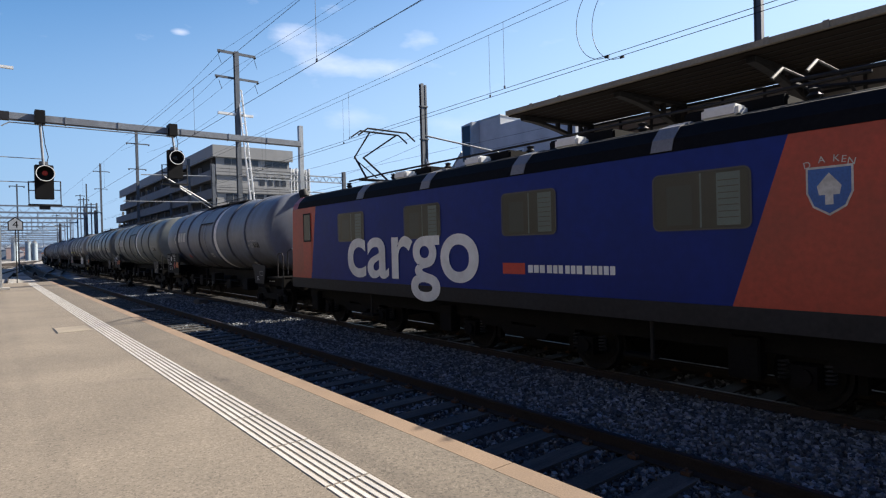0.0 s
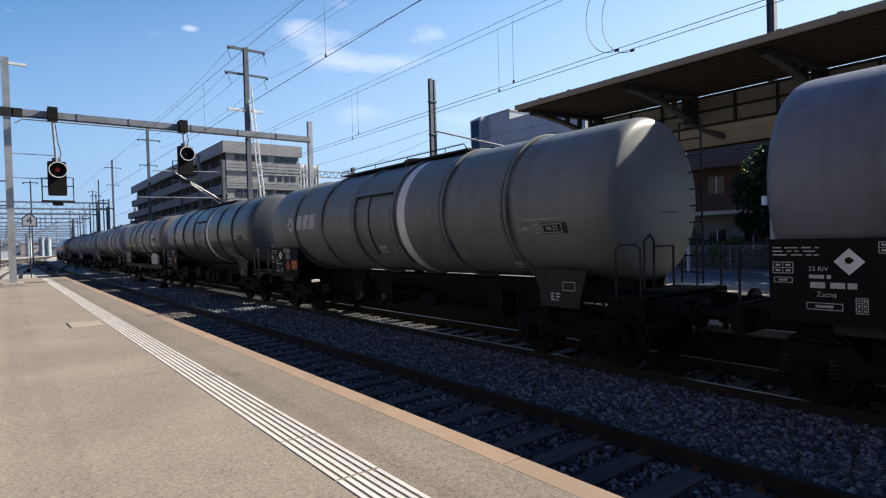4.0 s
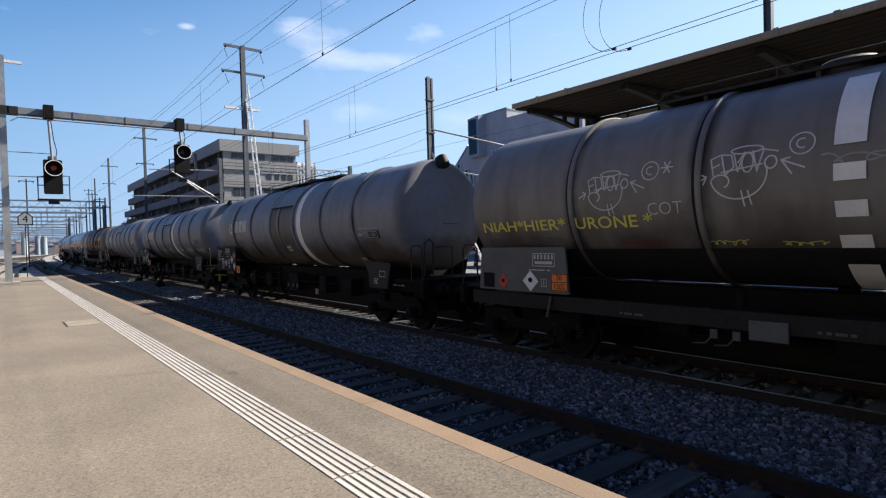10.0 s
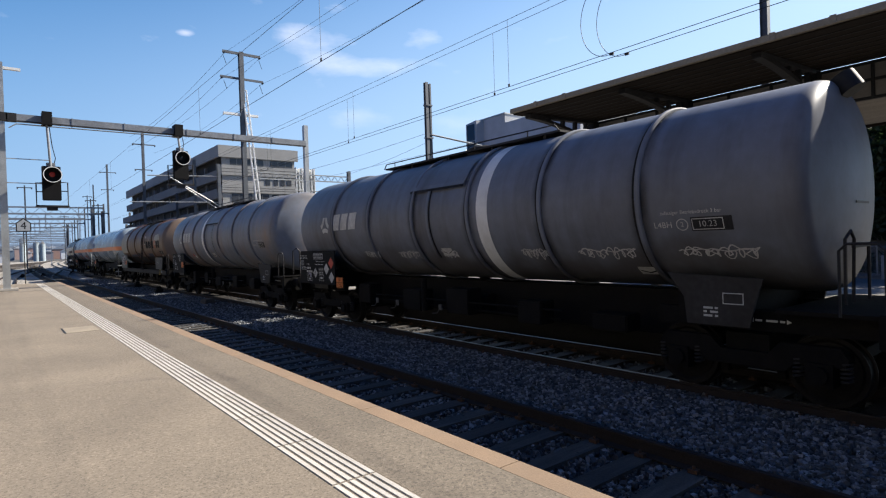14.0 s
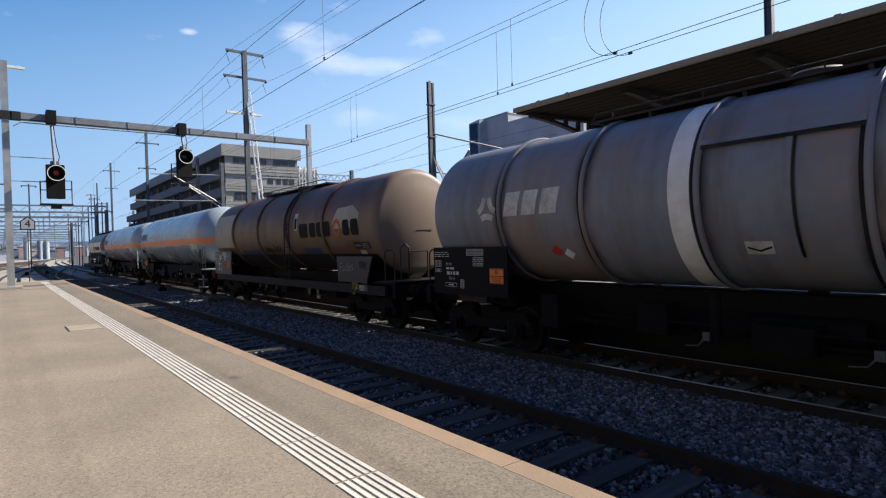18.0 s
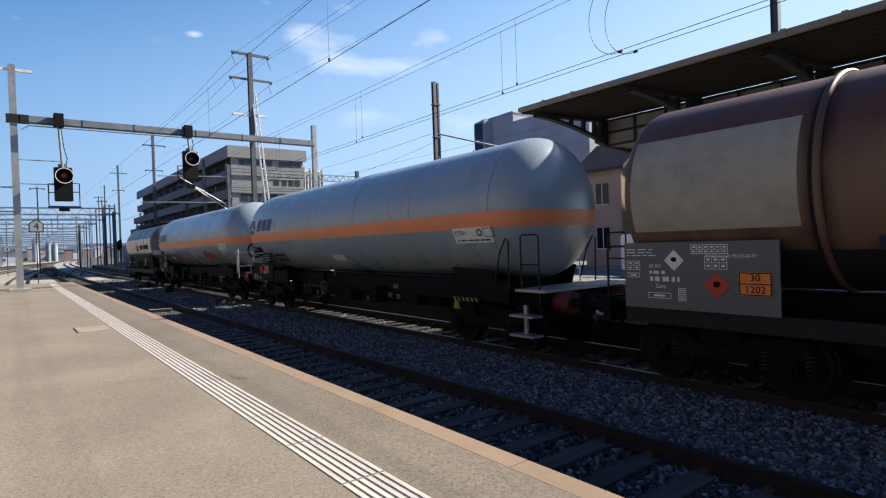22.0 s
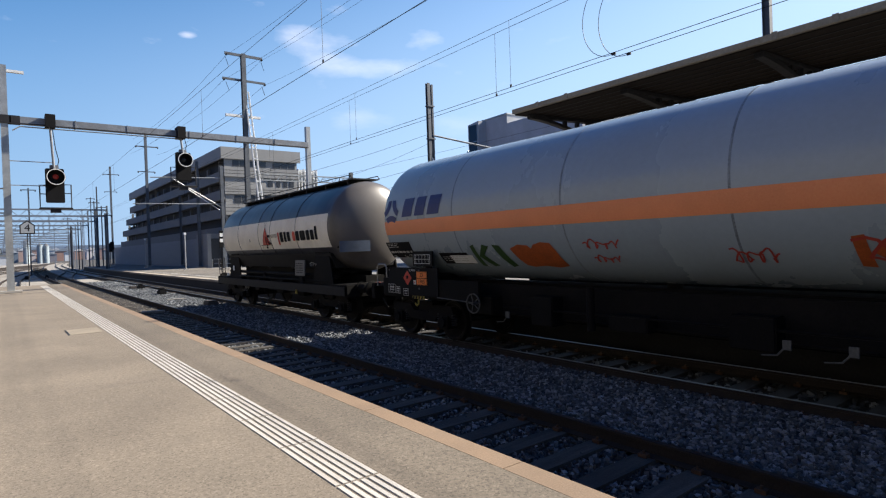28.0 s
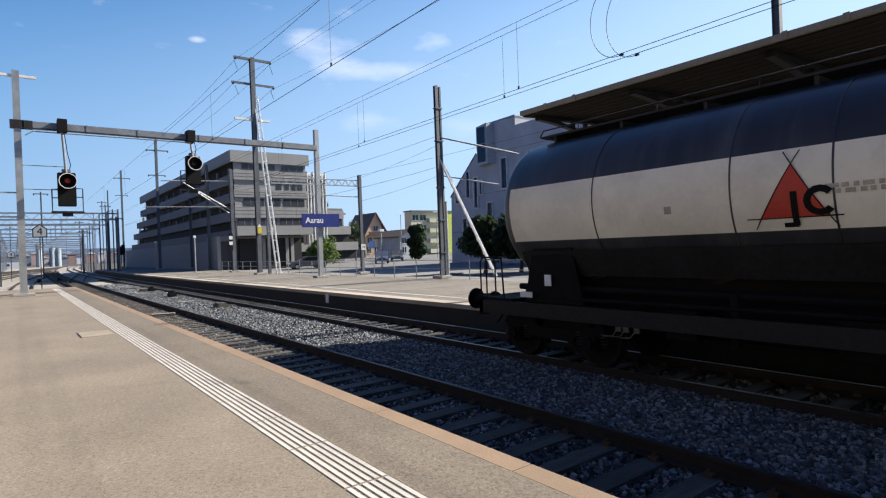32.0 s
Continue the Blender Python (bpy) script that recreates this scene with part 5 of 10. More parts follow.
def scribble(seed, w, h, n, r=0.013):
    """A sprayed tag as one wandering line."""
    rng = random.Random(seed)
    out = []
    fine = []
    loops = max(2, n // 3)
    amp = [(rng.uniform(0.35, 1.0), rng.uniform(-0.25, 0.25), rng.uniform(0.3, 1.1)) for _ in range(loops + 1)]
    steps = loops * 14
    for i in range(steps):
        t = i / (steps - 1)
        k = min(loops - 1, int(t * loops))
        f = t * loops - k
        p, q = amp[k], amp[k + 1]
        up, dy, sw = (p[j] * (1 - f) + q[j] * f for j in range(3))
        ph = 2 * math.pi * t * loops
        fine.append((-w / 2 + w * t + sw * 0.55 * w / loops * math.sin(ph), h * (0.42 * up * math.cos(ph) + dy * 0.5 + 0.12 * math.sin(2.3 * ph))))
    for a, b in zip(fine, fine[1:]):
        d = Vector((b[0] - a[0], b[1] - a[1]))
        if d.length < 1e-4:
            continue
        u = d.normalized() * r
        p = Vector((-u.y, u.x))
        A, Bv = Vector(a) - u * 0.5, Vector(b) + u * 0.5
        out.append((tuple(A + p), tuple(A - p), tuple(Bv - p), tuple(Bv + p)))
    return out


def blob(seed, w, h, n=18):
    rng = random.Random(seed)
    return [(w / 2 * math.cos(6.283 * i / n) * rng.uniform(0.85, 1.08), h / 2 * math.sin(6.283 * i / n) * rng.uniform(0.82, 1.1)) for i in range(n)]


# shared running gear
def wheel_mesh():
    bm = bmesh.new()
    lathe(bm, [(-0.075, 0.0), (-0.09, 0.10), (-0.06, 0.13), (-0.03, 0.36), (-0.068, 0.40), (-0.068, 0.452), (0.05, 0.462), (0.055, 0.488), (0.075, 0.488), (0.075, 0.40), (0.03, 0.36), (0.03, 0.13), (0.075, 0.1), (0.075, 0.0)], 28, 0, 0, "x")
    return mesh_of("wheel", bm, WHEEL)


WHEEL_ME = wheel_mesh()
AXLE_ME = mesh_of("axle", C((-0.95, 0, 0), (0.95, 0, 0), 0.085, seg=12), UNDER)
bm = bmesh.new()
for sx in (0.0,):
    prism(bm, ((-1.2, 0.66), (-1.12, 0.80), (-0.45, 0.80), (-0.3, 0.64), (0.3, 0.64), (0.45, 0.80), (1.12, 0.80), (1.2, 0.66), (1.15, 0.56), (0.62, 0.56), (0.5, 0.44), (-0.5, 0.44), (-0.62, 0.56), (-1.15, 0.56)), "x", sx - 0.06, sx + 0.06)
SIDEFRAME_ME = mesh_of("side_frame", bm, UNDER, False)
BOGIE_ME = mesh_of("bogie", B(-0.94, 0.94, -0.28, 0.28, 0.55, 0.86), UNDER, False)
ENDBEAM_ME = mesh_of("end_beam", B(-0.94, 0.94, -0.035, 0.035, 0.58, 0.72), UNDER, False)
PIVOT_ME = mesh_of("pivot", C((0, 0, 0.86), (0, 0, 1.0), 0.2, seg=14), UNDER)
bm = bmesh.new()
bx(bm, -0.12, 0.12, -0.15, 0.15, -0.15, 0.14)
cy(bm, (-0.12, 0, 0), (-0.18, 0, 0), 0.11, 14)
bmesh.ops.recalc_face_normals(bm, faces=bm.faces)
BOXAXLE_ME = mesh_of("axle_box", bm, UNDER)
bm = bmesh.new()
for d in (0.0,):
    tube(bm, [(0.06 * math.cos(k * 0.9), d + 0.06 * math.sin(k * 0.9), -0.12 + 0.0075 * k) for k in range(34)], 0.016, 5)
SPRING_ME = mesh_of("spring", bm, DARKSTEEL)
SHOE_ME = mesh_of("brake_shoe", B(-0.06, 0.06, -0.05, 0.05, -0.18, 0.18), UNDER)


WHEELSETS = []


def bogie(owner, y, wheelbase=1.8):
    b = place("bogie", BOGIE_ME, owner, pose(0, y, 0))
    for sx in (-1.0, 1.0):
        place("side_frame", SIDEFRAME_ME, b, pose(sx, 0, 0))
        place("end_beam", ENDBEAM_ME, b, pose(0, sx * 1.145, 0))
    place("pivot", PIVOT_ME, b)
    for sy in (-wheelbase / 2, wheelbase / 2):
        ws = place("wheelset", AXLE_ME, owner, pose(0, y + sy, 0.46))
        WHEELSETS.append((ws, y + sy))
        for sx in (-1, 1):
            place("wheel", WHEEL_ME, ws, pose(sx * 0.753, 0, 0, 0, 0, 0 if sx < 0 else 180))
            place("axle_box", BOXAXLE_ME, b, pose(sx * 1.0, sy, 0.46, 0, 0, 0 if sx < 0 else 180))
            place("spring", SPRING_ME, b, pose(sx * 1.0, sy - 0.26, 0.5))
            place("spring", SPRING_ME, b, pose(sx * 1.0, sy + 0.26, 0.5))
            place("brake_shoe", SHOE_ME, b, pose(sx * 0.753, sy + (0.53 if sy < 0 else -0.53), 0.46))
    return b


bm = bmesh.new()
lathe(bm, [(0.0, 0.0), (0.0, 0.2), (0.012, 0.225), (0.035, 0.225), (0.06, 0.10), (0.30, 0.09), (0.30, 0.125), (0.60, 0.135), (0.60, 0.18), (0.64, 0.18), (0.64, 0.0)], 18)
BUFFER_ME = mesh_of("buffer", bm, UNDER)
bm = bmesh.new()
tube(bm, [(0, 0.62, 0), (0, 0.3, -0.02), (0, 0.1, -0.08), (0, 0.05, -0.3)], 0.045, 6)
bx(bm, -0.1, 0.1, 0.3, 0.62, -0.12, 0.12)
COUPLER_ME = mesh_of("coupling", bm, UNDER)
bm = bmesh.new()
tube(bm, [(0, 0.5, 0), (0, 0.3, -0.15), (0, 0.1, -0.38), (0, 0.0, -0.42)], 0.025, 6)
HOSE_ME = mesh_of("brake_hose", bm, BLACK)


def running_ends(w, L, red=False):
    for s in (-1, 1):
        rz = 0 if s < 0 else 180
        for sx in (-0.875, 0.875):
            ob = place("buffer", BUFFER_ME, w, pose(sx, s * L / 2, 1.05, 0, 0, rz))
            if red:
                part("buffer_sleeve", C((sx, s * (L / 2 - 0.28), 1.05), (sx, s * (L / 2 - 0.68), 1.05), 0.2, seg=18), REDBUF, w, "dull red buffer sleeve")
        place("coupling", COUPLER_ME, w, pose(0, s * L / 2, 1.0, 0, 0, rz))
        place("brake_hose", HOSE_ME, w, pose(-0.35, s * (L / 2 - 0.05), 0.9, 0, 0, rz))


def dished(r, y0, y1, d0, d1, zc, seg=64, n=9):
    """A tank body: cylinder from y0 to y1 with bulged ends of depth d0 and d1."""
    prof = [(y0 - d0 * math.sin(math.pi / 2 * (1 - i / n)) if i else y0 - d0, r * math.sin(math.pi / 2 * i / n) if i else 0.0) for i in range(n)]
    k = max(2, int((y1 - y0) / 1.2))
    prof += [(y0 + (y1 - y0) * i / k, r) for i in range(k + 1)]
    prof += [(y1 + d1 * math.sin(math.pi / 2 * i / n), r * math.cos(math.pi / 2 * i / n) if i < n else 0.0) for i in range(1, n + 1)]
    return lathe(bmesh.new(), prof, seg, 0, zc)


def end_profile_dish(r, y0, y1, zc, depth=0.38, kn=0.22, seg=64):
    """A tank body with flat-bulged ends and a tight rounded knuckle."""
    def half():
        pts = [(0.0, 0.0)]
        for i in range(1, 7):
            f = i / 6
            pts.append((depth - kn - (depth - kn) * (1 - f * f) , (r - kn * 0.9) * f))
        for i in range(1, 6):
            a = math.pi / 2 * i / 5
            pts.append((depth - kn * math.cos(a), r - kn * 0.9 + kn * 0.9 * math.sin(a)))
        return pts
    h = half()
    prof = [(y0 - depth + p, q) for p, q in h]
    k = max(2, int((y1 - y0) / 1.2))
    prof += [(y0 + (y1 - y0) * i / k, r) for i in range(1, k)]
    prof += [(y1 + depth - p, q) for p, q in h[::-1]]
    return lathe(bmesh.new(), prof, seg, 0, zc)


def ring(w, r, y, zc, width=0.085, proud=0.05, material=None, name="hoop", label=""):
    prof = [(y - width / 2, r - 0.01), (y - width / 2, r + proud * 0.6), (y - width / 4, r + proud), (y + width / 4, r + proud), (y + width / 2, r + proud * 0.6), (y + width / 2, r - 0.01)]
    return part(name, lathe(bmesh.new(), prof, 64, 0, zc), material, w, label)


def paint_band(w, r, y0, y1, zc, material, name="painted_band", label="", off=0.005):
    return part(name, lathe(bmesh.new(), [(y0, r + off), (y1, r + off)], 64, 0, zc), material, w, label)


def arc_panel(w, T, y0, y1, z0, z1, material, name="painted_panel", label="", off=0.006, both=False):
    """A painted area on the near side, as wide as y0 to y1."""
    a0, a1 = math.asin((z0 - T.zc) / T.r), math.asin((z1 - T.zc) / T.r)
    n = max(3, int((a1 - a0) * 12))
    bm = bmesh.new()
    rr = T.r + off
    for sx in ((-1, 1) if both else (-1,)):
        prev = None
        for i in range(n + 1):
            a = a0 + (a1 - a0) * i / n
            row = [bm.verts.new((sx * rr * math.cos(a), y, T.zc + rr * math.sin(a))) for y in (y0, y1)]
            if prev:
                bm.faces.new((prev[0], prev[1], row[1], row[0]))
            prev = row
    return part(name, bm, material, w, label)


def handrails(w, y, top=2.05, material=DARKSTEEL):
    for sx in (-1.25, 1.25):
        bm = bmesh.new()
        tube(bm, [(sx, y - 0.22, 1.2), (sx, y - 0.22, top - 0.08), (sx, y - 0.14, top), (sx, y + 0.14, top), (sx, y + 0.22, top - 0.08), (sx, y + 0.22, 1.2)], 0.018)
        part("handrail", bm, material, w)


def walkway(w, y0, y1, z, material=DARKSTEEL, rails=True):
    bm = bmesh.new()
    bx(bm, -0.45, 0.45, y0, y1, z, z + 0.04)
    k = y0 + 0.4
    while k < y1:
        bx(bm, -0.4, 0.4, k, k + 0.06, z - 0.16, z)
        k += 1.5
    part("walkway", bm, material, w, "dark roof walkway")
    if rails:
        bm = bmesh.new()
        for sx in (-0.48, 0.48):
            tube(bm, [(sx, y0, z + 0.02), (sx, y0 + 0.1, z + 0.14), (sx, y1 - 0.1, z + 0.14), (sx, y1, z + 0.02)], 0.015)
            k = y0 + 0.8
            while k < y1 - 0.3:
                tube(bm, [(sx, k, z), (sx, k, z + 0.14)], 0.012, 5)
                k += 1.6
        part("walkway_rail", bm, material, w)


def ladder(w, x, y, z0, z1, material=DARKSTEEL, lean=0.0, width=0.4):
    bm = bmesh.new()
    for d in (-width / 2, width / 2):
        tube(bm, [(x, y + d, z0), (x + lean, y + d, z1)], 0.018)
    k = z0 + 0.2
    while k < z1:
        f = (k - z0) / (z1 - z0)
        tube(bm, [(x + lean * f, y - width / 2, k), (x + lean * f, y + width / 2, k)], 0.013, 5)
        k += 0.3
    return part("ladder", bm, material, w)


def hazard_panel(w, S, y, z, top, low, size=(0.40, 0.30)):
    part("hazard_panel", S.wrap(poly(rect(*size)), y, z, 0.012), ORANGE, w, "orange hazard number panel")
    part("hazard_rules", S.wrap(poly(*frame_outline(size[0] - 0.02, size[1] - 0.02, 0.012), rect(size[0], 0.012)), y, z, 0.016), BLACK, w)
    for t, dz in ((top, 0.075), (low, -0.075)):
        part("hazard_number", S.wrap(text_bm(t, 0.13), y, z + dz, 0.017), BLACK, w, smooth=False)


def diamond(w, S, y, z, s, material, mark=True):
    part("hazard_diamond", S.wrap(poly(((-s, 0), (0, -s), (s, 0), (0, s))), y, z, 0.012), material, w, "hazard diamond label")
    if mark:
        part("diamond_mark", S.wrap(poly(blob(int(y * 7), s * 0.6, s * 0.5)), y, z + 0.1 * s, 0.016), BLACK, w)


def data_panel(w, y0, y1, z0, z1, x=-1.40, seed=0, material=BLACK, ink=LOGOWHITE, orange=True, diamonds=1, code="Zacns"):
    """The lettered side board at the tail end: bars for the small print, boxes, labels."""
    S = Flat(x)
    part("data_board", B(x, x + 0.03, y0, y1, z0, z1), material, w, "lettered data board")
    wd, h = y1 - y0, z1 - z0

    def at(u, v):
        """Board place from its far upper corner."""
        return y1 - u * wd, z1 - v * h

    wide = diamonds > 1
    part("small_print", S.wrap(poly(*bars(wd * 0.22, 0.13, 3, seed, 0.34)), *at(0.115 if wide else 0.13, 0.19 if wide else 0.15)), ink, w)["kind"] = "stuff"
    part("class_code", S.wrap(text_bm("Zans" if wide else code, 0.085), *at(*((0.232, 0.738) if wide else (0.27, 0.66)))), ink, w, smooth=False)
    if wide:
        part("small_print", S.wrap(poly(*bars(0.52, 0.04, 1, seed + 3, 0.5)), *at(0.574, 0.41)), ink, w)["kind"] = "stuff"
        part("inspection_stamp", S.wrap(poly(rect(0.10, 0.14), rect(0.12, 0.05, -0.10, 0.05)), *at(0.32, 0.74)), mat("grey_stamp", (0.30, 0.29, 0.36), 0.6), w, smooth=False)
    for k, (u, v, bw, bh) in enumerate(((0.27, 0.52, 0.31, 0.08), (0.286, 0.625, 0.38, 0.08)) if wide else ((0.25, 0.45, 0.26, 0.055), (0.30, 0.55, 0.46, 0.085))):
        part("running_number", S.wrap(poly(*bars(bw, bh, 1, seed + 11 + k, 0.8)), *at(u, v)), ink, w)["kind"] = "stuff"
    for u, v, bw, bh, cols, rows in ((0.547, 0.16, 0.61, 0.17, 8, 2), (0.625, 0.61, 0.28, 0.18, 2, 2), (0.632, 0.81, 0.27, 0.17, 1, 1), (0.068, 0.365, 0.2, 0.14, 2, 2), (0.108, 0.527, 0.34, 0.08, 2, 1), (0.286, 0.857, 0.34, 0.10, 1, 1)) if wide else ((0.60, 0.11, 0.50, 0.12, 6, 2), (0.64, 0.30, 0.30, 0.17, 3, 2), (0.07, 0.35, 0.22, 0.13, 2, 2), (0.07, 0.50, 0.20, 0.06, 1, 1), (0.26, 0.80, 0.36, 0.075, 1, 1), (0.42, 0.77, 0.11, 0.17, 2, 3)):
        o = frame_outline(bw, bh, 0.009)
        for k in range(1, cols):
            o.append(rect(0.007, bh, bw * (k / cols - 0.5), 0))
        for k in range(1, rows):
            o.append(rect(bw, 0.007, 0, bh * (k / rows - 0.5)))
        for i in range(cols):
            for j in range(rows):
                o.append(rect(bw / cols * 0.5, bh / rows * 0.38, bw * ((i + 0.5) / cols - 0.5), bh * ((j + 0.5) / rows - 0.5)))
        part("load_table", S.wrap(poly(*o), *at(u, v)), ink, w)["kind"] = "stuff"
    if wide:
        for q, ch in enumerate("ABCD"):
            part("table_letter", S.wrap(text_bm(ch, 0.062), *at(0.45 + 0.07 * q, 0.115), 0.011), ink, w, smooth=False)
        part("tank_words", S.wrap(text_bm("Stoffe gemäss Tankcode", 0.055), *at(0.60, 0.315), 0.008), ink, w, smooth=False)
    part("network_code", S.wrap(text_bm("33 RIV", 0.075), *at(0.243 if wide else 0.235, 0.41 if wide else 0.36), 0.009), ink, w, smooth=False)
    if diamonds == 1:
        diamond(w, S, *at(0.37, 0.27), 0.15, WHITE)
        diamond(w, S, *at(0.645, 0.62), 0.18, RED)
    if diamonds > 1:
        diamond(w, S, *at(0.467, 0.665), 0.15, LOGOWHITE, False)
        part("diamond_mark", S.wrap(poly(rect(0.02, 0.11, 0.0, 0.02), rect(0.08, 0.016, 0.0, 0.03), rect(0.06, 0.03, -0.03, -0.05)), *at(0.467, 0.665), 0.02), BLACK, w, smooth=False)
        diamond(w, S, *at(0.91, 0.365), 0.165, RED, False)
        diamond(w, S, *at(0.784, 0.535), 0.165, LOGOWHITE, False)
        diamond(w, S, *at(0.916, 0.78), 0.165, LOGOWHITE, False)
    if orange:
        hazard_panel(w, S, y0 - 0.28 if wide else y0 + 0.29, z0 + h * (0.09 if wide else 0.42), "30", "1202")


def vehicle(i, name, label, category, group=""):
    g0, g1 = ENDS[i], ENDS[i + 1]
    ob = thing(name, FAR, (g0 + g1) / 2, RAIL, label, category, group)
    return ob, g1 - g0, (g0 + g1) / 2


TRAIN = []
# ---- locomotive ----
HATCHGRIME = tank_paint("hatch_field_grime", (0.088, 0.080, 0.076), (0.062, 0.050, 0.042), (0.045, 0.036, 0.030))
# One dark colour for shadow lines and grime at hoops and hatch edges
HOOPGRIMESHADE = mat("hoop_grime", (0.022, 0.021, 0.021), 0.7, var=0.4, scale=1.5, fine=6, bump=0.0, dirt=(0.07, 0.066, 0.066), dirt_amt=0.5, spec=0.15)
# Soft-edged band: hoop shadow and brown grime together
HALO = bpy.data.materials.new("soft_hoop_grime_shadow")
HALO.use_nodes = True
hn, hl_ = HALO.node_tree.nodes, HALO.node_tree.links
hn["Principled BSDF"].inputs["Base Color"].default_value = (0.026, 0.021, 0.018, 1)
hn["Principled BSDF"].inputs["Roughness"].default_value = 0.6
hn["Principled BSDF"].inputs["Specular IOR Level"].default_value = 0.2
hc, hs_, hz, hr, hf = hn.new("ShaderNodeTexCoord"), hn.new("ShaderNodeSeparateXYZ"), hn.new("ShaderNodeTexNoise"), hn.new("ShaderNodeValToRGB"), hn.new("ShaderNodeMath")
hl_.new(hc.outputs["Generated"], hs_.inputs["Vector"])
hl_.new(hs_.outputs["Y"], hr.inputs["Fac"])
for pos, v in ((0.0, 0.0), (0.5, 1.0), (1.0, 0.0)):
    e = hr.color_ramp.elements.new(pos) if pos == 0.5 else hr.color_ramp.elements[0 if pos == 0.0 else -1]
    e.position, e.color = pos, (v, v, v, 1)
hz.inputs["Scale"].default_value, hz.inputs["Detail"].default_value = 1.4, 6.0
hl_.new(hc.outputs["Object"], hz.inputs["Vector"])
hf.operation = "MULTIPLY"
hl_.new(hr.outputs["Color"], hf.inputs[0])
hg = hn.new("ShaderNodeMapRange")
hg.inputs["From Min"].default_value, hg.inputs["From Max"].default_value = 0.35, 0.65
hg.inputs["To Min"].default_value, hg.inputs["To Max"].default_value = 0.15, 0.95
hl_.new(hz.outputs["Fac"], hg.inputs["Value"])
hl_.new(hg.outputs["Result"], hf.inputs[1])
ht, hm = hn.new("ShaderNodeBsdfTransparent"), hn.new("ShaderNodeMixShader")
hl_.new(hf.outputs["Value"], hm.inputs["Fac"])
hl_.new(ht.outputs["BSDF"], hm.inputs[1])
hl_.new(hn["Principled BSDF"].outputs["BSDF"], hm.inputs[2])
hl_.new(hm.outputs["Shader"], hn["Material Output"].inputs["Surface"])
CABINSIDE = mat("cab_inside", (0.018, 0.021, 0.022), 0.6, var=0.2, scale=1.2, bump=0)
BLIND = mat("grey_blind", (0.15, 0.21, 0.25), 0.7, var=0.15, scale=2, bump=0)
PANEINNER = mat("grey_inner_panel", (0.034, 0.046, 0.055), 0.7, var=0.15, scale=1.2, bump=0)
WINFRAME = mat("window_rubber", (0.07, 0.072, 0.075), 0.45, 0.4, var=0.2, bump=0)
CLEARGLASS = bpy.data.materials.new("clear_glass")
CLEARGLASS.use_nodes = True
_n, _l = CLEARGLASS.node_tree.nodes, CLEARGLASS.node_tree.links
_mix, _tr, _gl, _fr = _n.new("ShaderNodeMixShader"), _n.new("ShaderNodeBsdfTransparent"), _n.new("ShaderNodeBsdfGlossy"), _n.new("ShaderNodeFresnel")
_gl.inputs["Roughness"].default_value = 0.03
_tr.inputs["Color"].default_value = (0.9, 0.93, 0.92, 1)
_l.new(_fr.outputs["Fac"], _mix.inputs["Fac"])
_l.new(_tr.outputs["BSDF"], _mix.inputs[1])
_l.new(_gl.outputs["BSDF"], _mix.inputs[2])
_l.new(_mix.outputs["Shader"], _n["Material Output"].inputs["Surface"])
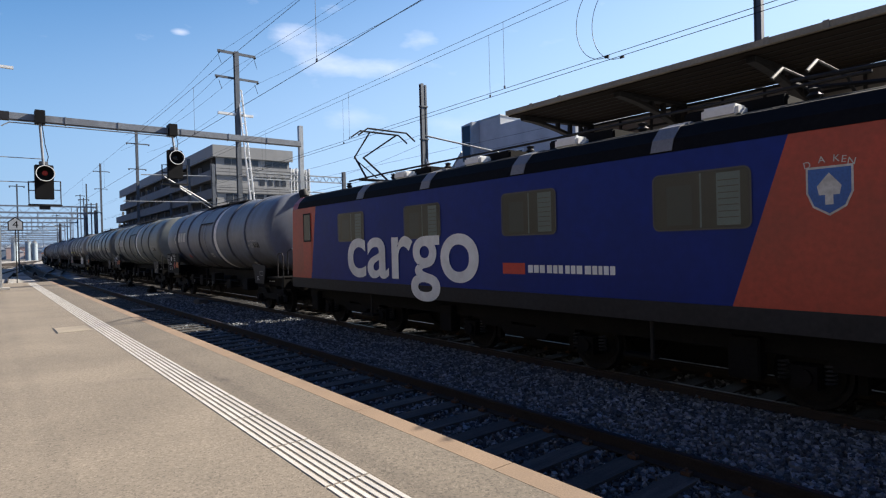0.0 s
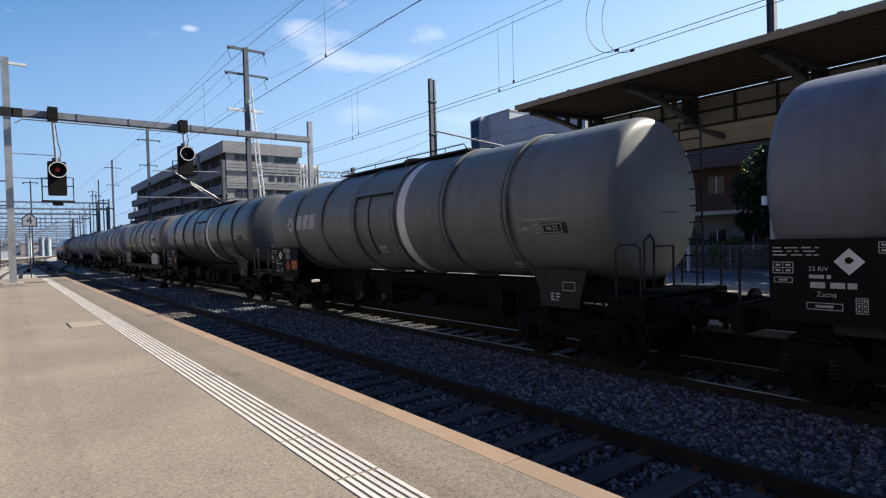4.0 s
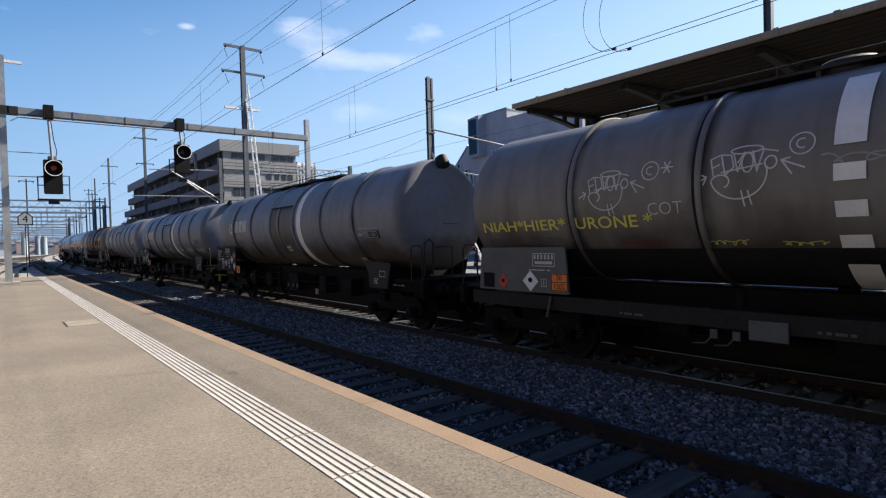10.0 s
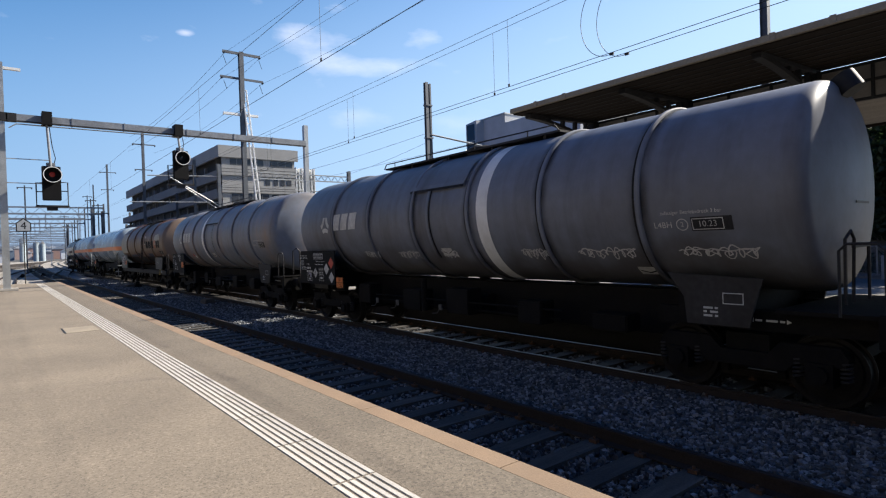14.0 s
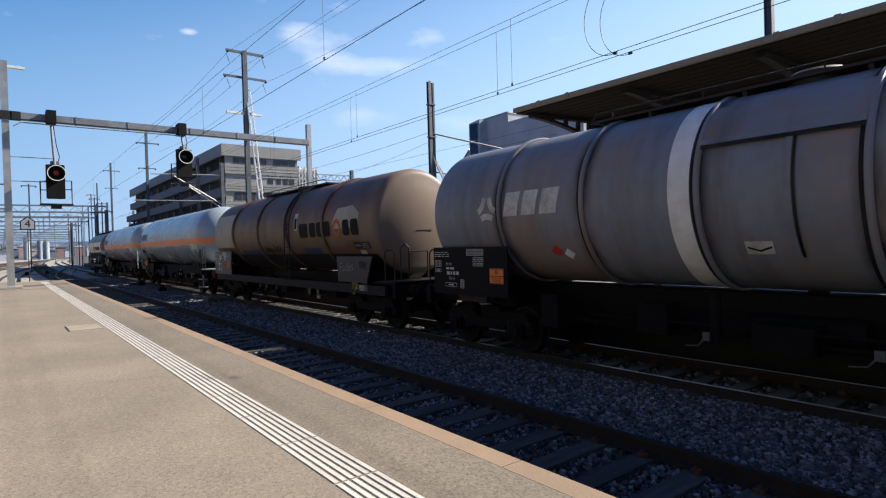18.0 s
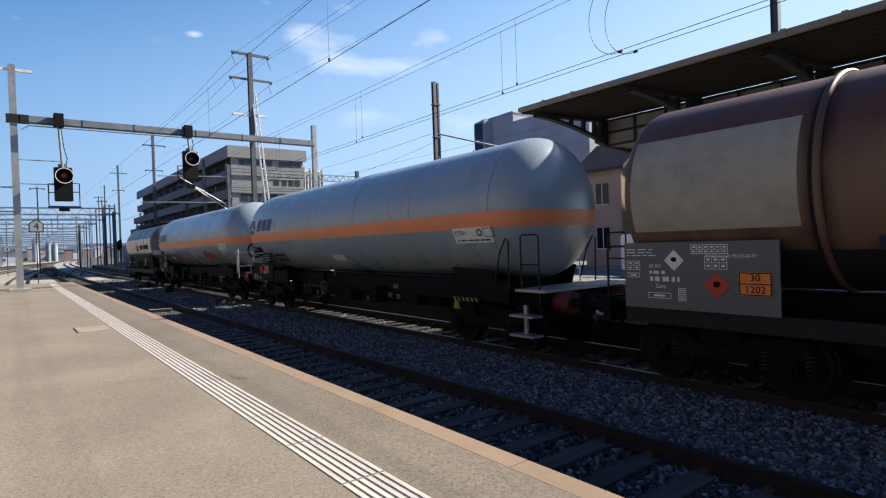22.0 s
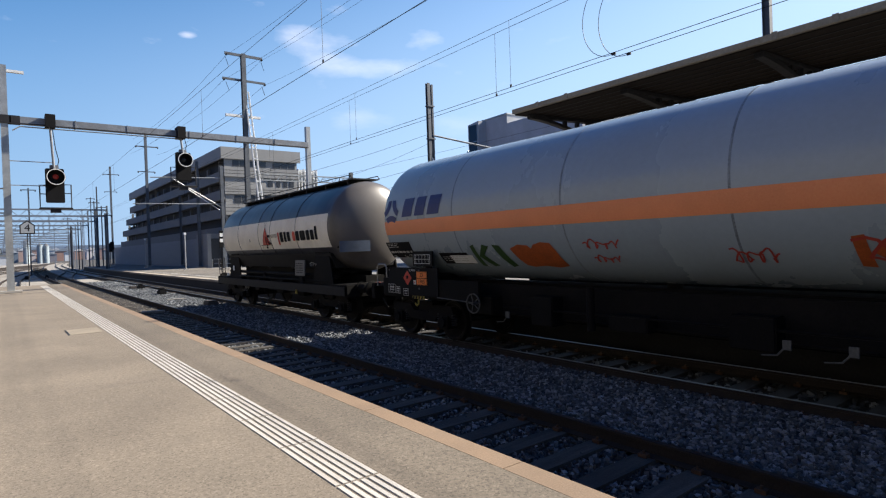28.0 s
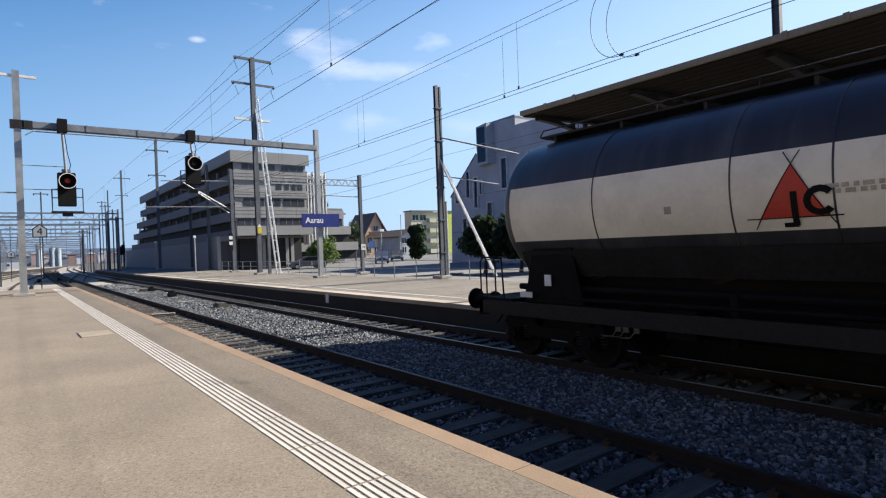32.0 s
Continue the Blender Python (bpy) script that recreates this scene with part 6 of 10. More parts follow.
def locomotive():
    w, L, c = vehicle(0, "locomotive", "blue and red electric freight locomotive with white cargo lettering", "locomotive")
    y0, y1 = -0.95 - c - 0.55, 16.69 - c
    W = 1.49
    shell = [(-W, 1.32), (-W, 3.40), (-1.42, 3.58), (-1.24, 3.76), (-0.9, 3.86), (0.9, 3.86), (1.24, 3.76), (1.42, 3.58), (W, 3.40), (W, 1.32)]
    ra, rb = 15.0 - c, 15.38 - c     # red tail cab, top and bottom of its slanting edge
    fa, fb = 2.63 - c, 3.31 - c      # red front cab

    def slab(name, ya, yb, yc, yd, material, label):
        """A body section whose ends slant: ya, yb at the top, yc, yd at the bottom."""
        bm = bmesh.new()
        def yy(z, t, b):
            return t + (b - t) * max(0.0, min(1.0, (3.40 - z) / 2.08))
        f = [bm.verts.new((x, yy(z, ya, yc), z)) for x, z in shell]
        r = [bm.verts.new((x, yy(z, yb, yd), z)) for x, z in shell]
        n = len(shell)
        for i in range(n):
            j = (i + 1) % n
            bm.faces.new((f[i], f[j], r[j], r[i]))
        bm.faces.new(f[::-1])
        bm.faces.new(r)
        bmesh.ops.recalc_face_normals(bm, faces=bm.faces)
        return part(name, bm, material, w, label, False)

    slab("body", fa, ra, fb, rb, LOCOBLUE, "blue body side")
    slab("tail_cab", ra, y1 - 0.12, rb, y1, LOCORED, "red tail cab")
    slab("front_cab", y0 + 0.12, fa, y0, fb, LOCORED, "red front cab")
    bm = bmesh.new()
    prism(bm, ((-1.502, 3.40), (-1.435, 3.585), (-1.25, 3.775), (-0.9, 3.875), (0.9, 3.875), (1.25, 3.775), (1.435, 3.585), (1.502, 3.40)), "y", y0 + 0.5, y1 - 0.5)
    part("roof", bm, ROOFBLACK, w, "black roof", False)
    part("skirt", prism(bmesh.new(), ((-1.50, 1.03), (-1.50, 1.318), (1.50, 1.318), (1.50, 1.03)), "y", y0, y1), LOCOGREY, w, "grey lower skirt", False)
    for g in (7.01, 4.24, 9.76, 12.49, 1.4):
        bm = bmesh.new()
        prism(bm, ((-1.508, 3.42), (-1.445, 3.595), (-1.26, 3.785), (-0.95, 3.885), (0.95, 3.885), (1.26, 3.785), (1.445, 3.595), (1.508, 3.42)), "y", g - c - 0.16, g - c + 0.16)
        part("roof_strap", bm, BANDGREY, w, "grey roof strap", False)
    S = Flat(-W)
    for a, b, z0, z1 in ((12.33, 13.67, 2.36, 3.09), (9.24, 10.55, 2.36, 3.08), (6.15, 7.41, 2.34, 3.09), (3.06, 4.37, 2.32, 3.08)):
        m_, h_ = (a + b) / 2 - c, (z0 + z1) / 2
        win = part("window", S.wrap(poly(rounded(b - a, z1 - z0, 0.09)), m_, h_, 0.004), CABINSIDE, w, "side window with pale fittings behind the glass", False)
        part("window_frame", S.wrap(poly(*rounded_frame(b - a + 0.03, z1 - z0 + 0.03, 0.10, 0.022)), m_, h_, 0.016), WINFRAME, win)
        part("blind", S.wrap(poly(rect(0.30, z1 - z0 - 0.08, 0.38, 0)), m_, h_, 0.007), BLIND, win, "pale louvred panel", False)
        for k in range(7):
            part("louvre", S.wrap(poly(rect(0.26, 0.012, 0.38, -0.24 + 0.08 * k)), m_, h_, 0.009), WINFRAME, win, smooth=False)
        part("upright", S.wrap(poly(rect(0.025, z1 - z0 - 0.04, 0.02, 0)), m_, h_, 0.008), BLIND, win, smooth=False)
        part("inner_panel", S.wrap(poly(rect(0.36, z1 - z0 - 0.22, -0.28, -0.05)), m_, h_, 0.006), PANEINNER, win, smooth=False)
        part("pane", S.wrap(poly(rounded(b - a - 0.02, z1 - z0 - 0.02, 0.08)), m_, h_, 0.013), CLEARGLASS, win, smooth=False)
    part("cab_door", B(-W - 0.006, -W + 0.02, 15.31 - c, 15.87 - c, 1.5, 3.25), LOCORED, w)
    win = part("cab_window", B(-W - 0.010, -W - 0.006, 15.36 - c, 15.80 - c, 2.42, 3.2), GLASS, w)
    part("window_frame", S.wrap(poly(*frame_outline(0.46, 0.8, 0.04)), 15.58 - c, 2.81, 0.014), BLACK, win)
    word = text_bm("cargo", 1.95, "CENTER", 0.03)
    ext = max(v.co.x for v in word.verts) - min(v.co.x for v in word.verts)
    low, high = min(v.co.y for v in word.verts), max(v.co.y for v in word.verts)
    for v in word.verts:
        v.co.x *= 5.1 / ext
        v.co.y = (v.co.y - low) / (high - low) * 1.44 - 0.72
    part("lettering", S.wrap(word, 10.62 - c, 1.70, 0.018), WHITE, w, "large white word on the side", False)
    part("operator_mark", S.wrap(poly(rect(0.55, 0.2)), 7.15 - c, 1.74), RED, w, smooth=False)
    part("operator_name", S.wrap(poly(*letter_blocks(0.135, (0.11, 0.11, 0.11, 0, 0.11, 0.09, 0.09, 0, 0.09, 0.09, 0.11, 0, 0.12, 0.09, 0.07, 0.09, 0.09), 0.025, 0.0)), 6.80 - c, 1.74), WHITE, w, "white operator name in plain bars", False)
    sh = [(-0.21, 0.25), (0.21, 0.25), (0.21, -0.02), (0.15, -0.17), (0, -0.26), (-0.15, -0.17), (-0.21, -0.02)]
    part("crest_rim", S.wrap(poly([(x * 1.1, y * 1.1) for x, y in sh]), 2.22 - c, 2.70), LOGOWHITE, w, smooth=False)
    part("crest", S.wrap(poly(sh), 2.22 - c, 2.70, 0.010), mat("crest_blue", (0.03, 0.12, 0.4), 0.5), w, "town crest with a white tree", False)
    part("crest_tree", S.wrap(poly([(0, 0.2), (-0.12, 0.05), (-0.1, -0.05), (-0.04, -0.05), (-0.04, -0.16), (0.04, -0.16), (0.04, -0.05), (0.1, -0.05), (0.12, 0.05)]), 2.22 - c, 2.70, 0.014), LOGOWHITE, w, smooth=False)
    for q, ch in enumerate("D A KEN"):
        if ch != " ":
            part("crest_name", S.wrap(text_bm(ch, 0.11), 2.22 - c + 0.072 * (3 - q), 3.055 - 0.006 * (q - 3) ** 2, 0.008, 4 * (3 - q)), LOGOWHITE, w, smooth=False)
    part("class_number", S.wrap(text_bm("Re 620", 0.14), 13.3 - c, 1.22), LOGOWHITE, w, smooth=False)
    part("side_number", S.wrap(poly(*bars(1.4, 0.1, 1, 5, 0.8)), 12.9 - c, 1.10), LOGOWHITE, w, smooth=False)
    # roof gear
    for g in (11.2, 8.6, 6.2, 3.6):
        part("roof_box", B(-0.75, 0.75, g - c - 0.7, g - c + 0.7, 3.86, 4.06), ROOFBLACK, w, bevel=0.03)
        part("vent_hood", B(-1.15, -0.8, g - c - 0.25, g - c + 0.25, 3.80, 3.98), WHITE, w, "grey vent hood", bevel=0.04)
    for g in (14.4, 12.1, 9.9, 7.4, 5.0, 2.6):
        for sx in (-0.7, 0.7):
            part("insulator", lathe(bmesh.new(), [(0.0, 0.0), (0.0, 0.09), (0.05, 0.05), (0.09, 0.09), (0.13, 0.05), (0.17, 0.08), (0.2, 0.0)], 10, 0, 0), DARKSTEEL, w).matrix_basis = Matrix.Translation((sx, g - c, 3.87)) @ Matrix.Rotation(radians(90), 4, "X")
    bm = bmesh.new()
    for sx in (-0.7, 0.7):
        tube(bm, [(sx, 14.4 - c, 4.10), (sx, 12.1 - c, 4.12), (sx, 7.4 - c, 4.10), (sx, 2.0 - c, 4.12)], 0.022, 6)
    part("roof_busbar", bm, ROOFGEAR, w)
    # pantographs
    pan = part("pantograph", tube(bmesh.new(), [(-0.6, 14.0 - c, 4.12), (0.6, 14.0 - c, 4.12)], 0.04), ROOFGEAR, w, "raised single-arm pantograph")
    bm = bmesh.new()
    tube(bm, [(-0.35, 14.0 - c, 4.15), (-0.15, 15.0 - c, 4.93)], 0.03)
    tube(bm, [(0.35, 14.0 - c, 4.15), (0.15, 15.0 - c, 4.93)], 0.03)
    tube(bm, [(-0.2, 13.7 - c, 4.15), (-0.2, 14.95 - c, 4.88)], 0.018)
    part("lower_arm", bm, ROOFGEAR, pan)
    bm = bmesh.new()
    tube(bm, [(-0.15, 15.0 - c, 4.93), (-0.45, 13.6 - c, 5.42)], 0.024)
    tube(bm, [(0.15, 15.0 - c, 4.93), (0.45, 13.6 - c, 5.42)], 0.024)
    tube(bm, [(-0.5, 13.6 - c, 5.42), (0.5, 13.6 - c, 5.42)], 0.02)
    part("upper_arm", bm, ROOFGEAR, pan)
    bm = bmesh.new()
    for d in (-0.2, 0.2):
        tube(bm, [(-0.95, 13.6 - c + d, 5.25), (-0.65, 13.6 - c + d, 5.46), (0.65, 13.6 - c + d, 5.46), (0.95, 13.6 - c + d, 5.25)], 0.025)
    part("collector_head", bm, ROOFGEAR, pan)
    fold = part("folded_pantograph", tube(bmesh.new(), [(-0.7, 1.0 - c, 4.15), (-0.3, 3.0 - c, 4.3), (0.3, 3.0 - c, 4.3), (0.7, 1.0 - c, 4.15)], 0.03), ROOFGEAR, w)
    bm = bmesh.new()
    for d in (2.6, 3.0):
        tube(bm, [(-0.95, d - c, 4.22), (-0.6, d - c, 4.42), (0.6, d - c, 4.42), (0.95, d - c, 4.22)], 0.025)
    part("collector_head", bm, ROOFGEAR, fold)
    # running gear
    part("chassis", B(-1.1, 1.1, y0 + 0.4, y1 - 0.4, 0.7, 1.03), UNDER, w)
    for g in (1.2, 7.35, 13.6):
        bogie(w, g - c, 2.9)
        part("sandbox", B(-1.25, -1.0, g - c + 1.9, g - c + 2.3, 0.35, 0.9), UNDER, w, bevel=0.02)
    for g in (12.2, 4.5):
        part("step", B(-1.4, -1.2, g - c, g - c + 0.5, 0.45, 0.5), UNDER, w)
        part("grab_rail", tube(bmesh.new(), [(-1.4, g - c, 0.45), (-1.4, g - c, 1.1)], 0.03), SOLEBAR, w)
    running_ends(w, L)
    return w


# ---- tank wagons ----
PALEFIT = mat("worn_pale_fitting", (0.10, 0.10, 0.096), 0.6, var=0.3, scale=6, bump=0.05)
DIRTYYELLOW = mat("dirty_yellow_paint", (0.35, 0.26, 0.03), 0.65, var=0.3, scale=6, bump=0.05, dirt=(0.05, 0.045, 0.03), dirt_amt=0.6)
def small_fittings(w, c, g, seed):
    """Air tank, levers, pipes and white-tipped fittings under the body."""
    rng = random.Random(seed)
    part("air_reservoir", C((-0.45, g - c - 0.7, 0.88), (-0.45, g - c + 0.7, 0.88), 0.2, seg=16), UNDER, w)
    bm = bmesh.new()
    tube(bm, [(-1.1, g - c - 3.2, 0.95), (-1.1, g - c + 3.0, 0.93)], 0.02)
    tube(bm, [(-0.9, g - c - 3.0, 0.75), (-0.9, g - c + 3.4, 0.78)], 0.025)
    part("brake_pipe", bm, UNDER, w)
    for k in range(3):
        y = g - c + rng.uniform(-3.0, 3.0)
        part("lever_plate", B(-1.25, -1.22, y - 0.05, y + 0.05, 0.74, 0.86), PALEFIT, w, "small grey fitting plate")
        part("lever", tube(bmesh.new(), [(-1.24, y, 0.80), (-1.24, y + 0.12, 0.66), (-1.24, y + 0.3, 0.64)], 0.012, 5), PALEFIT, w)
    part("valve", C((-1.1, g - c + 0.9, 0.66), (-1.1, g - c + 0.9, 1.4), 0.07, seg=10), UNDER, w)
    part("centre_sill", B(-0.32, 0.32, g - c - 5.2, g - c + 5.2, 0.60, 1.34), UNDER, w)
    for k in range(5):
        y = g - c - 4.0 + 1.9 * k + rng.uniform(-0.4, 0.4)
        part("equipment_box", B(-1.15, -0.75, y - rng.uniform(0.15, 0.4), y + rng.uniform(0.15, 0.4), rng.uniform(0.62, 0.75), rng.uniform(0.95, 1.22)), UNDER, w, bevel=0.02)
    part("outlet", C((0, g - c, 0.72), (0, g - c, 1.45), 0.13, seg=14), UNDER, w)


def ends_of_frame(w, c, L, ga, gb, zt=1.26, saddle=SADDLEGREY):
    """Headstocks, stub sills and saddle plates for a wagon without a full frame: ga and gb are the tank's rims."""
    for s, rim in ((-1, ga), (1, gb)):
        e = s * (L / 2 - 0.64)
        part("headstock", B(-1.3, 1.3, min(e, e - s * 0.16), max(e, e - s * 0.16), 0.86, zt), UNDER, w, bevel=0.015)
        a, b = e, (rim - c) - s * 1.9
        for sx in (-0.95, 0.95):
            part("stub_sill", B(sx - 0.06, sx + 0.06, min(a, b), max(a, b), 0.92, 1.18), UNDER, w)
        part("end_deck", B(-1.25, 1.25, min(e, rim - c - s * 0.2), max(e, rim - c - s * 0.2), 1.19, 1.24), UNDER, w)
        y = rim - c
        for sx in (-1.27, 1.23):
            o = [(y - s * 0.32, 1.62), (y - s * 1.62, 1.68), (y - s * 1.38, 1.35), (y - s * 1.34, 0.98), (y - s * 0.5, 0.98), (y - s * 0.42, 1.32)]
            part("saddle_plate", prism(bmesh.new(), o, "x", sx, sx + 0.04), saddle, w, "grimy saddle plate", False)
        part("bolster", B(-1.2, 1.2, min(y - s * 1.5, y - s * 0.7), max(y - s * 1.5, y - s * 0.7), 1.0, 1.5), UNDER, w)


def common_tank(i, rim, rear, material, label, white=None, rings=(), r=1.42, zc=2.81, seed=0, logo=True, emblem_ink=None, ladder_end=False, yellow_step=False, board=True, diamonds=1, white_mat=None, codes=True):
    w, L, c = vehicle(i, "tank_wagon", label, "tank wagon", "tank wagons of the train")
    T = Tank(r, zc)
    ya, yb = rim - c, rear - c - 0.12
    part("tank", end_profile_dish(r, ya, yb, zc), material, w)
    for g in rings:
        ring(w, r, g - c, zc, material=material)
        # Hoop shadow painted on the barrel, mixed with real grime
        part("hoop_grime", lathe(bmesh.new(), [(g - c - 0.20 + 0.1 * q, r + 0.003) for q in range(5)], 64, 0, zc), HALO, w, "brown-black band of grime and shadow beside the hoop")
        ring(w, r, g - c + 0.062, zc, 0.07, 0.006, HOOPGRIMESHADE, "hoop_strap", "dark band along the hoop for its shadow line and grime")
    if white:
        paint_band(w, r, white - 0.16 - c, white + 0.16 - c, zc, white_mat or WHITE, label="white painted band round the tank")
    ends_of_frame(w, c, L, rim, rear - 0.12)
    bogie(w, -L / 2 + 2.35)
    bogie(w, L / 2 - 2.35)
    running_ends(w, L)
    walkway(w, ya + 4.2, yb - 3.4, zc + r + 0.02)
    part("manhole_dome", lathe(bmesh.new(), [(0.0, 0.0), (0.0, 0.36), (0.16, 0.36), (0.20, 0.30), (0.20, 0.0)], 20), DARKSTEEL, w).matrix_basis = Matrix.Translation((0.0, (ya + yb) / 2, zc + r - 0.04)) @ Matrix.Rotation(radians(90), 4, "X")
    for s, y in ((-1, -L / 2 + 0.95), (1, L / 2 - 0.95)):
        handrails(w, y)
    bm = bmesh.new()
    yf = ya - 0.36
    tube(bm, [(-0.75, yf - 0.05, 1.3), (-0.75, yf - 0.06, 2.1), (-0.62, yf - 0.08, 2.2), (-0.5, yf - 0.08, 2.1), (-0.5, yf - 0.06, 1.3)], 0.02)
    tube(bm, [(-0.5, yf - 0.07, 2.0), (0.1, yf - 0.07, 2.0), (0.1, yf - 0.07, 1.3)], 0.02)
    part("end_handrail", bm, DARKSTEEL, w)
    part("end_lettering", prism(bmesh.new(), ((-0.15, 2.56), (0.35, 2.56), (0.35, 2.59), (-0.15, 2.59)), "y", yf - 0.022, yf - 0.015), PALEFIT, w, smooth=False)
    if i in (1, 5, 6):
        part("top_nozzle", C((0, ya - 0.33, zc + r - 0.20), (0, ya - 0.20, zc + r + 0.02), 0.16, seg=14), SADDLE, w, "dark nozzle on the tank's front edge")
    if ladder_end:
        ladder(w, 0.95, ya - 0.30, 1.3, zc + r)
    small_fittings(w, c, (rim + rear) / 2, seed)
    # front labels
    lz = 2.52 if i == 3 else 2.36
    part("test_label", T.wrap(text_bm("Höchstzulässiger Betriebsdruck 3 bar" if i == 3 else "zulässiger Betriebsdruck 3 bar", 0.072), rim + 1.2 - c, lz + 0.17), LOGOWHITE, w, smooth=False) if codes else None
    codes and part("tank_code", T.wrap(text_bm("L4BH", 0.125), rim + 1.62 - c, lz), LOGOWHITE, w, smooth=False)
    codes and part("date_box", T.wrap(poly(rect(0.56, 0.2)), rim + 0.92 - c, lz), DARKSTEEL, w, smooth=False)
    codes and part("date", T.wrap(text_bm(("07.23", "06.23", "06.22", "04.22", "10.23", "10.23", "03.23", "04.23")[i - 1], 0.12), rim + 0.97 - c, lz, 0.013), LOGOWHITE, w, smooth=False)
    codes and part("date_frame", T.wrap(poly(*frame_outline(0.42, 0.15, 0.012)), rim + 0.97 - c, lz, 0.012), LOGOWHITE, w, smooth=False)
    codes and part("code_numeral", T.wrap(text_bm("2", 0.1), rim + 1.33 - c, lz), LOGOWHITE, w, smooth=False)
    codes and part("code_ring", T.wrap(poly(arc(0.075, 0.088, 0, 359, 18)), rim + 1.33 - c, lz), LOGOWHITE, w, smooth=False)
    for gx, gz in ((2.15, 1.45), (rear - rim - (6.62 if i == 7 else 7.05), 2.28 if i == 3 else 2.02)) if codes else ():
        part("notice_plate", T.wrap(poly(rect(0.34, 0.2)), rim + gx - c, gz if gz > 1.6 else 1.68, 0.01), LOGOWHITE, w, smooth=False)
        part("notice_mark", T.wrap(poly(((-0.15, 0.03), (0, -0.03), (0.15, 0.03), (0.15, 0.0), (0, -0.06), (-0.15, 0.0))), rim + gx - c, gz if gz > 1.6 else 1.68, 0.014), BLACK, w, smooth=False)
    S = Flat(-1.27)
    part("saddle_marks", S.wrap(poly(*frame_outline(0.26, 0.14, 0.012)), rim + 0.70 - c, 1.35), LOGOWHITE, w, smooth=False)
    part("saddle_notice", S.wrap(poly(*bars(0.2, 0.16, 3, seed + 9)), rim + 1.0 - c, 1.16), LOGOWHITE, w, smooth=False)
    part("pivot_mark", Flat(-1.02).wrap(poly(*bars(0.36, 0.05, 1, seed + 8), ((-0.26, 0), (-0.2, 0.03), (-0.2, -0.03)), ((0.26, 0), (0.2, -0.03), (0.2, 0.03))), rim + 0.35 - c, 1.06), LOGOWHITE, w, smooth=False)
    # operator emblem near the tail
    if logo:
        ink = emblem_ink or LOGOWHITE
        part("emblem", T.wrap(poly(*three_blade(0.30)), rear - 1.70 - c, 2.82), ink, w, "plain three-bladed emblem", False)
        for o in letter_blocks(0.44, (0.36, 0.34, 0.38), 0.10, 0.2):
            part("brand_block", T.wrap(poly(o), rear - 2.2 - c, 2.88), ink, w, "plain slanted block of the operator name", False)
    # hatch frame on the flank
    f0, f1 = rear - 7.82 - c, rear - 5.92 - c
    if codes:
        arc_panel(w, T, f0, f1, 3.40, 3.47, material, "hatch_rail", off=0.05)
        if i == 5:
            arc_panel(w, T, f0 + 0.03, f1 - 0.03, 1.62, 3.40, HATCHGRIME, "hatch_field", "dark brown grimy field under the hatch", off=0.008)
        hs = rear - (7.05 if i == 7 else 6.66) - c
        arc_panel(w, T, hs - 0.04, hs + 0.04, 1.9, 3.44, material, "hatch_strap", off=0.04)
        # Dark strips painted where cover and strap throw their shadow lines
        arc_panel(w, T, f0, f1, 3.345, 3.398, HOOPGRIMESHADE, "hatch_seal", "dark strip for the shadow line under the hatch edge", off=0.045)
        arc_panel(w, T, hs - 0.075, hs - 0.042, 1.9, 3.36, HOOPGRIMESHADE, "strap_gap", off=0.012)
        arc_panel(w, T, f0, f1, 3.47, 3.95, material, "hatch_cover", "raised hatch cover", off=0.03)
    else:
        # The edge is a real part; the black below it holds the shade
        arc_panel(w, T, ya + 0.05, yb - 0.05, 1.50, 1.97, SADDLE, "lower_shell", "lower shell under a welded edge, black for the deep shade", off=0.02)
        arc_panel(w, T, ya + 0.05, yb - 0.05, 1.95, 1.985, SOLEBAR, "shell_edge", off=0.035)
    if board:
        data_panel(w, rear - 2.25 - c, rear + 0.02 - c, 1.12, 2.10, -1.435, seed, diamonds=diamonds)
        bm = bmesh.new()
        for yy in (rear - 2.15 - c, rear - 1.2 - c, rear - 0.2 - c):
            bx(bm, -1.41, -1.0, yy - 0.03, yy + 0.03, 1.14, 1.2)
        part("board_bracket", bm, UNDER, w)
    if yellow_step:
        for y in ((-L / 2 + 1.0, L / 2 - 1.0) if i == 7 else (L / 2 - 0.9,)):
            part("shunter_step", B(-1.42, -1.2, y - 0.4, y + 0.3, 0.88, 0.91), DIRTYYELLOW, w, "dirty yellow shunter step")
            part("lash_hook", prism(bmesh.new(), ((y - 0.08, 0.62), (y + 0.08, 0.62), (y + 0.05, 0.86), (y - 0.05, 0.86)), "x", -1.36, -1.30), DIRTYYELLOW, w, smooth=False)
    return w, T, c, L


def hoops(rear, n=6):
    return [rear - 2.05 - 1.935 * k for k in range(n)]


def graffiti(w, S, c, g, z, wd, h, colour, seed, n=12, r=0.013, label=""):
    return part("graffiti", S.wrap(poly(*scribble(seed, wd, h, n, r)), g - c, z, 0.014), GRAF[colour], w, label or "sprayed tag", False)


TRAIN.append(locomotive())
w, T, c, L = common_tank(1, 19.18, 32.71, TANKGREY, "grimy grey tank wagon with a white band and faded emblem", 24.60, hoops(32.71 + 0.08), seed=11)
diamond(w, T, 29.32 - c, 1.96, 0.14, RED, False)
diamond(w, T, 28.96 - c, 1.95, 0.13, PALEFIT, False)
TRAIN.append(w)
w, T, c, L = common_tank(2, 35.3, 49.08, TANKGREEN, "dark grey tank wagon with a white emblem and data board", 40.88, hoops(49.08), seed=12, ladder_end=True)
TRAIN.append(w)
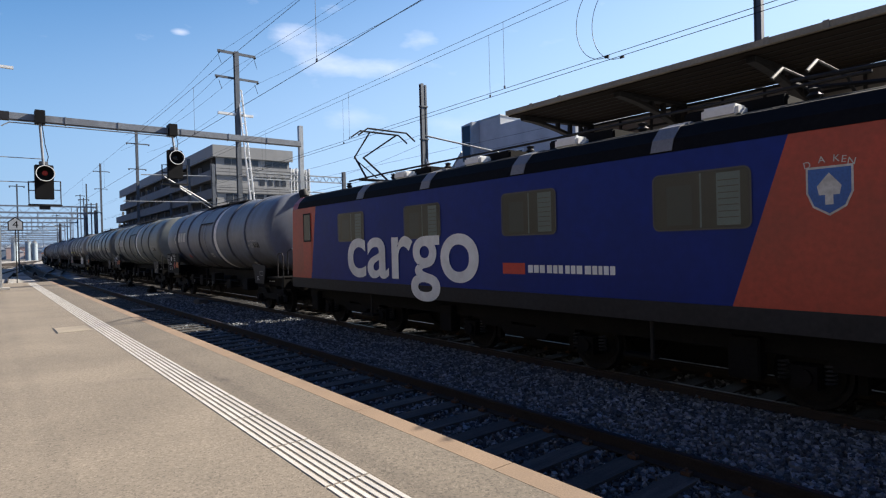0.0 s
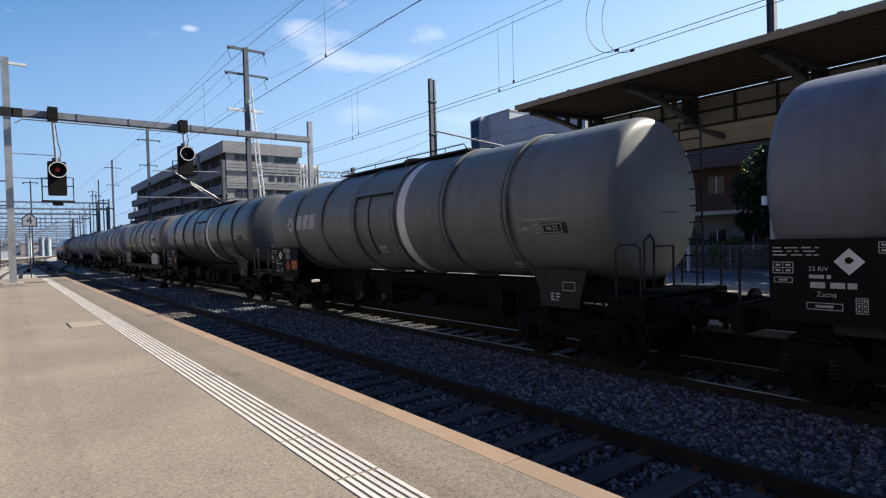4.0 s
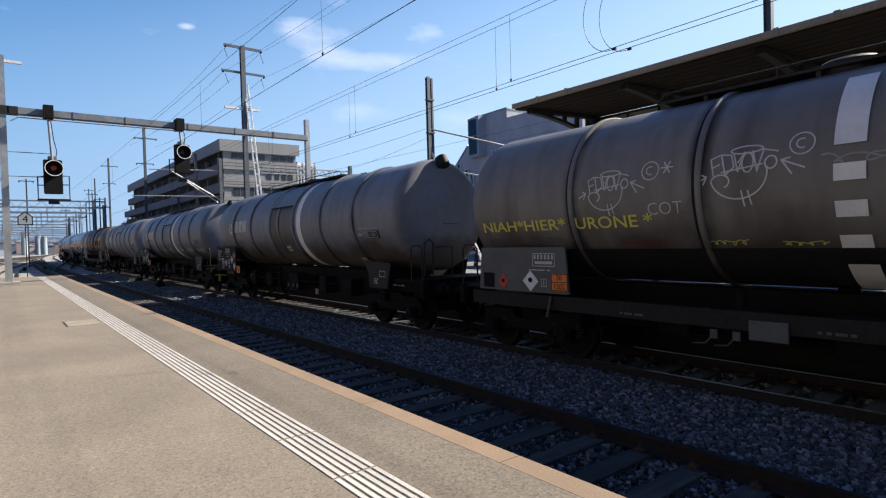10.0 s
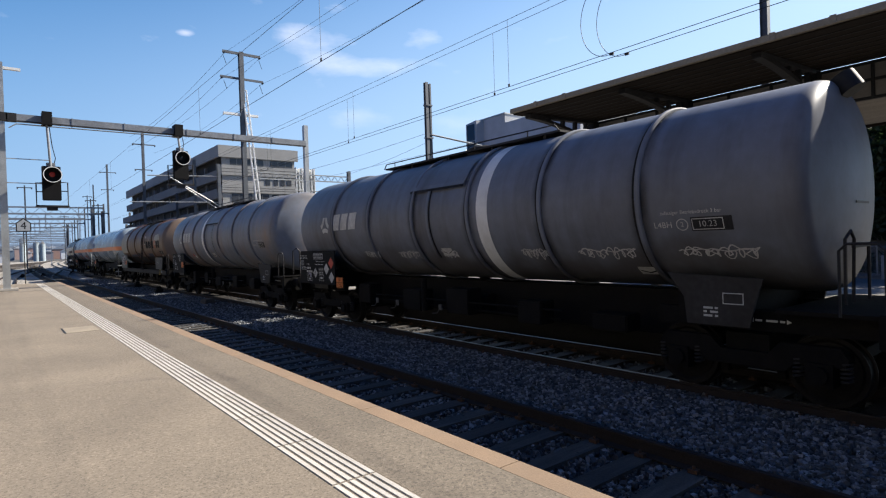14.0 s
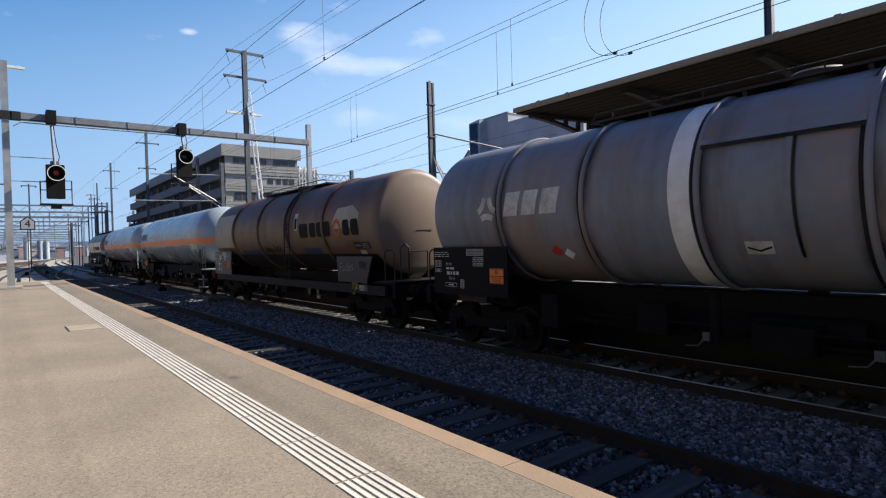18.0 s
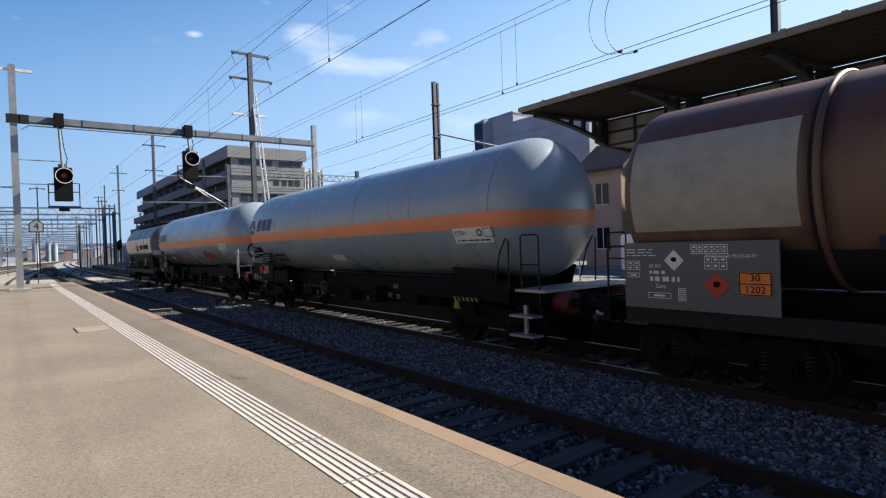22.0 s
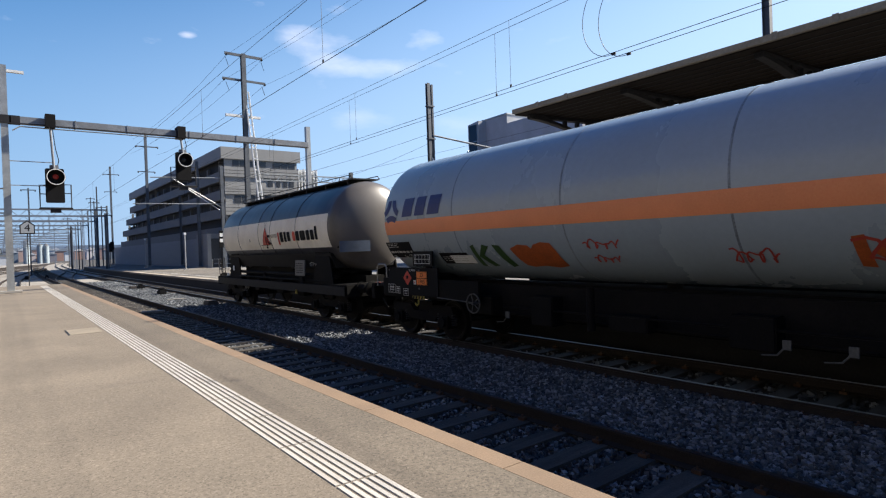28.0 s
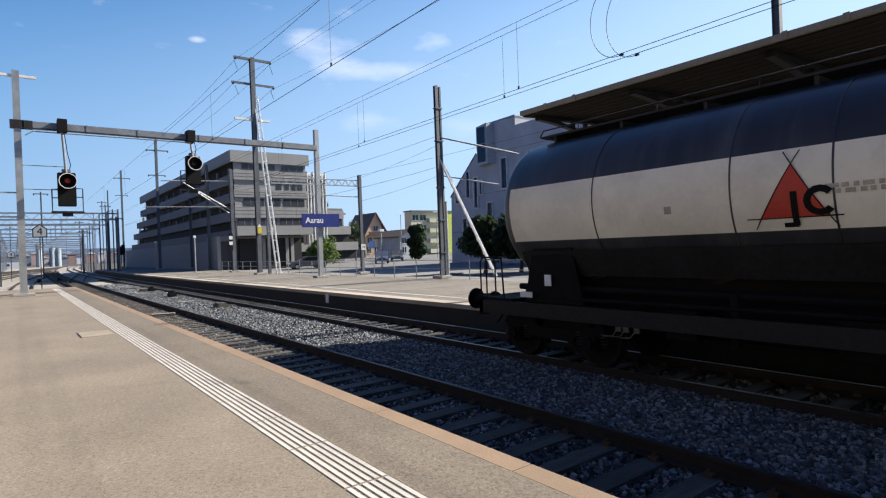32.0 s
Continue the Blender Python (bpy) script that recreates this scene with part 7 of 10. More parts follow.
w, T, c, L = common_tank(3, 51.7, 65.11, TANKDARK, "charcoal tank wagon with a white band and a sprayed tag", 57.05, [63.34, 61.36, 59.38, 57.31, 55.41, 53.46], seed=13, yellow_step=True, diamonds=0)
graffiti(w, T, c, 54.6, 1.95, 1.05, 0.55, "white", 31, 15, 0.014)
graffiti(w, T, c, 54.5, 1.80, 0.7, 0.3, "white", 33, 9, 0.011)
graffiti(w, T, c, 54.45, 2.28, 0.14, 0.1, "white", 34, 6, 0.011)
graffiti(w, T, c, 61.6, 1.75, 0.5, 0.4, "white", 32, 8, 0.02)
TRAIN.append(w)

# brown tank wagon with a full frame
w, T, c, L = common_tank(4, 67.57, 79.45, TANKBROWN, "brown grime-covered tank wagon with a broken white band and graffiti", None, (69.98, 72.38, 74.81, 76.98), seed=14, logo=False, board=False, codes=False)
for k in range(5):
    arc_panel(w, T, 72.92 - c, 73.23 - c, (1.47, 1.96, 2.33, 2.73, 3.13)[k], (1.79, 2.13, 2.51, 2.92, 3.95)[k], WHITE, "band_piece", "white piece of a broken band", off=0.032)
part("solebar", B(-1.32, -1.22, 67.3 - c, 79.6 - c, 0.90, 1.15), SOLEBAR, w, "grey frame beam along the side")
part("solebar", B(1.22, 1.32, 67.3 - c, 79.6 - c, 0.90, 1.15), SOLEBAR, w)
arc_panel(w, T, 68.72 - c, 69.72 - c, 2.36, 3.04, GRAF["white"], "nameplate", "white nameplate with a diamond outline, worn away at one end")
arc_panel(w, T, 68.40 - c, 68.72 - c, 2.40, 2.98, mat("worn_nameplate", (0.22, 0.20, 0.18), 0.6, var=0.5, scale=3, fine=9), "nameplate_worn", "worn end of the nameplate")
dm = [((-0.78, 0), (-0.72, 0), (0, 0.30), (0, 0.34)), ((0.78, 0), (0, 0.34), (0, 0.30), (0.72, 0)), ((-0.78, 0), (0, -0.34), (0, -0.30), (-0.72, 0)), ((0.78, 0), (0.72, 0), (0, -0.30), (0, -0.34))]
part("name_diamond", T.wrap(poly(*dm), 68.85 - c, 2.68, 0.012), BLACK, w, smooth=False)
for k in range(10):
    o = rect(0.095, 0.15, -0.4 + 0.135 * k, 0.06) if k < 6 else rect(0.07, 0.085, -0.15 + 0.1 * (k - 6), -0.12)
    part("name_block", T.wrap(poly(o), 68.85 - c, 2.68, 0.012), BLACK, w, smooth=False)
part("dark_label", T.wrap(poly(rect(1.0, 0.26)), 68.6 - c, 2.12, 0.008), DARKSTEEL, w, smooth=False)
part("tank_code", T.wrap(text_bm("L1.5BN", 0.15), 68.85 - c, 2.12, 0.014), LOGOWHITE, w, smooth=False)
part("date", T.wrap(text_bm("04.22 L", 0.15), 68.35 - c, 2.12, 0.014), LOGOWHITE, w, smooth=False)
part("saddle_apron", prism(bmesh.new(), ((67.4 - c, 1.75), (69.9 - c, 1.75), (69.7 - c, 1.15), (67.7 - c, 1.15)), "x", -1.36, -1.33), SADDLE, w, smooth=False)
S4 = Flat(-1.36)
for k, g in enumerate((69.72, 69.37, 69.02, 68.67, 68.30)):
    part("graffiti", S4.wrap(poly([(0.24 * math.copysign(abs(math.cos(q)) ** 0.6, math.cos(q)), (0.31 + 0.03 * ((k * 7) % 3)) * math.copysign(abs(math.sin(q)) ** 0.75, math.sin(q))) for q in [6.283 * j / 20 for j in range(20)]]), g - c, 1.52 + 0.03 * (k % 2), 0.008 + 0.0015 * k), GRAF["white"], w, "silver bubble letters sprayed on the apron", False)
    part("graffiti_line", S4.wrap(poly(*[rect(0.014, 0.34 - 0.05 * q, -0.13 + 0.10 * q, 0.03 - 0.04 * ((k + q) % 2)) for q in range(3)], rect(0.10, 0.016, 0.03, 0.04 * (k % 3) - 0.06)), g - c, 1.50, 0.018), GRAF["pale"], w, smooth=False)
graffiti(w, S4, c, 68.1, 1.75, 0.3, 0.2, "yellow", 71, 5)
part("graffiti_shadow", T.wrap(text_bm("ORE!", 0.52), 71.40 - c, 2.16, 0.009), GRAF["red"], w, smooth=False)
part("graffiti_shadow", T.wrap(poly(rect(1.1, 0.10)), 71.40 - c, 1.98, 0.008), GRAF["white"], w, smooth=False)
part("graffiti", T.wrap(text_bm("ORE!", 0.46, "CENTER", 0.012), 71.36 - c, 2.14, 0.018), GRAF["white"], w, "white letters with a red shadow", False)
for words, g, width in (("NIAH*HIER*", 79.2, 2.06), ("URONE *", 76.95, 1.42)):
    bm = text_bm(words, 0.27, "LEFT", 0.003)
    bm.transform(Matrix.Diagonal((width / max(v.co.x for v in bm.verts), 1, 1, 1)))
    part("graffiti", T.wrap(bm, g - c, 2.38, 0.014), GRAF["yellow"], w, "yellow sprayed writing", False)


def stroke(points, r=0.010):
    """A sprayed line through the points, as outlines."""
    out = []
    for (x0, y0), (x1, y1) in zip(points, points[1:]):
        d = math.hypot(x1 - x0, y1 - y0) or 1e-6
        nx, ny = -(y1 - y0) / d * r, (x1 - x0) / d * r
        ex, ey = (x1 - x0) / d * r * 0.6, (y1 - y0) / d * r * 0.6
        out.append(((x0 - nx - ex, y0 - ny - ey), (x1 - nx + ex, y1 - ny + ey), (x1 + nx + ex, y1 + ny + ey), (x0 + nx - ex, y0 + ny - ey)))
    return out


def oval(x, y, rx, ry, a0=0, a1=360, n=16):
    return [(x + rx * math.cos(radians(a0 + (a1 - a0) * i / n)), y + ry * math.sin(radians(a0 + (a1 - a0) * i / n))) for i in range(n + 1)]


def looped_tag(k):
    """Spiky letters over a looped tail, between two arrows, k metres high."""
    lines = [((0.05, 0.0), (0.0, 0.25), (0.13, 0.3)), ((0.02, 0.13), (0.12, 0.17)), ((0.2, 0.02), (0.14, 0.3), (0.27, 0.28), (0.31, 0.12), (0.2, 0.02)),
             ((0.3, 0.3), (0.36, 0.05), (0.44, 0.3), (0.36, 0.17)), oval(0.48, 0.16, 0.07, 0.13), ((0.54, 0.3), (0.6, 0.03), (0.67, 0.31)), oval(0.76, 0.13, 0.07, 0.08),
             oval(0.46, 0.33, 0.2, 0.05), ((0.15, 0.06), (0.66, 0.12)), ((0.66, 0.31), (0.84, 0.26)),
             oval(0.36, 0.02, 0.36, 0.32, 10, -165, 18), oval(0.13, -0.06, 0.12, 0.09, 180, -60, 10),
             ((0.40, -0.2), (0.43, -0.40)), ((0.48, -0.2), (0.52, -0.38)), ((-0.2, -0.06), (-0.05, 0.02)), ((-0.12, 0.05), (-0.05, 0.02), (-0.1, -0.08)),
             ((1.14, 0.02), (0.88, 0.14)), ((0.98, 0.16), (0.88, 0.14), (1.0, -0.04))]
    return [[(x * k, y * k) for x, y in o] for line in lines for o in stroke(line)]


for g, z, k in ((76.62, 2.84, 0.88), (74.64, 2.90, 0.98)):
    part("graffiti", T.wrap(poly(*looped_tag(k)), g - c, z, 0.014), GRAF["white"], w, "pale sprayed tag with a looped tail", False)
for g, z in ((75.53, 3.10), (73.56, 3.21)):
    part("graffiti", T.wrap(poly(arc(0.125, 0.142, 0, 359, 20), arc(0.05, 0.068, 60, 300, 10)), g - c, z, 0.014), GRAF["white"], w, "sprayed ring round a letter", False)
part("graffiti", T.wrap(poly(*[o for q in (0, 60, 120) for o in stroke([(-0.09 * math.cos(radians(q)), -0.09 * math.sin(radians(q))), (0.09 * math.cos(radians(q)), 0.09 * math.sin(radians(q)))])]), 75.27 - c, 3.12, 0.014), GRAF["white"], w, "sprayed star", False)
bm = text_bm("COT", 0.26, "CENTER", -0.004)
part("graffiti", T.wrap(bm, 75.32 - c, 2.54, 0.014), GRAF["white"], w, "pale sprayed letters", False)
graffiti(w, T, c, 73.0, 2.98, 0.7, 0.16, "pale", 83, 7, 0.010)
graffiti(w, T, c, 74.5, 2.05, 0.5, 0.10, "yellow", 141, 12, 0.006)
graffiti(w, T, c, 73.6, 2.03, 0.5, 0.08, "yellow", 142, 12, 0.006)
for g, wd in ((78.84, 0.6), (77.67, 0.78)):
    part("small_print", T.wrap(poly(*bars(wd, 0.12, 3, int(g * 3), 0.5)), g - c, 2.13, 0.014), PALEFIT, w, smooth=False)["kind"] = "stuff"
arc_panel(w, T, 75.4 - c, 76.1 - c, 1.98, 2.10, mat("faded_red_patch", (0.13, 0.06, 0.05), 0.6, var=0.4, scale=2), "faded_patch", "faded dark red patch")
PANELGREY = mat("grey_data_board", (0.105, 0.112, 0.116), 0.6, var=0.15, scale=2, dirt=(0.07, 0.07, 0.07), dirt_amt=0.5)
SP = Flat(-1.40)
part("data_board", prism(bmesh.new(), ((77.07 - c, 1.2), (79.3 - c, 1.2), (79.22 - c, 2.0), (77.15 - c, 2.0)), "x", -1.40, -1.36), PANELGREY, w, "grey lettered data board", False)
part("board_plate", SP.wrap(poly(rect(0.30, 0.28)), 79.02 - c, 1.38, 0.008), BLACK, w, "black square plate", False)
diamond(w, SP, 78.62 - c, 1.37, 0.14, RED)
diamond(w, SP, 77.93 - c, 1.40, 0.19, WHITE)
hazard_panel(w, SP, 77.27 - c, 1.40, "30", "1202", (0.36, 0.30))
part("load_table", SP.wrap(poly(*frame_outline(0.5, 0.22, 0.012), *[rect(0.04, 0.08, -0.2 + 0.08 * k, 0.05) for k in range(6)], rect(0.4, 0.05, 0, -0.05)), 77.62 - c, 1.78, 0.008), LOGOWHITE, w, smooth=False)
part("load_table", SP.wrap(poly(*[rect(0.2, 0.09, -0.12 + 0.24 * (k % 2), 0.11 - 0.12 * (k // 2)) for k in range(4)]), 78.71 - c, 1.76, 0.008), PALEFIT, w, smooth=False)
part("board_label", SP.wrap(poly(*frame_outline(0.12, 0.13, 0.012), rect(0.02, 0.08)), 77.62 - c, 1.38, 0.008), LOGOWHITE, w, smooth=False)
part("small_print", SP.wrap(poly(*bars(0.5, 0.04, 1, 91, 0.5)), 77.72 - c, 1.60, 0.008), LOGOWHITE, w, smooth=False)
part("hanging_plate", B(-1.37, -1.33, 73.75 - c, 74.21 - c, 0.80, 1.05), PANELGREY, w, "grey plate hanging on the frame beam")
for g in (73.82, 74.14):
    part("plate_bolt", B(-1.375, -1.37, g - c - 0.03, g - c + 0.03, 1.0, 1.03), PALEFIT, w)
for g in (73.25, 75.95):
    part("frame_lettering", Flat(-1.32).wrap(poly(*bars(0.4, 0.05, 1, int(g * 5), 0.7)), g - c, 0.97), PALEFIT, w, smooth=False)
part("hook", tube(bmesh.new(), [(-1.36, 77.5 - c, 1.15), (-1.37, 77.55 - c, 0.95), (-1.37, 77.6 - c, 0.78)], 0.025, 6), PALEFIT, w, "pale lashing hook")
TRAIN.append(w)

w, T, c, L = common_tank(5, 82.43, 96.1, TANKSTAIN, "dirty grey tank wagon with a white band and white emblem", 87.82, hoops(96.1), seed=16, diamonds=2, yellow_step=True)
TRAIN.append(w)
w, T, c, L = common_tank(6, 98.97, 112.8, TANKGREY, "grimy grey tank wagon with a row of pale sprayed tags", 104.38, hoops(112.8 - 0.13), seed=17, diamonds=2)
for k, (g, wd) in enumerate(((99.9, 1.1), (101.7, 1.1), (103.2, 0.7), (105.7, 0.5), (107.2, 0.9), (108.9, 0.7))):
    graffiti(w, T, c, g, 1.98, wd, 0.20, "white", 90 + k, 22, 0.009)
    graffiti(w, T, c, g - 0.04, 1.96, wd * 0.9, 0.24, "white", 190 + k, 13, 0.008)
TRAIN.append(w)
w, T, c, L = common_tank(7, 115.39, 129.15, TANKRUSTY, "grey tank wagon with rust patches and a white band", 123.5, hoops(129.15), seed=18, ladder_end=True, diamonds=0)
diamond(w, T, 125.9 - c, 2.0, 0.13, RED, False)
diamond(w, T, 125.65 - c, 1.95, 0.12, WHITE, False)
TRAIN.append(w)

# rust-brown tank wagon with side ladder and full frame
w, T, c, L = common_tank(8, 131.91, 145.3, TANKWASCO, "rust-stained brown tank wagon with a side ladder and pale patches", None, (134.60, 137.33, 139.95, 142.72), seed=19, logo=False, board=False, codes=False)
for sx in (-1.32, 1.22):
    part("solebar", B(sx, sx + 0.1, 131.4 - c, 145.4 - c, 0.90, 1.14), SOLEBAR, w, "grey frame beam along the side")
arc_panel(w, T, 142.93 - c, 145.2 - c, 2.26, 3.60, CREAMDULL, "faded_panel", "faded cream panel")
hexa = [(-0.75, 0.0), (-0.5, 0.38), (0.35, 0.42), (0.75, 0.18), (0.75, -0.2), (-0.75, -0.2)]
part("emblem_ground", T.wrap(poly(hexa), 133.2 - c, 2.88, 0.006), CREAMDULL, w, "pale emblem ground", False)
for g, wd in ((136.25, 0.62), (135.50, 0.42), (135.00, 0.36), (134.56, 0.44), (133.36, 0.38), (132.90, 0.42)):
    part("brand_block", T.wrap(poly([(a_ + wd / 2, b_) for a_, b_ in rounded(wd, 0.44, 0.10)]), g - c, 2.70, 0.011), BLACK, w, "plain dark block of the operator name", False)
part("brand_ring", T.wrap(poly(arc(0.13, 0.25, 0, 359, 24)), 133.70 - c, 2.71, 0.012), GRAF["orange"], w, smooth=False)
part("dark_label", T.wrap(poly(rect(0.86, 0.20)), 132.52 - c, 2.20, 0.008), DARKSTEEL, w, smooth=False)
part("tank_code", T.wrap(text_bm("L 1.5 BN", 0.10), 132.72 - c, 2.20, 0.014), LOGOWHITE, w, smooth=False)
part("date", T.wrap(text_bm("04.23", 0.10), 132.34 - c, 2.20, 0.014), LOGOWHITE, w, smooth=False)
part("date_frame", T.wrap(poly(*frame_outline(0.28, 0.12, 0.009)), 132.34 - c, 2.20, 0.013), LOGOWHITE, w, smooth=False)
arc_panel(w, T, 135.05 - c, 136.32 - c, 1.96, 2.16, GRAF["blue"], "blue_smear", "smeared blue stripe")
arc_panel(w, T, 139.6 - c, 142.2 - c, 1.98, 2.12, GRAF["blue"], "blue_smear", "smeared blue stripe")
part("saddle_apron", prism(bmesh.new(), ((131.9 - c, 1.90), (133.82 - c, 1.90), (133.76 - c, 1.2), (132.2 - c, 1.2)), "x", -1.38, -1.34), mat("apron_grey", (0.046, 0.049, 0.050), 0.6, var=0.2, scale=2), w, smooth=False)
S8 = Flat(-1.38)
CHALK = mat("faint_chalk", (0.26, 0.27, 0.27), 0.7, var=0.3, scale=6)
part("graffiti", S8.wrap(text_bm("Fades", 0.36, "CENTER", -0.003, 0.25), 133.28 - c, 1.60, 0.01, 4), CHALK, w, "pale chalky tag", False)
graffiti(w, S8, c, 132.35, 1.66, 0.4, 0.28, "black", 102, 9, 0.009)
graffiti(w, T, c, 139.25, 2.14, 0.75, 0.26, "black", 103, 18, 0.012)
graffiti(w, T, c, 138.35, 2.16, 0.7, 0.28, "black", 104, 20, 0.012)
graffiti(w, T, c, 139.1, 2.06, 0.8, 0.18, "black", 105, 10, 0.010)
ladder(w, -1.50, 137.06 - c, 1.1, 2.8, SOLEBAR)
cl = part("curved_ladder", tube(bmesh.new(), [(-1.5, 136.86 - c, 2.81), (-1.5, 137.26 - c, 2.81)], 0.013, 5), SOLEBAR, w, "curved ladder round the barrel")
for d in (-0.2, 0.2):
    part("ladder_rail", tube(bmesh.new(), [(-(1.5 * math.cos(a)), 137.06 - c + d, 2.81 + 1.5 * math.sin(a)) for a in [k * 0.15 for k in range(10)]], 0.018), SOLEBAR, cl)
for k in range(9):
    a = 0.1 + k * 0.15
    part("rung", tube(bmesh.new(), [(-(1.5 * math.cos(a)), 136.86 - c, 2.81 + 1.5 * math.sin(a)), (-(1.5 * math.cos(a)), 137.26 - c, 2.81 + 1.5 * math.sin(a))], 0.013, 5), SOLEBAR, cl)
part("hazard_label", T.wrap(poly(rect(0.24, 0.54)), 136.5 - c, 3.0, 0.01), DIRTYWHITE, w, smooth=False)
part("hazard_mark", T.wrap(poly(rect(0.16, 0.34, 0, -0.06)), 136.5 - c, 3.0, 0.014), BLACK, w, smooth=False)
data_panel(w, 143.15 - c, 145.35 - c, 1.14, 2.10, -1.40, 20, mat("grey_board", (0.125, 0.137, 0.134), 0.6, var=0.1), WHITE, code="Zans")
part("cargo_word", Flat(-1.40).wrap(text_bm("MINERALOELPRODUKTE", 0.06), 143.75 - c, 1.90), WHITE, w, smooth=False)
for g in (132.87,):
    part("lash_point", prism(bmesh.new(), ((g - c - 0.16, 1.02), (g - c + 0.16, 1.02), (g - c + 0.12, 1.24), (g - c - 0.12, 1.24)), "x", -1.36, -1.32), DIRTYYELLOW, w, "yellow and black lashing point", False)
    part("lash_stripes", Flat(-1.36).wrap(poly(*[rect(0.025, 0.2, -0.09 + 0.06 * k, 0, 0.8) for k in range(4)]), g - c, 1.13), BLACK, w, smooth=False)
part("small_board", B(-1.34, -1.32, 132.22 - c, 132.66 - c, 0.98, 1.14), PANELGREY, w)
part("board_print", Flat(-1.34).wrap(poly(*frame_outline(0.26, 0.13, 0.01), rect(0.26, 0.01), rect(0.18, 0.03, 0, 0.03), rect(0.16, 0.03, 0, -0.035)), 132.5 - c, 1.06), LOGOWHITE, w, smooth=False)
part("lash_hook", tube(bmesh.new(), [(-1.34, 132.87 - c, 1.02), (-1.34, 132.87 - c, 0.90), (-1.34, 132.95 - c, 0.87), (-1.34, 132.98 - c, 0.92)], 0.022, 6), DIRTYYELLOW, w)
for g in (135.89, 135.29):
    part("grey_tag", prism(bmesh.new(), ((g - c - 0.08, 0.90), (g - c + 0.08, 0.90), (g - c + 0.08, 0.74), (g - c, 0.69), (g - c - 0.08, 0.74)), "x", -1.30, -1.27), PALEFIT, w, "small grey tag under the frame", False)
part("pale_notice", T.wrap(poly(rect(0.30, 0.13)), 132.6 - c, 2.01, 0.012), DIRTYWHITE, w, smooth=False)
TRAIN.append(w)


# pressurised gas wagons
SEAM = mat("weld_seam_grime", (0.235, 0.28, 0.32), 0.5, var=0.4, scale=3)
SHAPES = {
    "kay": [((-0.5, 0.45), (-0.28, 0.5), (-0.2, -0.5), (-0.44, -0.46)), ((-0.24, 0.0), (0.2, 0.5), (0.5, 0.42), (-0.1, -0.06)), ((-0.18, -0.02), (0.05, 0.1), (0.5, -0.44), (0.2, -0.5))],
    "slant": [((-0.5, 0.5), (0.0, 0.46), (0.5, -0.42), (0.1, -0.5), (-0.2, -0.1))],
    "crown": [((-0.5, 0.30), (-0.3, 0.44), (-0.1, 0.40), (-0.05, 0.28), (0.02, 0.42), (0.18, 0.5), (0.36, 0.46), (0.42, 0.2), (0.5, -0.42), (0.3, -0.5), (0.02, -0.42), (-0.2, -0.48), (-0.34, -0.4), (-0.42, -0.1))],
}


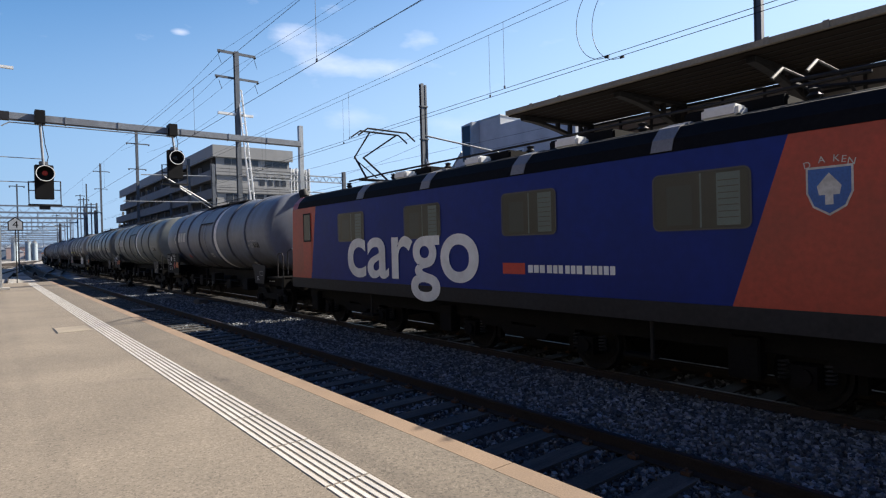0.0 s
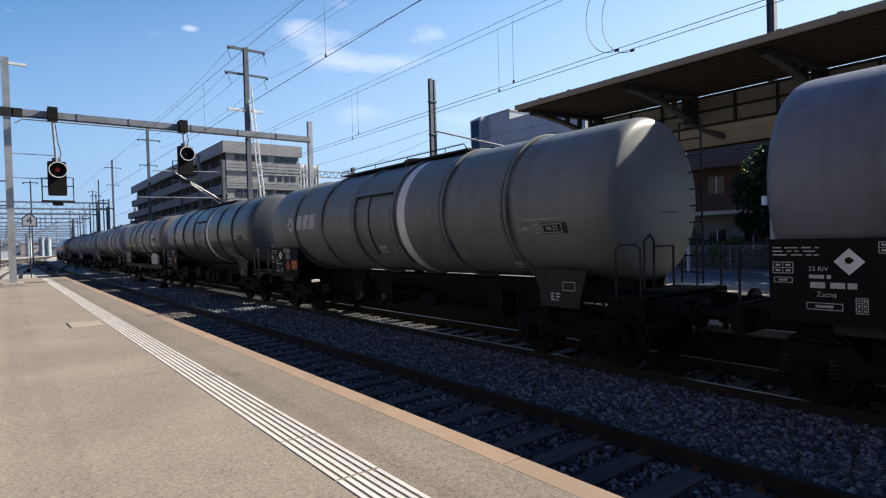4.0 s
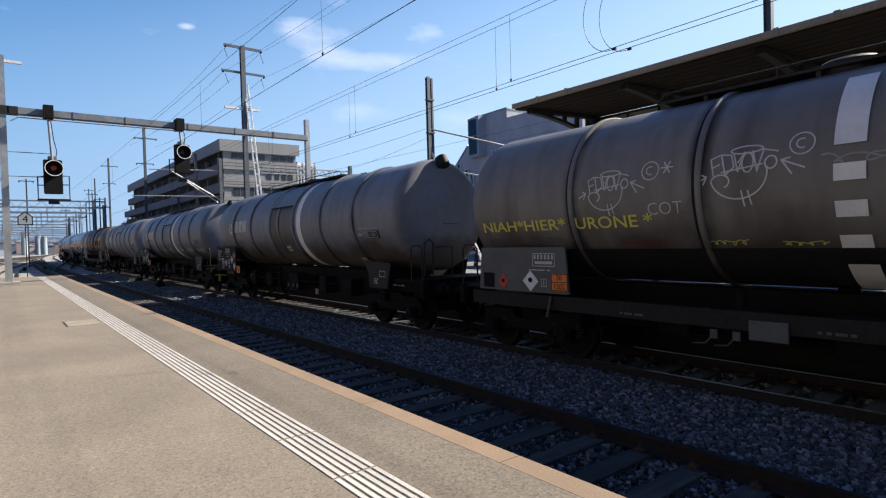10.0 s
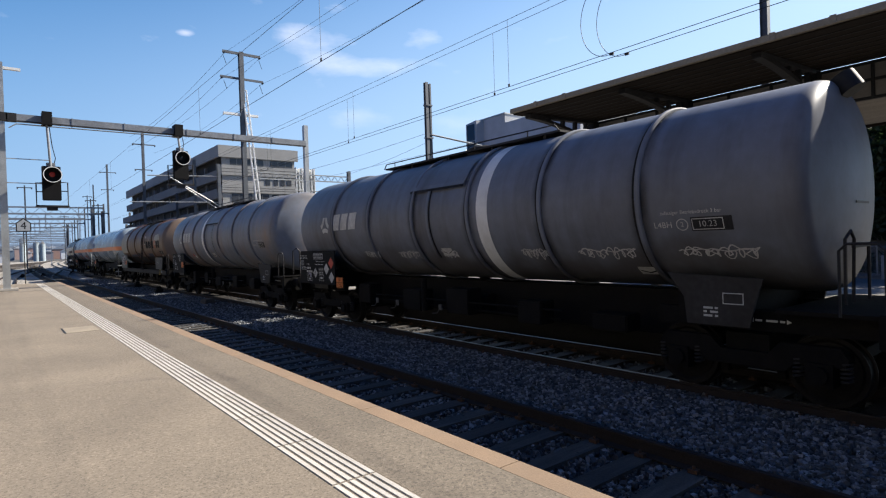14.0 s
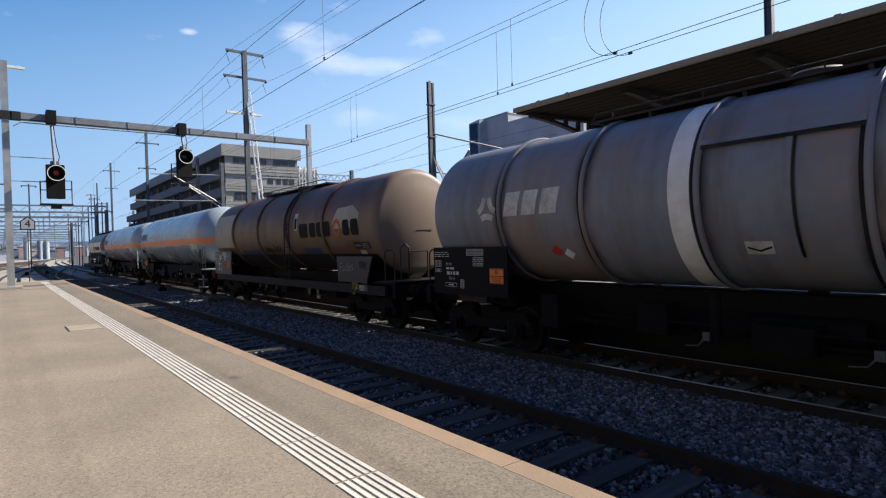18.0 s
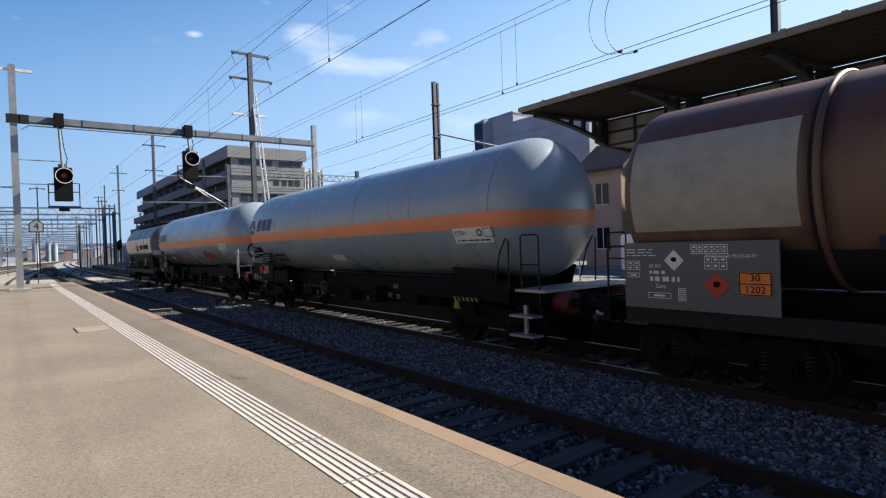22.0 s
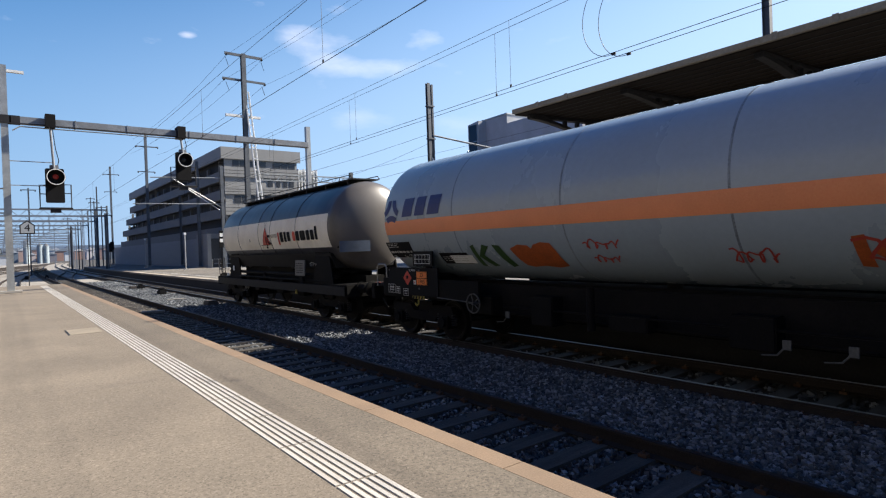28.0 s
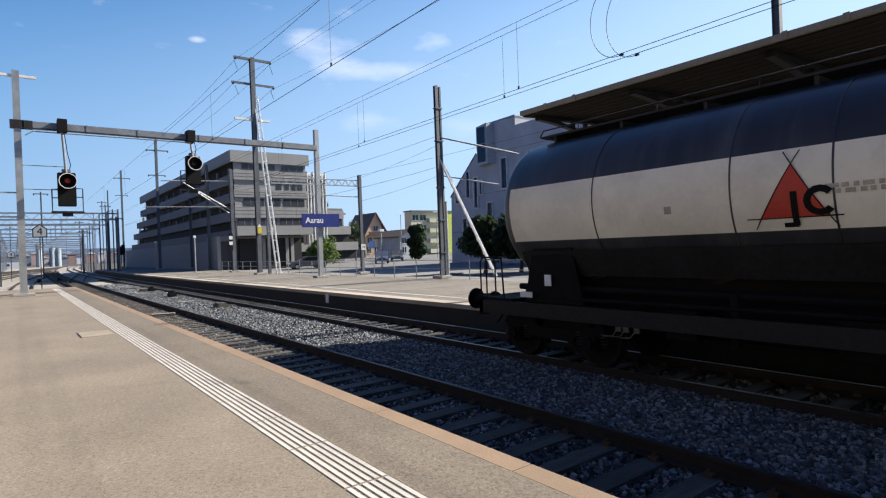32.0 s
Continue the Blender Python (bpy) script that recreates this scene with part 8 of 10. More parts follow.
def gas_wagon(i, rim, rear, label, seed, tags):
    w, L, c = vehicle(i, "gas_tank_wagon", label, "tank wagon", "gas wagons of the train")
    r, zc = 1.46, 2.87
    T = Tank(r, zc)
    ya, yb = rim - c, rear - 0.75 - c
    part("tank", dished(r, ya, yb, 0.85, 0.85, zc, 72), TANKGAS, w, "pale blue-grey pressure vessel")
    # the orange band runs round the whole vessel
    bm = bmesh.new()
    rows = []
    for k in range(6):
        z = -0.40 + 0.32 * k / 5
        R, q = math.sqrt(r * r - z * z) + 0.007, math.sqrt(1 - z * z / (r * r))
        loop = [(-R * math.cos(math.pi * q_ / 24), ya - (0.857 * q) * math.sin(math.pi * q_ / 24)) for q_ in range(25)]
        loop += [(R * math.cos(math.pi * q_ / 24), yb + (0.857 * q) * math.sin(math.pi * q_ / 24)) for q_ in range(25)]
        rows.append([bm.verts.new((x, y, zc + z)) for x, y in loop])
    for p, q in zip(rows, rows[1:]):
        for k in range(len(p)):
            j = (k + 1) % len(p)
            bm.faces.new((p[k], p[j], q[j], q[k]))
    bmesh.ops.recalc_face_normals(bm, faces=bm.faces)
    part("orange_band", bm, BANDORANGE, w, "orange band round the vessel")
    for g in (rim + 0.02, rear - 3.2, rear - 6.1, rear - 8.9, rear - 11.6):
        ring(w, r, g - c, zc, 0.035, 0.003, SEAM, "weld_seam")
    ends_of_frame(w, c, L, rim - 0.2, rear - 0.5, saddle=UNDER)
    part("frame_skirt", B(-1.28, -1.2, ya - 0.3, ya + 3.2, 1.0, 1.42), UNDER, w)
    part("frame_skirt", B(-1.28, -1.2, yb - 3.0, yb + 0.6, 1.0, 1.42), UNDER, w)
    part("side_sill", B(-0.85, -0.75, ya + 2.5, yb - 2.5, 0.72, 1.34), UNDER, w)
    part("side_sill", B(0.75, 0.85, ya + 2.5, yb - 2.5, 0.72, 1.34), UNDER, w)
    bogie(w, -L / 2 + 2.5)
    bogie(w, L / 2 - 2.5)
    running_ends(w, L, red=True)
    small_fittings(w, c, (rim + rear) / 2, seed)
    part("emblem", T.wrap(poly(*three_blade(0.36)), rear - 0.90 - c, 3.02), LOGOBLUE, w, "plain three-bladed emblem", False)
    for o in letter_blocks(0.42, (0.38, 0.36, 0.42), 0.12, 0.25):
        part("brand_block", T.wrap(poly(o), rear - 1.40 - c, 3.08), LOGOBLUE, w, "plain slanted blue block of the operator name", False)
    lx = 0.18 if i == 10 else 0.0
    part("filling_label", T.wrap(poly(rect(1.2, 0.34)), rim + lx + 0.62 - c, 2.34, 0.008), WHITE, w, smooth=False)
    part("filling_code", T.wrap(text_bm("P27BH", 0.14), rim + lx + 0.98 - c, 2.39, 0.013), BLACK, w, smooth=False)
    part("filling_print", T.wrap(poly(*bars(1.0, 0.06, 1, seed)), rim + lx + 0.62 - c, 2.24, 0.013), BLACK, w, smooth=False)["kind"] = "stuff"
    part("filling_mark", T.wrap(poly(arc(0.05, 0.08, 0, 359, 16), *frame_outline(0.32, 0.17, 0.014, 0.28, 0)), rim + lx + 0.38 - c, 2.39, 0.013), BLACK, w, smooth=False)
    part("white_plate", T.wrap(poly(rect(0.74, 0.24)), (155.42 if i == 9 else 176.86) - c, 1.87, 0.012), WHITE, w, smooth=False)
    data = part("data_board", T.wrap(poly(rect(1.0, 0.44)), rear - 0.95 - c, 2.10, 0.010), BLACK, w, "black lettered data label", False)
    part("small_print", T.wrap(poly(*bars(0.42, 0.13, 3, seed + 2, 0.4)), rear - 0.72 - c, 2.22, 0.015), LOGOWHITE, w, smooth=False)["kind"] = "stuff"
    part("running_number", T.wrap(poly(*bars(0.9, 0.07, 1, seed + 4, 0.8)), rear - 0.95 - c, 2.06, 0.015), LOGOWHITE, w, smooth=False)["kind"] = "stuff"
    part("class_code", T.wrap(text_bm("TEN", 0.085), rear - 0.58 - c, 1.95, 0.015), LOGOWHITE, w, smooth=False)
    part("class_code", T.wrap(text_bm("Zags", 0.085), rear - 1.05 - c, 1.95, 0.015), LOGOWHITE, w, smooth=False)
    part("code_box", T.wrap(poly(*frame_outline(0.22, 0.1, 0.01)), rear - 1.30 - c, 1.95, 0.015), LOGOWHITE, w, smooth=False)
    part("class_code", T.wrap(text_bm("GE", 0.085), rear - 1.30 - c, 1.95, 0.016), LOGOWHITE, w, smooth=False)
    part("data_board", T.wrap(poly(rect(0.95, 0.33)), rear - 2.85 - c, 1.89, 0.010), BLACK, w, "black lettered data label", False)
    part("small_print", T.wrap(poly(*bars(0.8, 0.16, 3, seed + 6, 0.4)), rear - 2.85 - c, 1.89, 0.015), LOGOWHITE, w, smooth=False)["kind"] = "stuff"
    S = Flat(-1.33)
    part("load_board", B(-1.33, -1.30, rear - 2.3 - c, rear - 1.55 - c, 1.72, 2.06), BLACK, w)
    o = frame_outline(0.6, 0.2, 0.014)
    for k in range(-2, 3):
        o.append(rect(0.012, 0.2, 0.12 * k, 0))
    part("load_table", S.wrap(poly(*o, rect(0.6, 0.012)), rear - 1.92 - c, 1.88), LOGOWHITE, w, smooth=False)
    part("load_bracket", B(-1.30, -1.1, rear - 2.0 - c, rear - 1.9 - c, 1.3, 1.75), DARKSTEEL, w)
    part("side_board", B(-1.31, -1.285, rear - 2.45 - c, rear - 0.45 - c, 1.04, 1.68), BLACK, w)
    diamond(w, Flat(-1.31), rear - 1.29 - c, 1.44, 0.175, RED)
    hazard_panel(w, Flat(-1.31), rear - 1.86 - c, 1.44, "23", "1965", (0.42, 0.32))
    for dy, z_, bw_, bh_, n_ in ((0.6, 1.17, 0.30, 0.20, 4), (0.87, 1.14, 0.16, 0.16, 2), (1.2, 1.10, 0.20, 0.16, 1)):
        o = frame_outline(bw_, bh_, 0.010) + [rect(0.008, bh_, bw_ * (k / n_ - 0.5), 0) for k in range(1, n_)] + [rect(bw_ * 0.7, 0.03, 0, 0.03), rect(bw_ * 0.6, 0.02, 0, -0.03)]
        part("small_label", Flat(-1.31).wrap(poly(*o), rear - dy - c, z_), LOGOWHITE, w, smooth=False)["kind"] = "stuff"
    part("warning_label", Flat(-1.31).wrap(poly(rect(0.10, 0.10)), rear - 1.58 - c, 1.34), LOGOWHITE, w, smooth=False)
    part("warning_mark", Flat(-1.31).wrap(poly(((-0.03, 0.02), (0.0, -0.03), (0.03, 0.02))), rear - 1.58 - c, 1.34, 0.014), RED, w, smooth=False)
    hk = part("lashing_hook_plate", B(-1.335, -1.31, rear - 1.95 - c, rear - 1.5 - c, 0.96, 1.03), DIRTYYELLOW, w, "yellow and black striped hook plate")
    for k in range(4):
        part("black_stripe", Flat(-1.335).wrap(poly(((-0.04, -0.035), (0.01, -0.035), (0.04, 0.035), (-0.01, 0.035))), rear - 1.55 - 0.11 * k - c, 0.995), BLACK, hk, smooth=False)
    part("lashing_hook", tube(bmesh.new(), [(-1.32, rear - 1.72 - c, 0.96), (-1.33, rear - 1.72 - c, 0.84), (-1.33, rear - 1.66 - c, 0.80), (-1.33, rear - 1.60 - c, 0.86)], 0.022, 6), DIRTYYELLOW, w)
    part("force_label", Flat(-1.31).wrap(text_bm("28.4 kN", 0.075), rear - 1.47 - c, 1.62), LOGOWHITE, w, smooth=False)
    for k_, (dy, dz) in enumerate(((0.5, 1.62), (0.5, 1.2), (1.75, 1.2), (1.75, 1.62))):
        part("bolt", C((-1.325, rear - dy - c, dz), (-1.31, rear - dy - c, dz), 0.022, seg=8), PALEFIT, w)
    for g_, z_, ww_ in ((152.05, 1.17, 0.20), (152.32, 0.94, 0.17), (151.94, 0.92, 0.15), (157.51, 0.98, 0.06), (155.34, 1.41, 0.05)) if i == 9 else ():
        part("small_plate", B(-1.30, -1.285, g_ - c - ww_ / 2, g_ - c + ww_ / 2, z_ - 0.055, z_ + 0.055), PALEFIT, w, "small grey data plate")
    part("brake_rod", C((-1.33, (155.98 if i == 9 else 176.27) - c, 0.99), (-1.33, (157.2 if i == 9 else 177.5) - c, 1.03), 0.012, seg=6), PALEFIT, w)
    # brake wheel
    bw = part("brake_wheel", lathe(bmesh.new(), [(-0.012, 0.185), (-0.012, 0.205), (0.012, 0.205), (0.012, 0.185), (-0.012, 0.185)], 24, 0, 0, "x"), PALEFIT, w, "pale spoked brake wheel")
    bw.matrix_basis = Matrix.Translation((-1.36, (155.98 if i == 9 else 176.27) - c, 0.98))
    for k in range(5):
        a = 6.283 * k / 5
        part("spoke", C((0, 0, 0), (0, 0.19 * math.cos(a), 0.19 * math.sin(a)), 0.009, seg=6), PALEFIT, bw)
    part("hub", C((-0.03, 0, 0), (0.12, 0, 0), 0.03, seg=10), PALEFIT, bw)
    # hazard-striped step, end gangway with rails
    S2 = Flat(-1.40)
    part("striped_bar", B(-1.40, -1.36, rim + 0.4 - c, rim + 1.3 - c, 0.98, 1.06), BLACK, w)
    part("stripes", S2.wrap(poly(*[rect(0.06, 0.08, -0.36 + 0.14 * k, 0, -0.6) for k in range(6)]), rim + 0.85 - c, 1.02), DIRTYYELLOW, w, smooth=False)
    part("lash_hook", prism(bmesh.new(), ((rim + 1.1 - c, 0.80), (rim + 1.3 - c, 0.80), (rim + 1.25 - c, 0.97), (rim + 1.15 - c, 0.97)), "x", -1.38, -1.34), DIRTYYELLOW, w, smooth=False)
    if i == 9:
        part("gangway", B(-1.35, 1.35, -L / 2 + 0.55, ya - 0.55, 1.24, 1.29), GALV, w, "pale end gangway")
        for sx in (-1.32, 1.32):
            bm = bmesh.new()
            y = -L / 2 + 0.7
            tube(bm, [(sx, y, 1.0), (sx, y, 2.25), (sx, y + 0.06, 2.3), (sx, ya - 0.75, 2.3), (sx, ya - 0.70, 2.25), (sx, ya - 0.70, 1.28)], 0.018)
            tube(bm, [(sx, y, 1.75), (sx, ya - 0.70, 1.75)], 0.014)
            tube(bm, [(sx, ya - 0.35, 1.28), (sx, ya - 0.38, 2.2), (sx, ya - 0.30, 2.25), (sx, ya - 0.12, 1.95), (sx, ya + 0.05, 1.35)], 0.018)
            part("gangway_rail", bm, DARKSTEEL, w)
        for z in (0.42, 0.78):
            part("step", B(-1.48, -1.2, -L / 2 + 0.75, -L / 2 + 1.35, z, z + 0.04), GALV, w)
        part("step_hanger", B(-1.36, -1.32, -L / 2 + 1.0, -L / 2 + 1.08, 0.42, 1.0), GALV, w)
    else:
        for sx in (-1.25,):
            y = ya - 1.05
            part("end_rail", tube(bmesh.new(), [(sx, y, 1.0), (sx, y, 2.17), (sx, y + 0.03, 2.23), (sx, y + 0.1, 2.25), (sx, y + 0.17, 2.23), (sx, y + 0.2, 2.17), (sx, y + 0.2, 1.0)], 0.018), GALV, w)
            part("end_rail", tube(bmesh.new(), [(sx, y + 0.2, 2.1), (sx * 0.55, y - 0.1, 2.1), (sx * 0.5, y - 0.1, 1.55), (sx, y + 0.2, 1.5)], 0.016), GALV, w)
        part("step", B(-1.45, -1.25, -L / 2 + 0.8, -L / 2 + 1.2, 0.5, 0.53), UNDER, w)
    if i == 10:
        mw = part("manway", lathe(bmesh.new(), [(-0.10, 0.30), (0.05, 0.30), (0.05, 0.36), (-0.10, 0.36)], 28), DARKSTEEL, w, "dark manway ring on the dished end")
        mw.matrix_basis = Matrix.Translation((-0.38, ya - 0.72, 2.18)) @ Vector((-0.178, -1.0, -0.32)).to_track_quat("Y", "Z").to_matrix().to_4x4()
    handrails(w, L / 2 - 1.1, 1.75, GALV)
    for (g, z, ww, hh, colr, kind) in tags:
        if kind in SHAPES:
            part("graffiti", T.wrap(poly(*[[(x * ww, y * hh) for x, y in o] for o in SHAPES[kind]]), g - c, z, 0.012), GRAF[colr], w, "sprayed lettering", False)
        else:
            graffiti(w, T, c, g, z, ww, hh, colr, int(g * 10), 12, 0.02 if kind == "fat" else 0.013)
    return w


TRAIN.append(gas_wagon(9, 148.35, 162.75, "pale grey gas tank wagon with an orange band and blue emblem", 21, ()))
TRAIN.append(gas_wagon(10, 165.38, 179.95, "pale grey gas tank wagon with orange band and coloured graffiti", 22, (
    (174.7, 1.93, 1.2, 0.62, "orange", "crown"), (176.15, 1.93, 0.55, 0.6, "green", "kay"), (175.56, 1.92, 0.40, 0.6, "green", "slant"),
    (173.2, 2.10, 0.7, 0.22, "red", "line"), (173.2, 1.86, 0.5, 0.2, "red", "line"), (169.5, 1.95, 0.6, 0.5, "orange", "kay"), (168.8, 1.95, 0.8, 0.52, "orange", "crown"), (168.15, 1.95, 0.4, 0.5, "orange", "slant"),
    (168.9, 1.95, 1.8, 0.45, "red", "fat"), (167.3, 2.02, 0.4, 0.2, "black", "line"), (170.9, 1.9, 0.6, 0.3, "red", "line"))))


# cement wagon at the tail
SMUDGE = mat("cream_smudge", (0.52, 0.48, 0.40), 0.7, var=0.3, scale=6)
def cement_wagon():
    rim, rear = 182.55, 192.86
    w, L, c = vehicle(11, "cement_tank_wagon", "black cement tank wagon with a cream band at the tail", "tank wagon")
    r, zc = 1.36, 2.84
    T = Tank(r, zc)
    ya, yb = rim - c, rear - 0.35 - c
    part("tank", dished(r, ya, yb, 0.55, 0.45, zc, 64), TANKBLACK, w)
    arc_panel(w, T, rim + 0.1 - c, rear - 0.42 - c, 2.24, 3.23, CREAM, "cream_band", "cream band along the side")
    for g in (184.93, 187.12, 188.3, 190.52):
        ring(w, r, g - c, zc, 0.025, 0.014, TANKBLACK, "weld_seam")
    tri = 187.56
    part("emblem_triangle", T.wrap(poly(((-0.39, -0.30), (0.39, -0.30), (0, 0.34))), tri - c, 2.70, 0.02), RED, w, "red triangle emblem", False)
    part("emblem_stroke", T.wrap(poly(rect(0.075, 0.42, 0.02, -0.2), rect(0.16, 0.06, -0.04, -0.40)), tri - c, 2.70, 0.026), BLACK, w, smooth=False)
    part("emblem_arc", T.wrap(poly(arc(0.10, 0.18, 40, 320, 12, 0.30, -0.12)), tri - c, 2.70, 0.026), BLACK, w, smooth=False)
    for a_, o_ in ((0, ((-0.55, -0.315), (0.52, -0.315), (0.52, -0.30), (-0.55, -0.30))), (1, ((-0.47, -0.45), (-0.455, -0.45), (0.10, 0.50), (0.085, 0.50))), (2, ((0.47, -0.45), (0.455, -0.45), (-0.10, 0.50), (-0.085, 0.50)))):
        part("emblem_line", T.wrap(poly(o_), tri - c, 2.70, 0.023), BLACK, w, smooth=False)
    x = 0.0
    for k, (bw, bh, m_) in enumerate(((0.13, 0.44, RED), (0.26, 0.34, BLACK), (0.19, 0.34, BLACK), (0.24, 0.31, BLACK), (0.04, 0, BLACK), (0.21, 0.31, RED), (0.24, 0.31, BLACK), (0.38, 0.31, BLACK), (0.24, 0.31, BLACK), (0.24, 0.31, BLACK), (0.15, 0.42, BLACK))):
        if bh:
            part("brand_block", T.wrap(poly([(a_ + x + bw / 2, b_ + (0.05 if bh > 0.4 and m_ is BLACK else (-0.05 if bh > 0.4 else 0))) for a_, b_ in rounded(bw, bh, 0.055)]), 186.42 - c, 2.64, 0.02), m_, w, "block of the brand name", False)
        x += bw + 0.075
    part("smudge", T.wrap(poly(*bars(0.7, 0.13, 2, 77, 0.8)), 186.85 - c, 2.70, 0.018), SMUDGE, w, smooth=False)
    part("smudge", T.wrap(poly(rect(0.11, 0.11)), 189.2 - c, 2.6, 0.018), CREAMDULL, w, smooth=False)
    # lower hull with outlet funnels
    bm = bmesh.new()
    prism(bm, ((-1.2, 2.05), (-1.0, 1.6), (1.0, 1.6), (1.2, 2.05)), "y", ya + 0.3, yb - 0.2)
    # Hull darkened in colour to match the shade beneath the vessel
    part("lower_hull", bm, SADDLE, w, "lower hull coloured black for the shade under the tank", False)
    for g in (184.4, 186.6, 188.8, 191.0):
        part("outlet_funnel", C((0, g - c, 0.75), (0, g - c, 1.65), 0.2, seg=16, r2=0.85), TANKBLACK, w)
        part("outlet_valve", C((-0.9, g - c, 0.95), (0.9, g - c, 0.95), 0.11, seg=10), UNDER, w)
    part("inner_sill", B(-0.75, 0.75, ya + 1.2, yb - 1.0, 0.82, 1.62), UNDER, w)
    bm = bmesh.new()
    tube(bm, [(-1.05, ya + 0.2, 1.35), (-1.05, yb, 1.38)], 0.06, 8)
    tube(bm, [(-1.15, ya + 0.6, 1.2), (-1.15, yb - 0.6, 1.2)], 0.035, 8)
    part("air_pipe", bm, UNDER, w)
    for sx in (-1.34, 1.26):
        part("solebar", B(sx, sx + 0.08, -L / 2 + 0.66, L / 2 - 0.66, 0.84, 1.10), SOLEBAR, w, "dark frame beam along the side")
    for e in (-L / 2 + 0.64, L / 2 - 0.64 - 0.14):
        part("headstock", B(-1.34, 1.34, e, e + 0.14, 0.8, 1.16), UNDER, w, bevel=0.015)
    part("end_deck", B(-1.3, 1.3, -L / 2 + 0.7, ya + 0.2, 1.10, 1.15), UNDER, w)
    part("end_deck", B(-1.3, 1.3, yb, L / 2 - 0.7, 1.10, 1.15), UNDER, w)
    for s, y in ((-1, ya + 0.9), (1, yb - 0.9)):
        for sx in (-1.15, 1.15):
            part("saddle_plate", prism(bmesh.new(), ((y - 0.7, 1.1), (y + 0.7, 1.1), (y + 0.45, 2.1), (y - 0.45, 2.1)), "x", sx - 0.02, sx + 0.02), UNDER, w, smooth=False)
    bogie(w, -L / 2 + 2.3)
    bogie(w, L / 2 - 2.3)
    running_ends(w, L)
    walkway(w, ya + 0.1, yb - 0.1, zc + r + 0.06)
    handrails(w, L / 2 - 0.85, 1.95)
    part("tail_rail", tube(bmesh.new(), [(-1.2, L / 2 - 0.75, 1.1), (-1.2, L / 2 - 0.75, 1.9), (-1.2, L / 2 - 1.2, 1.95), (-1.2, L / 2 - 1.25, 1.1)], 0.018), DARKSTEEL, w)
    part("blue_plate", prism(bmesh.new(), ((-1.3, 2.08), (-0.3, 2.08), (-0.3, 2.40), (-1.3, 2.40)), "y", ya - 0.52, ya - 0.49), mat("pale_blue_plate", (0.055, 0.080, 0.125), 0.5, var=0.15), w, "pale blue plate", False)
    for sx in (-1.15, -0.5):
        part("plate_bracket", B(sx - 0.02, sx + 0.02, ya - 0.49, ya + 0.1, 2.2, 2.26), UNDER, w)
    part("notice_plate", prism(bmesh.new(), ((184.5 - c, 1.35), (185.2 - c, 1.35), (185.15 - c, 1.85), (184.45 - c, 1.85)), "x", -1.30, -1.27), mat("grubby_white", (0.19, 0.19, 0.178), 0.7, var=0.2, scale=4), w, "grubby white notice plate", False)
    part("notice_print", Flat(-1.30).wrap(poly(*bars(0.5, 0.36, 5, 44, 0.4)), 184.83 - c, 1.60), DARKSTEEL, w, smooth=False)
    part("notice_post", B(-1.27, -1.2, 184.7 - c, 184.95 - c, 1.0, 1.4), UNDER, w)
    graffiti(w, Flat(-1.2), c, 184.0, 1.72, 0.5, 0.14, "pale", 120, 9, 0.01)
    part("white_tab", B(-1.22, -1.20, 191.6 - c, 191.75 - c, 1.42, 1.62), WHITE, w)
    part("white_tab", B(-1.30, -1.28, 192.0 - c, 192.3 - c, 1.2, 1.3), WHITE, w)
    part("lash_point", prism(bmesh.new(), ((184.95 - c, 0.76), (185.06 - c, 0.76), (185.04 - c, 0.90), (184.97 - c, 0.90)), "x", -1.38, -1.35), DIRTYYELLOW, w, smooth=False)
    small_fittings(w, c, 187.5, 23)
    return w


TRAIN.append(cement_wagon())


# ---- what moves ----
def travelled(t):
    """Metres that the train has gone since the start; it is slowing down."""
    u = t / 16.0
    return 122.9016 * u - 18.3056 * u ** 2 + 9.5124 * u ** 3 - 8.1642 * u ** 4 + 2.082 * u ** 5
# ---- surroundings beyond the far platform ----
ROAD = mat("road_asphalt", (0.145, 0.145, 0.145), 0.9, var=0.25, scale=0.5, fine=40, bump=0.2)
PAVING = mat("pale_paving", (0.20, 0.195, 0.185), 0.9, var=0.2, scale=0.6, fine=30, bump=0.15)
GREYPANEL = mat("grey_facade_panel", (0.17, 0.17, 0.17), 0.75, var=0.15, scale=0.6, fine=10, bump=0.06)
GREYLIGHT = mat("pale_grey_facade", (0.27, 0.27, 0.265), 0.75, var=0.12, scale=0.6, fine=10, bump=0.06)
WALLGREY = mat("grey_base_wall", (0.24, 0.243, 0.25), 0.7, var=0.15, scale=0.4, fine=8, bump=0.08, stretch=(0.3, 0.3, 2))
GATEGREY = mat("gate_grey", (0.05, 0.052, 0.056), 0.6, var=0.25, scale=1, fine=8, bump=0.1, stretch=(6, 6, 0.5))
DUSKGLASS = mat("dusty_window", (0.05, 0.055, 0.065), 0.2, var=0.4, scale=0.8, bump=0.0)
# Near black that stands for shaded depth
SHADOWY = mat("shade_black", (0.012, 0.013, 0.015), 0.8, var=0.3, scale=1, bump=0)
FRAMEPALE = mat("pale_window_surround", (0.62, 0.63, 0.64), 0.6, var=0.1, scale=2)
PLASTER = mat("grey_white_plaster", (0.46, 0.48, 0.51), 0.85, var=0.22, scale=0.6, fine=20, bump=0.1)
OCHRE = mat("ochre_plaster", (0.48, 0.345, 0.25), 0.85, var=0.12, scale=0.6, fine=20, bump=0.1)
YELLOWISH = mat("pale_yellow_plaster", (0.55, 0.54, 0.40), 0.85, var=0.1, scale=0.6, fine=20, bump=0.1)
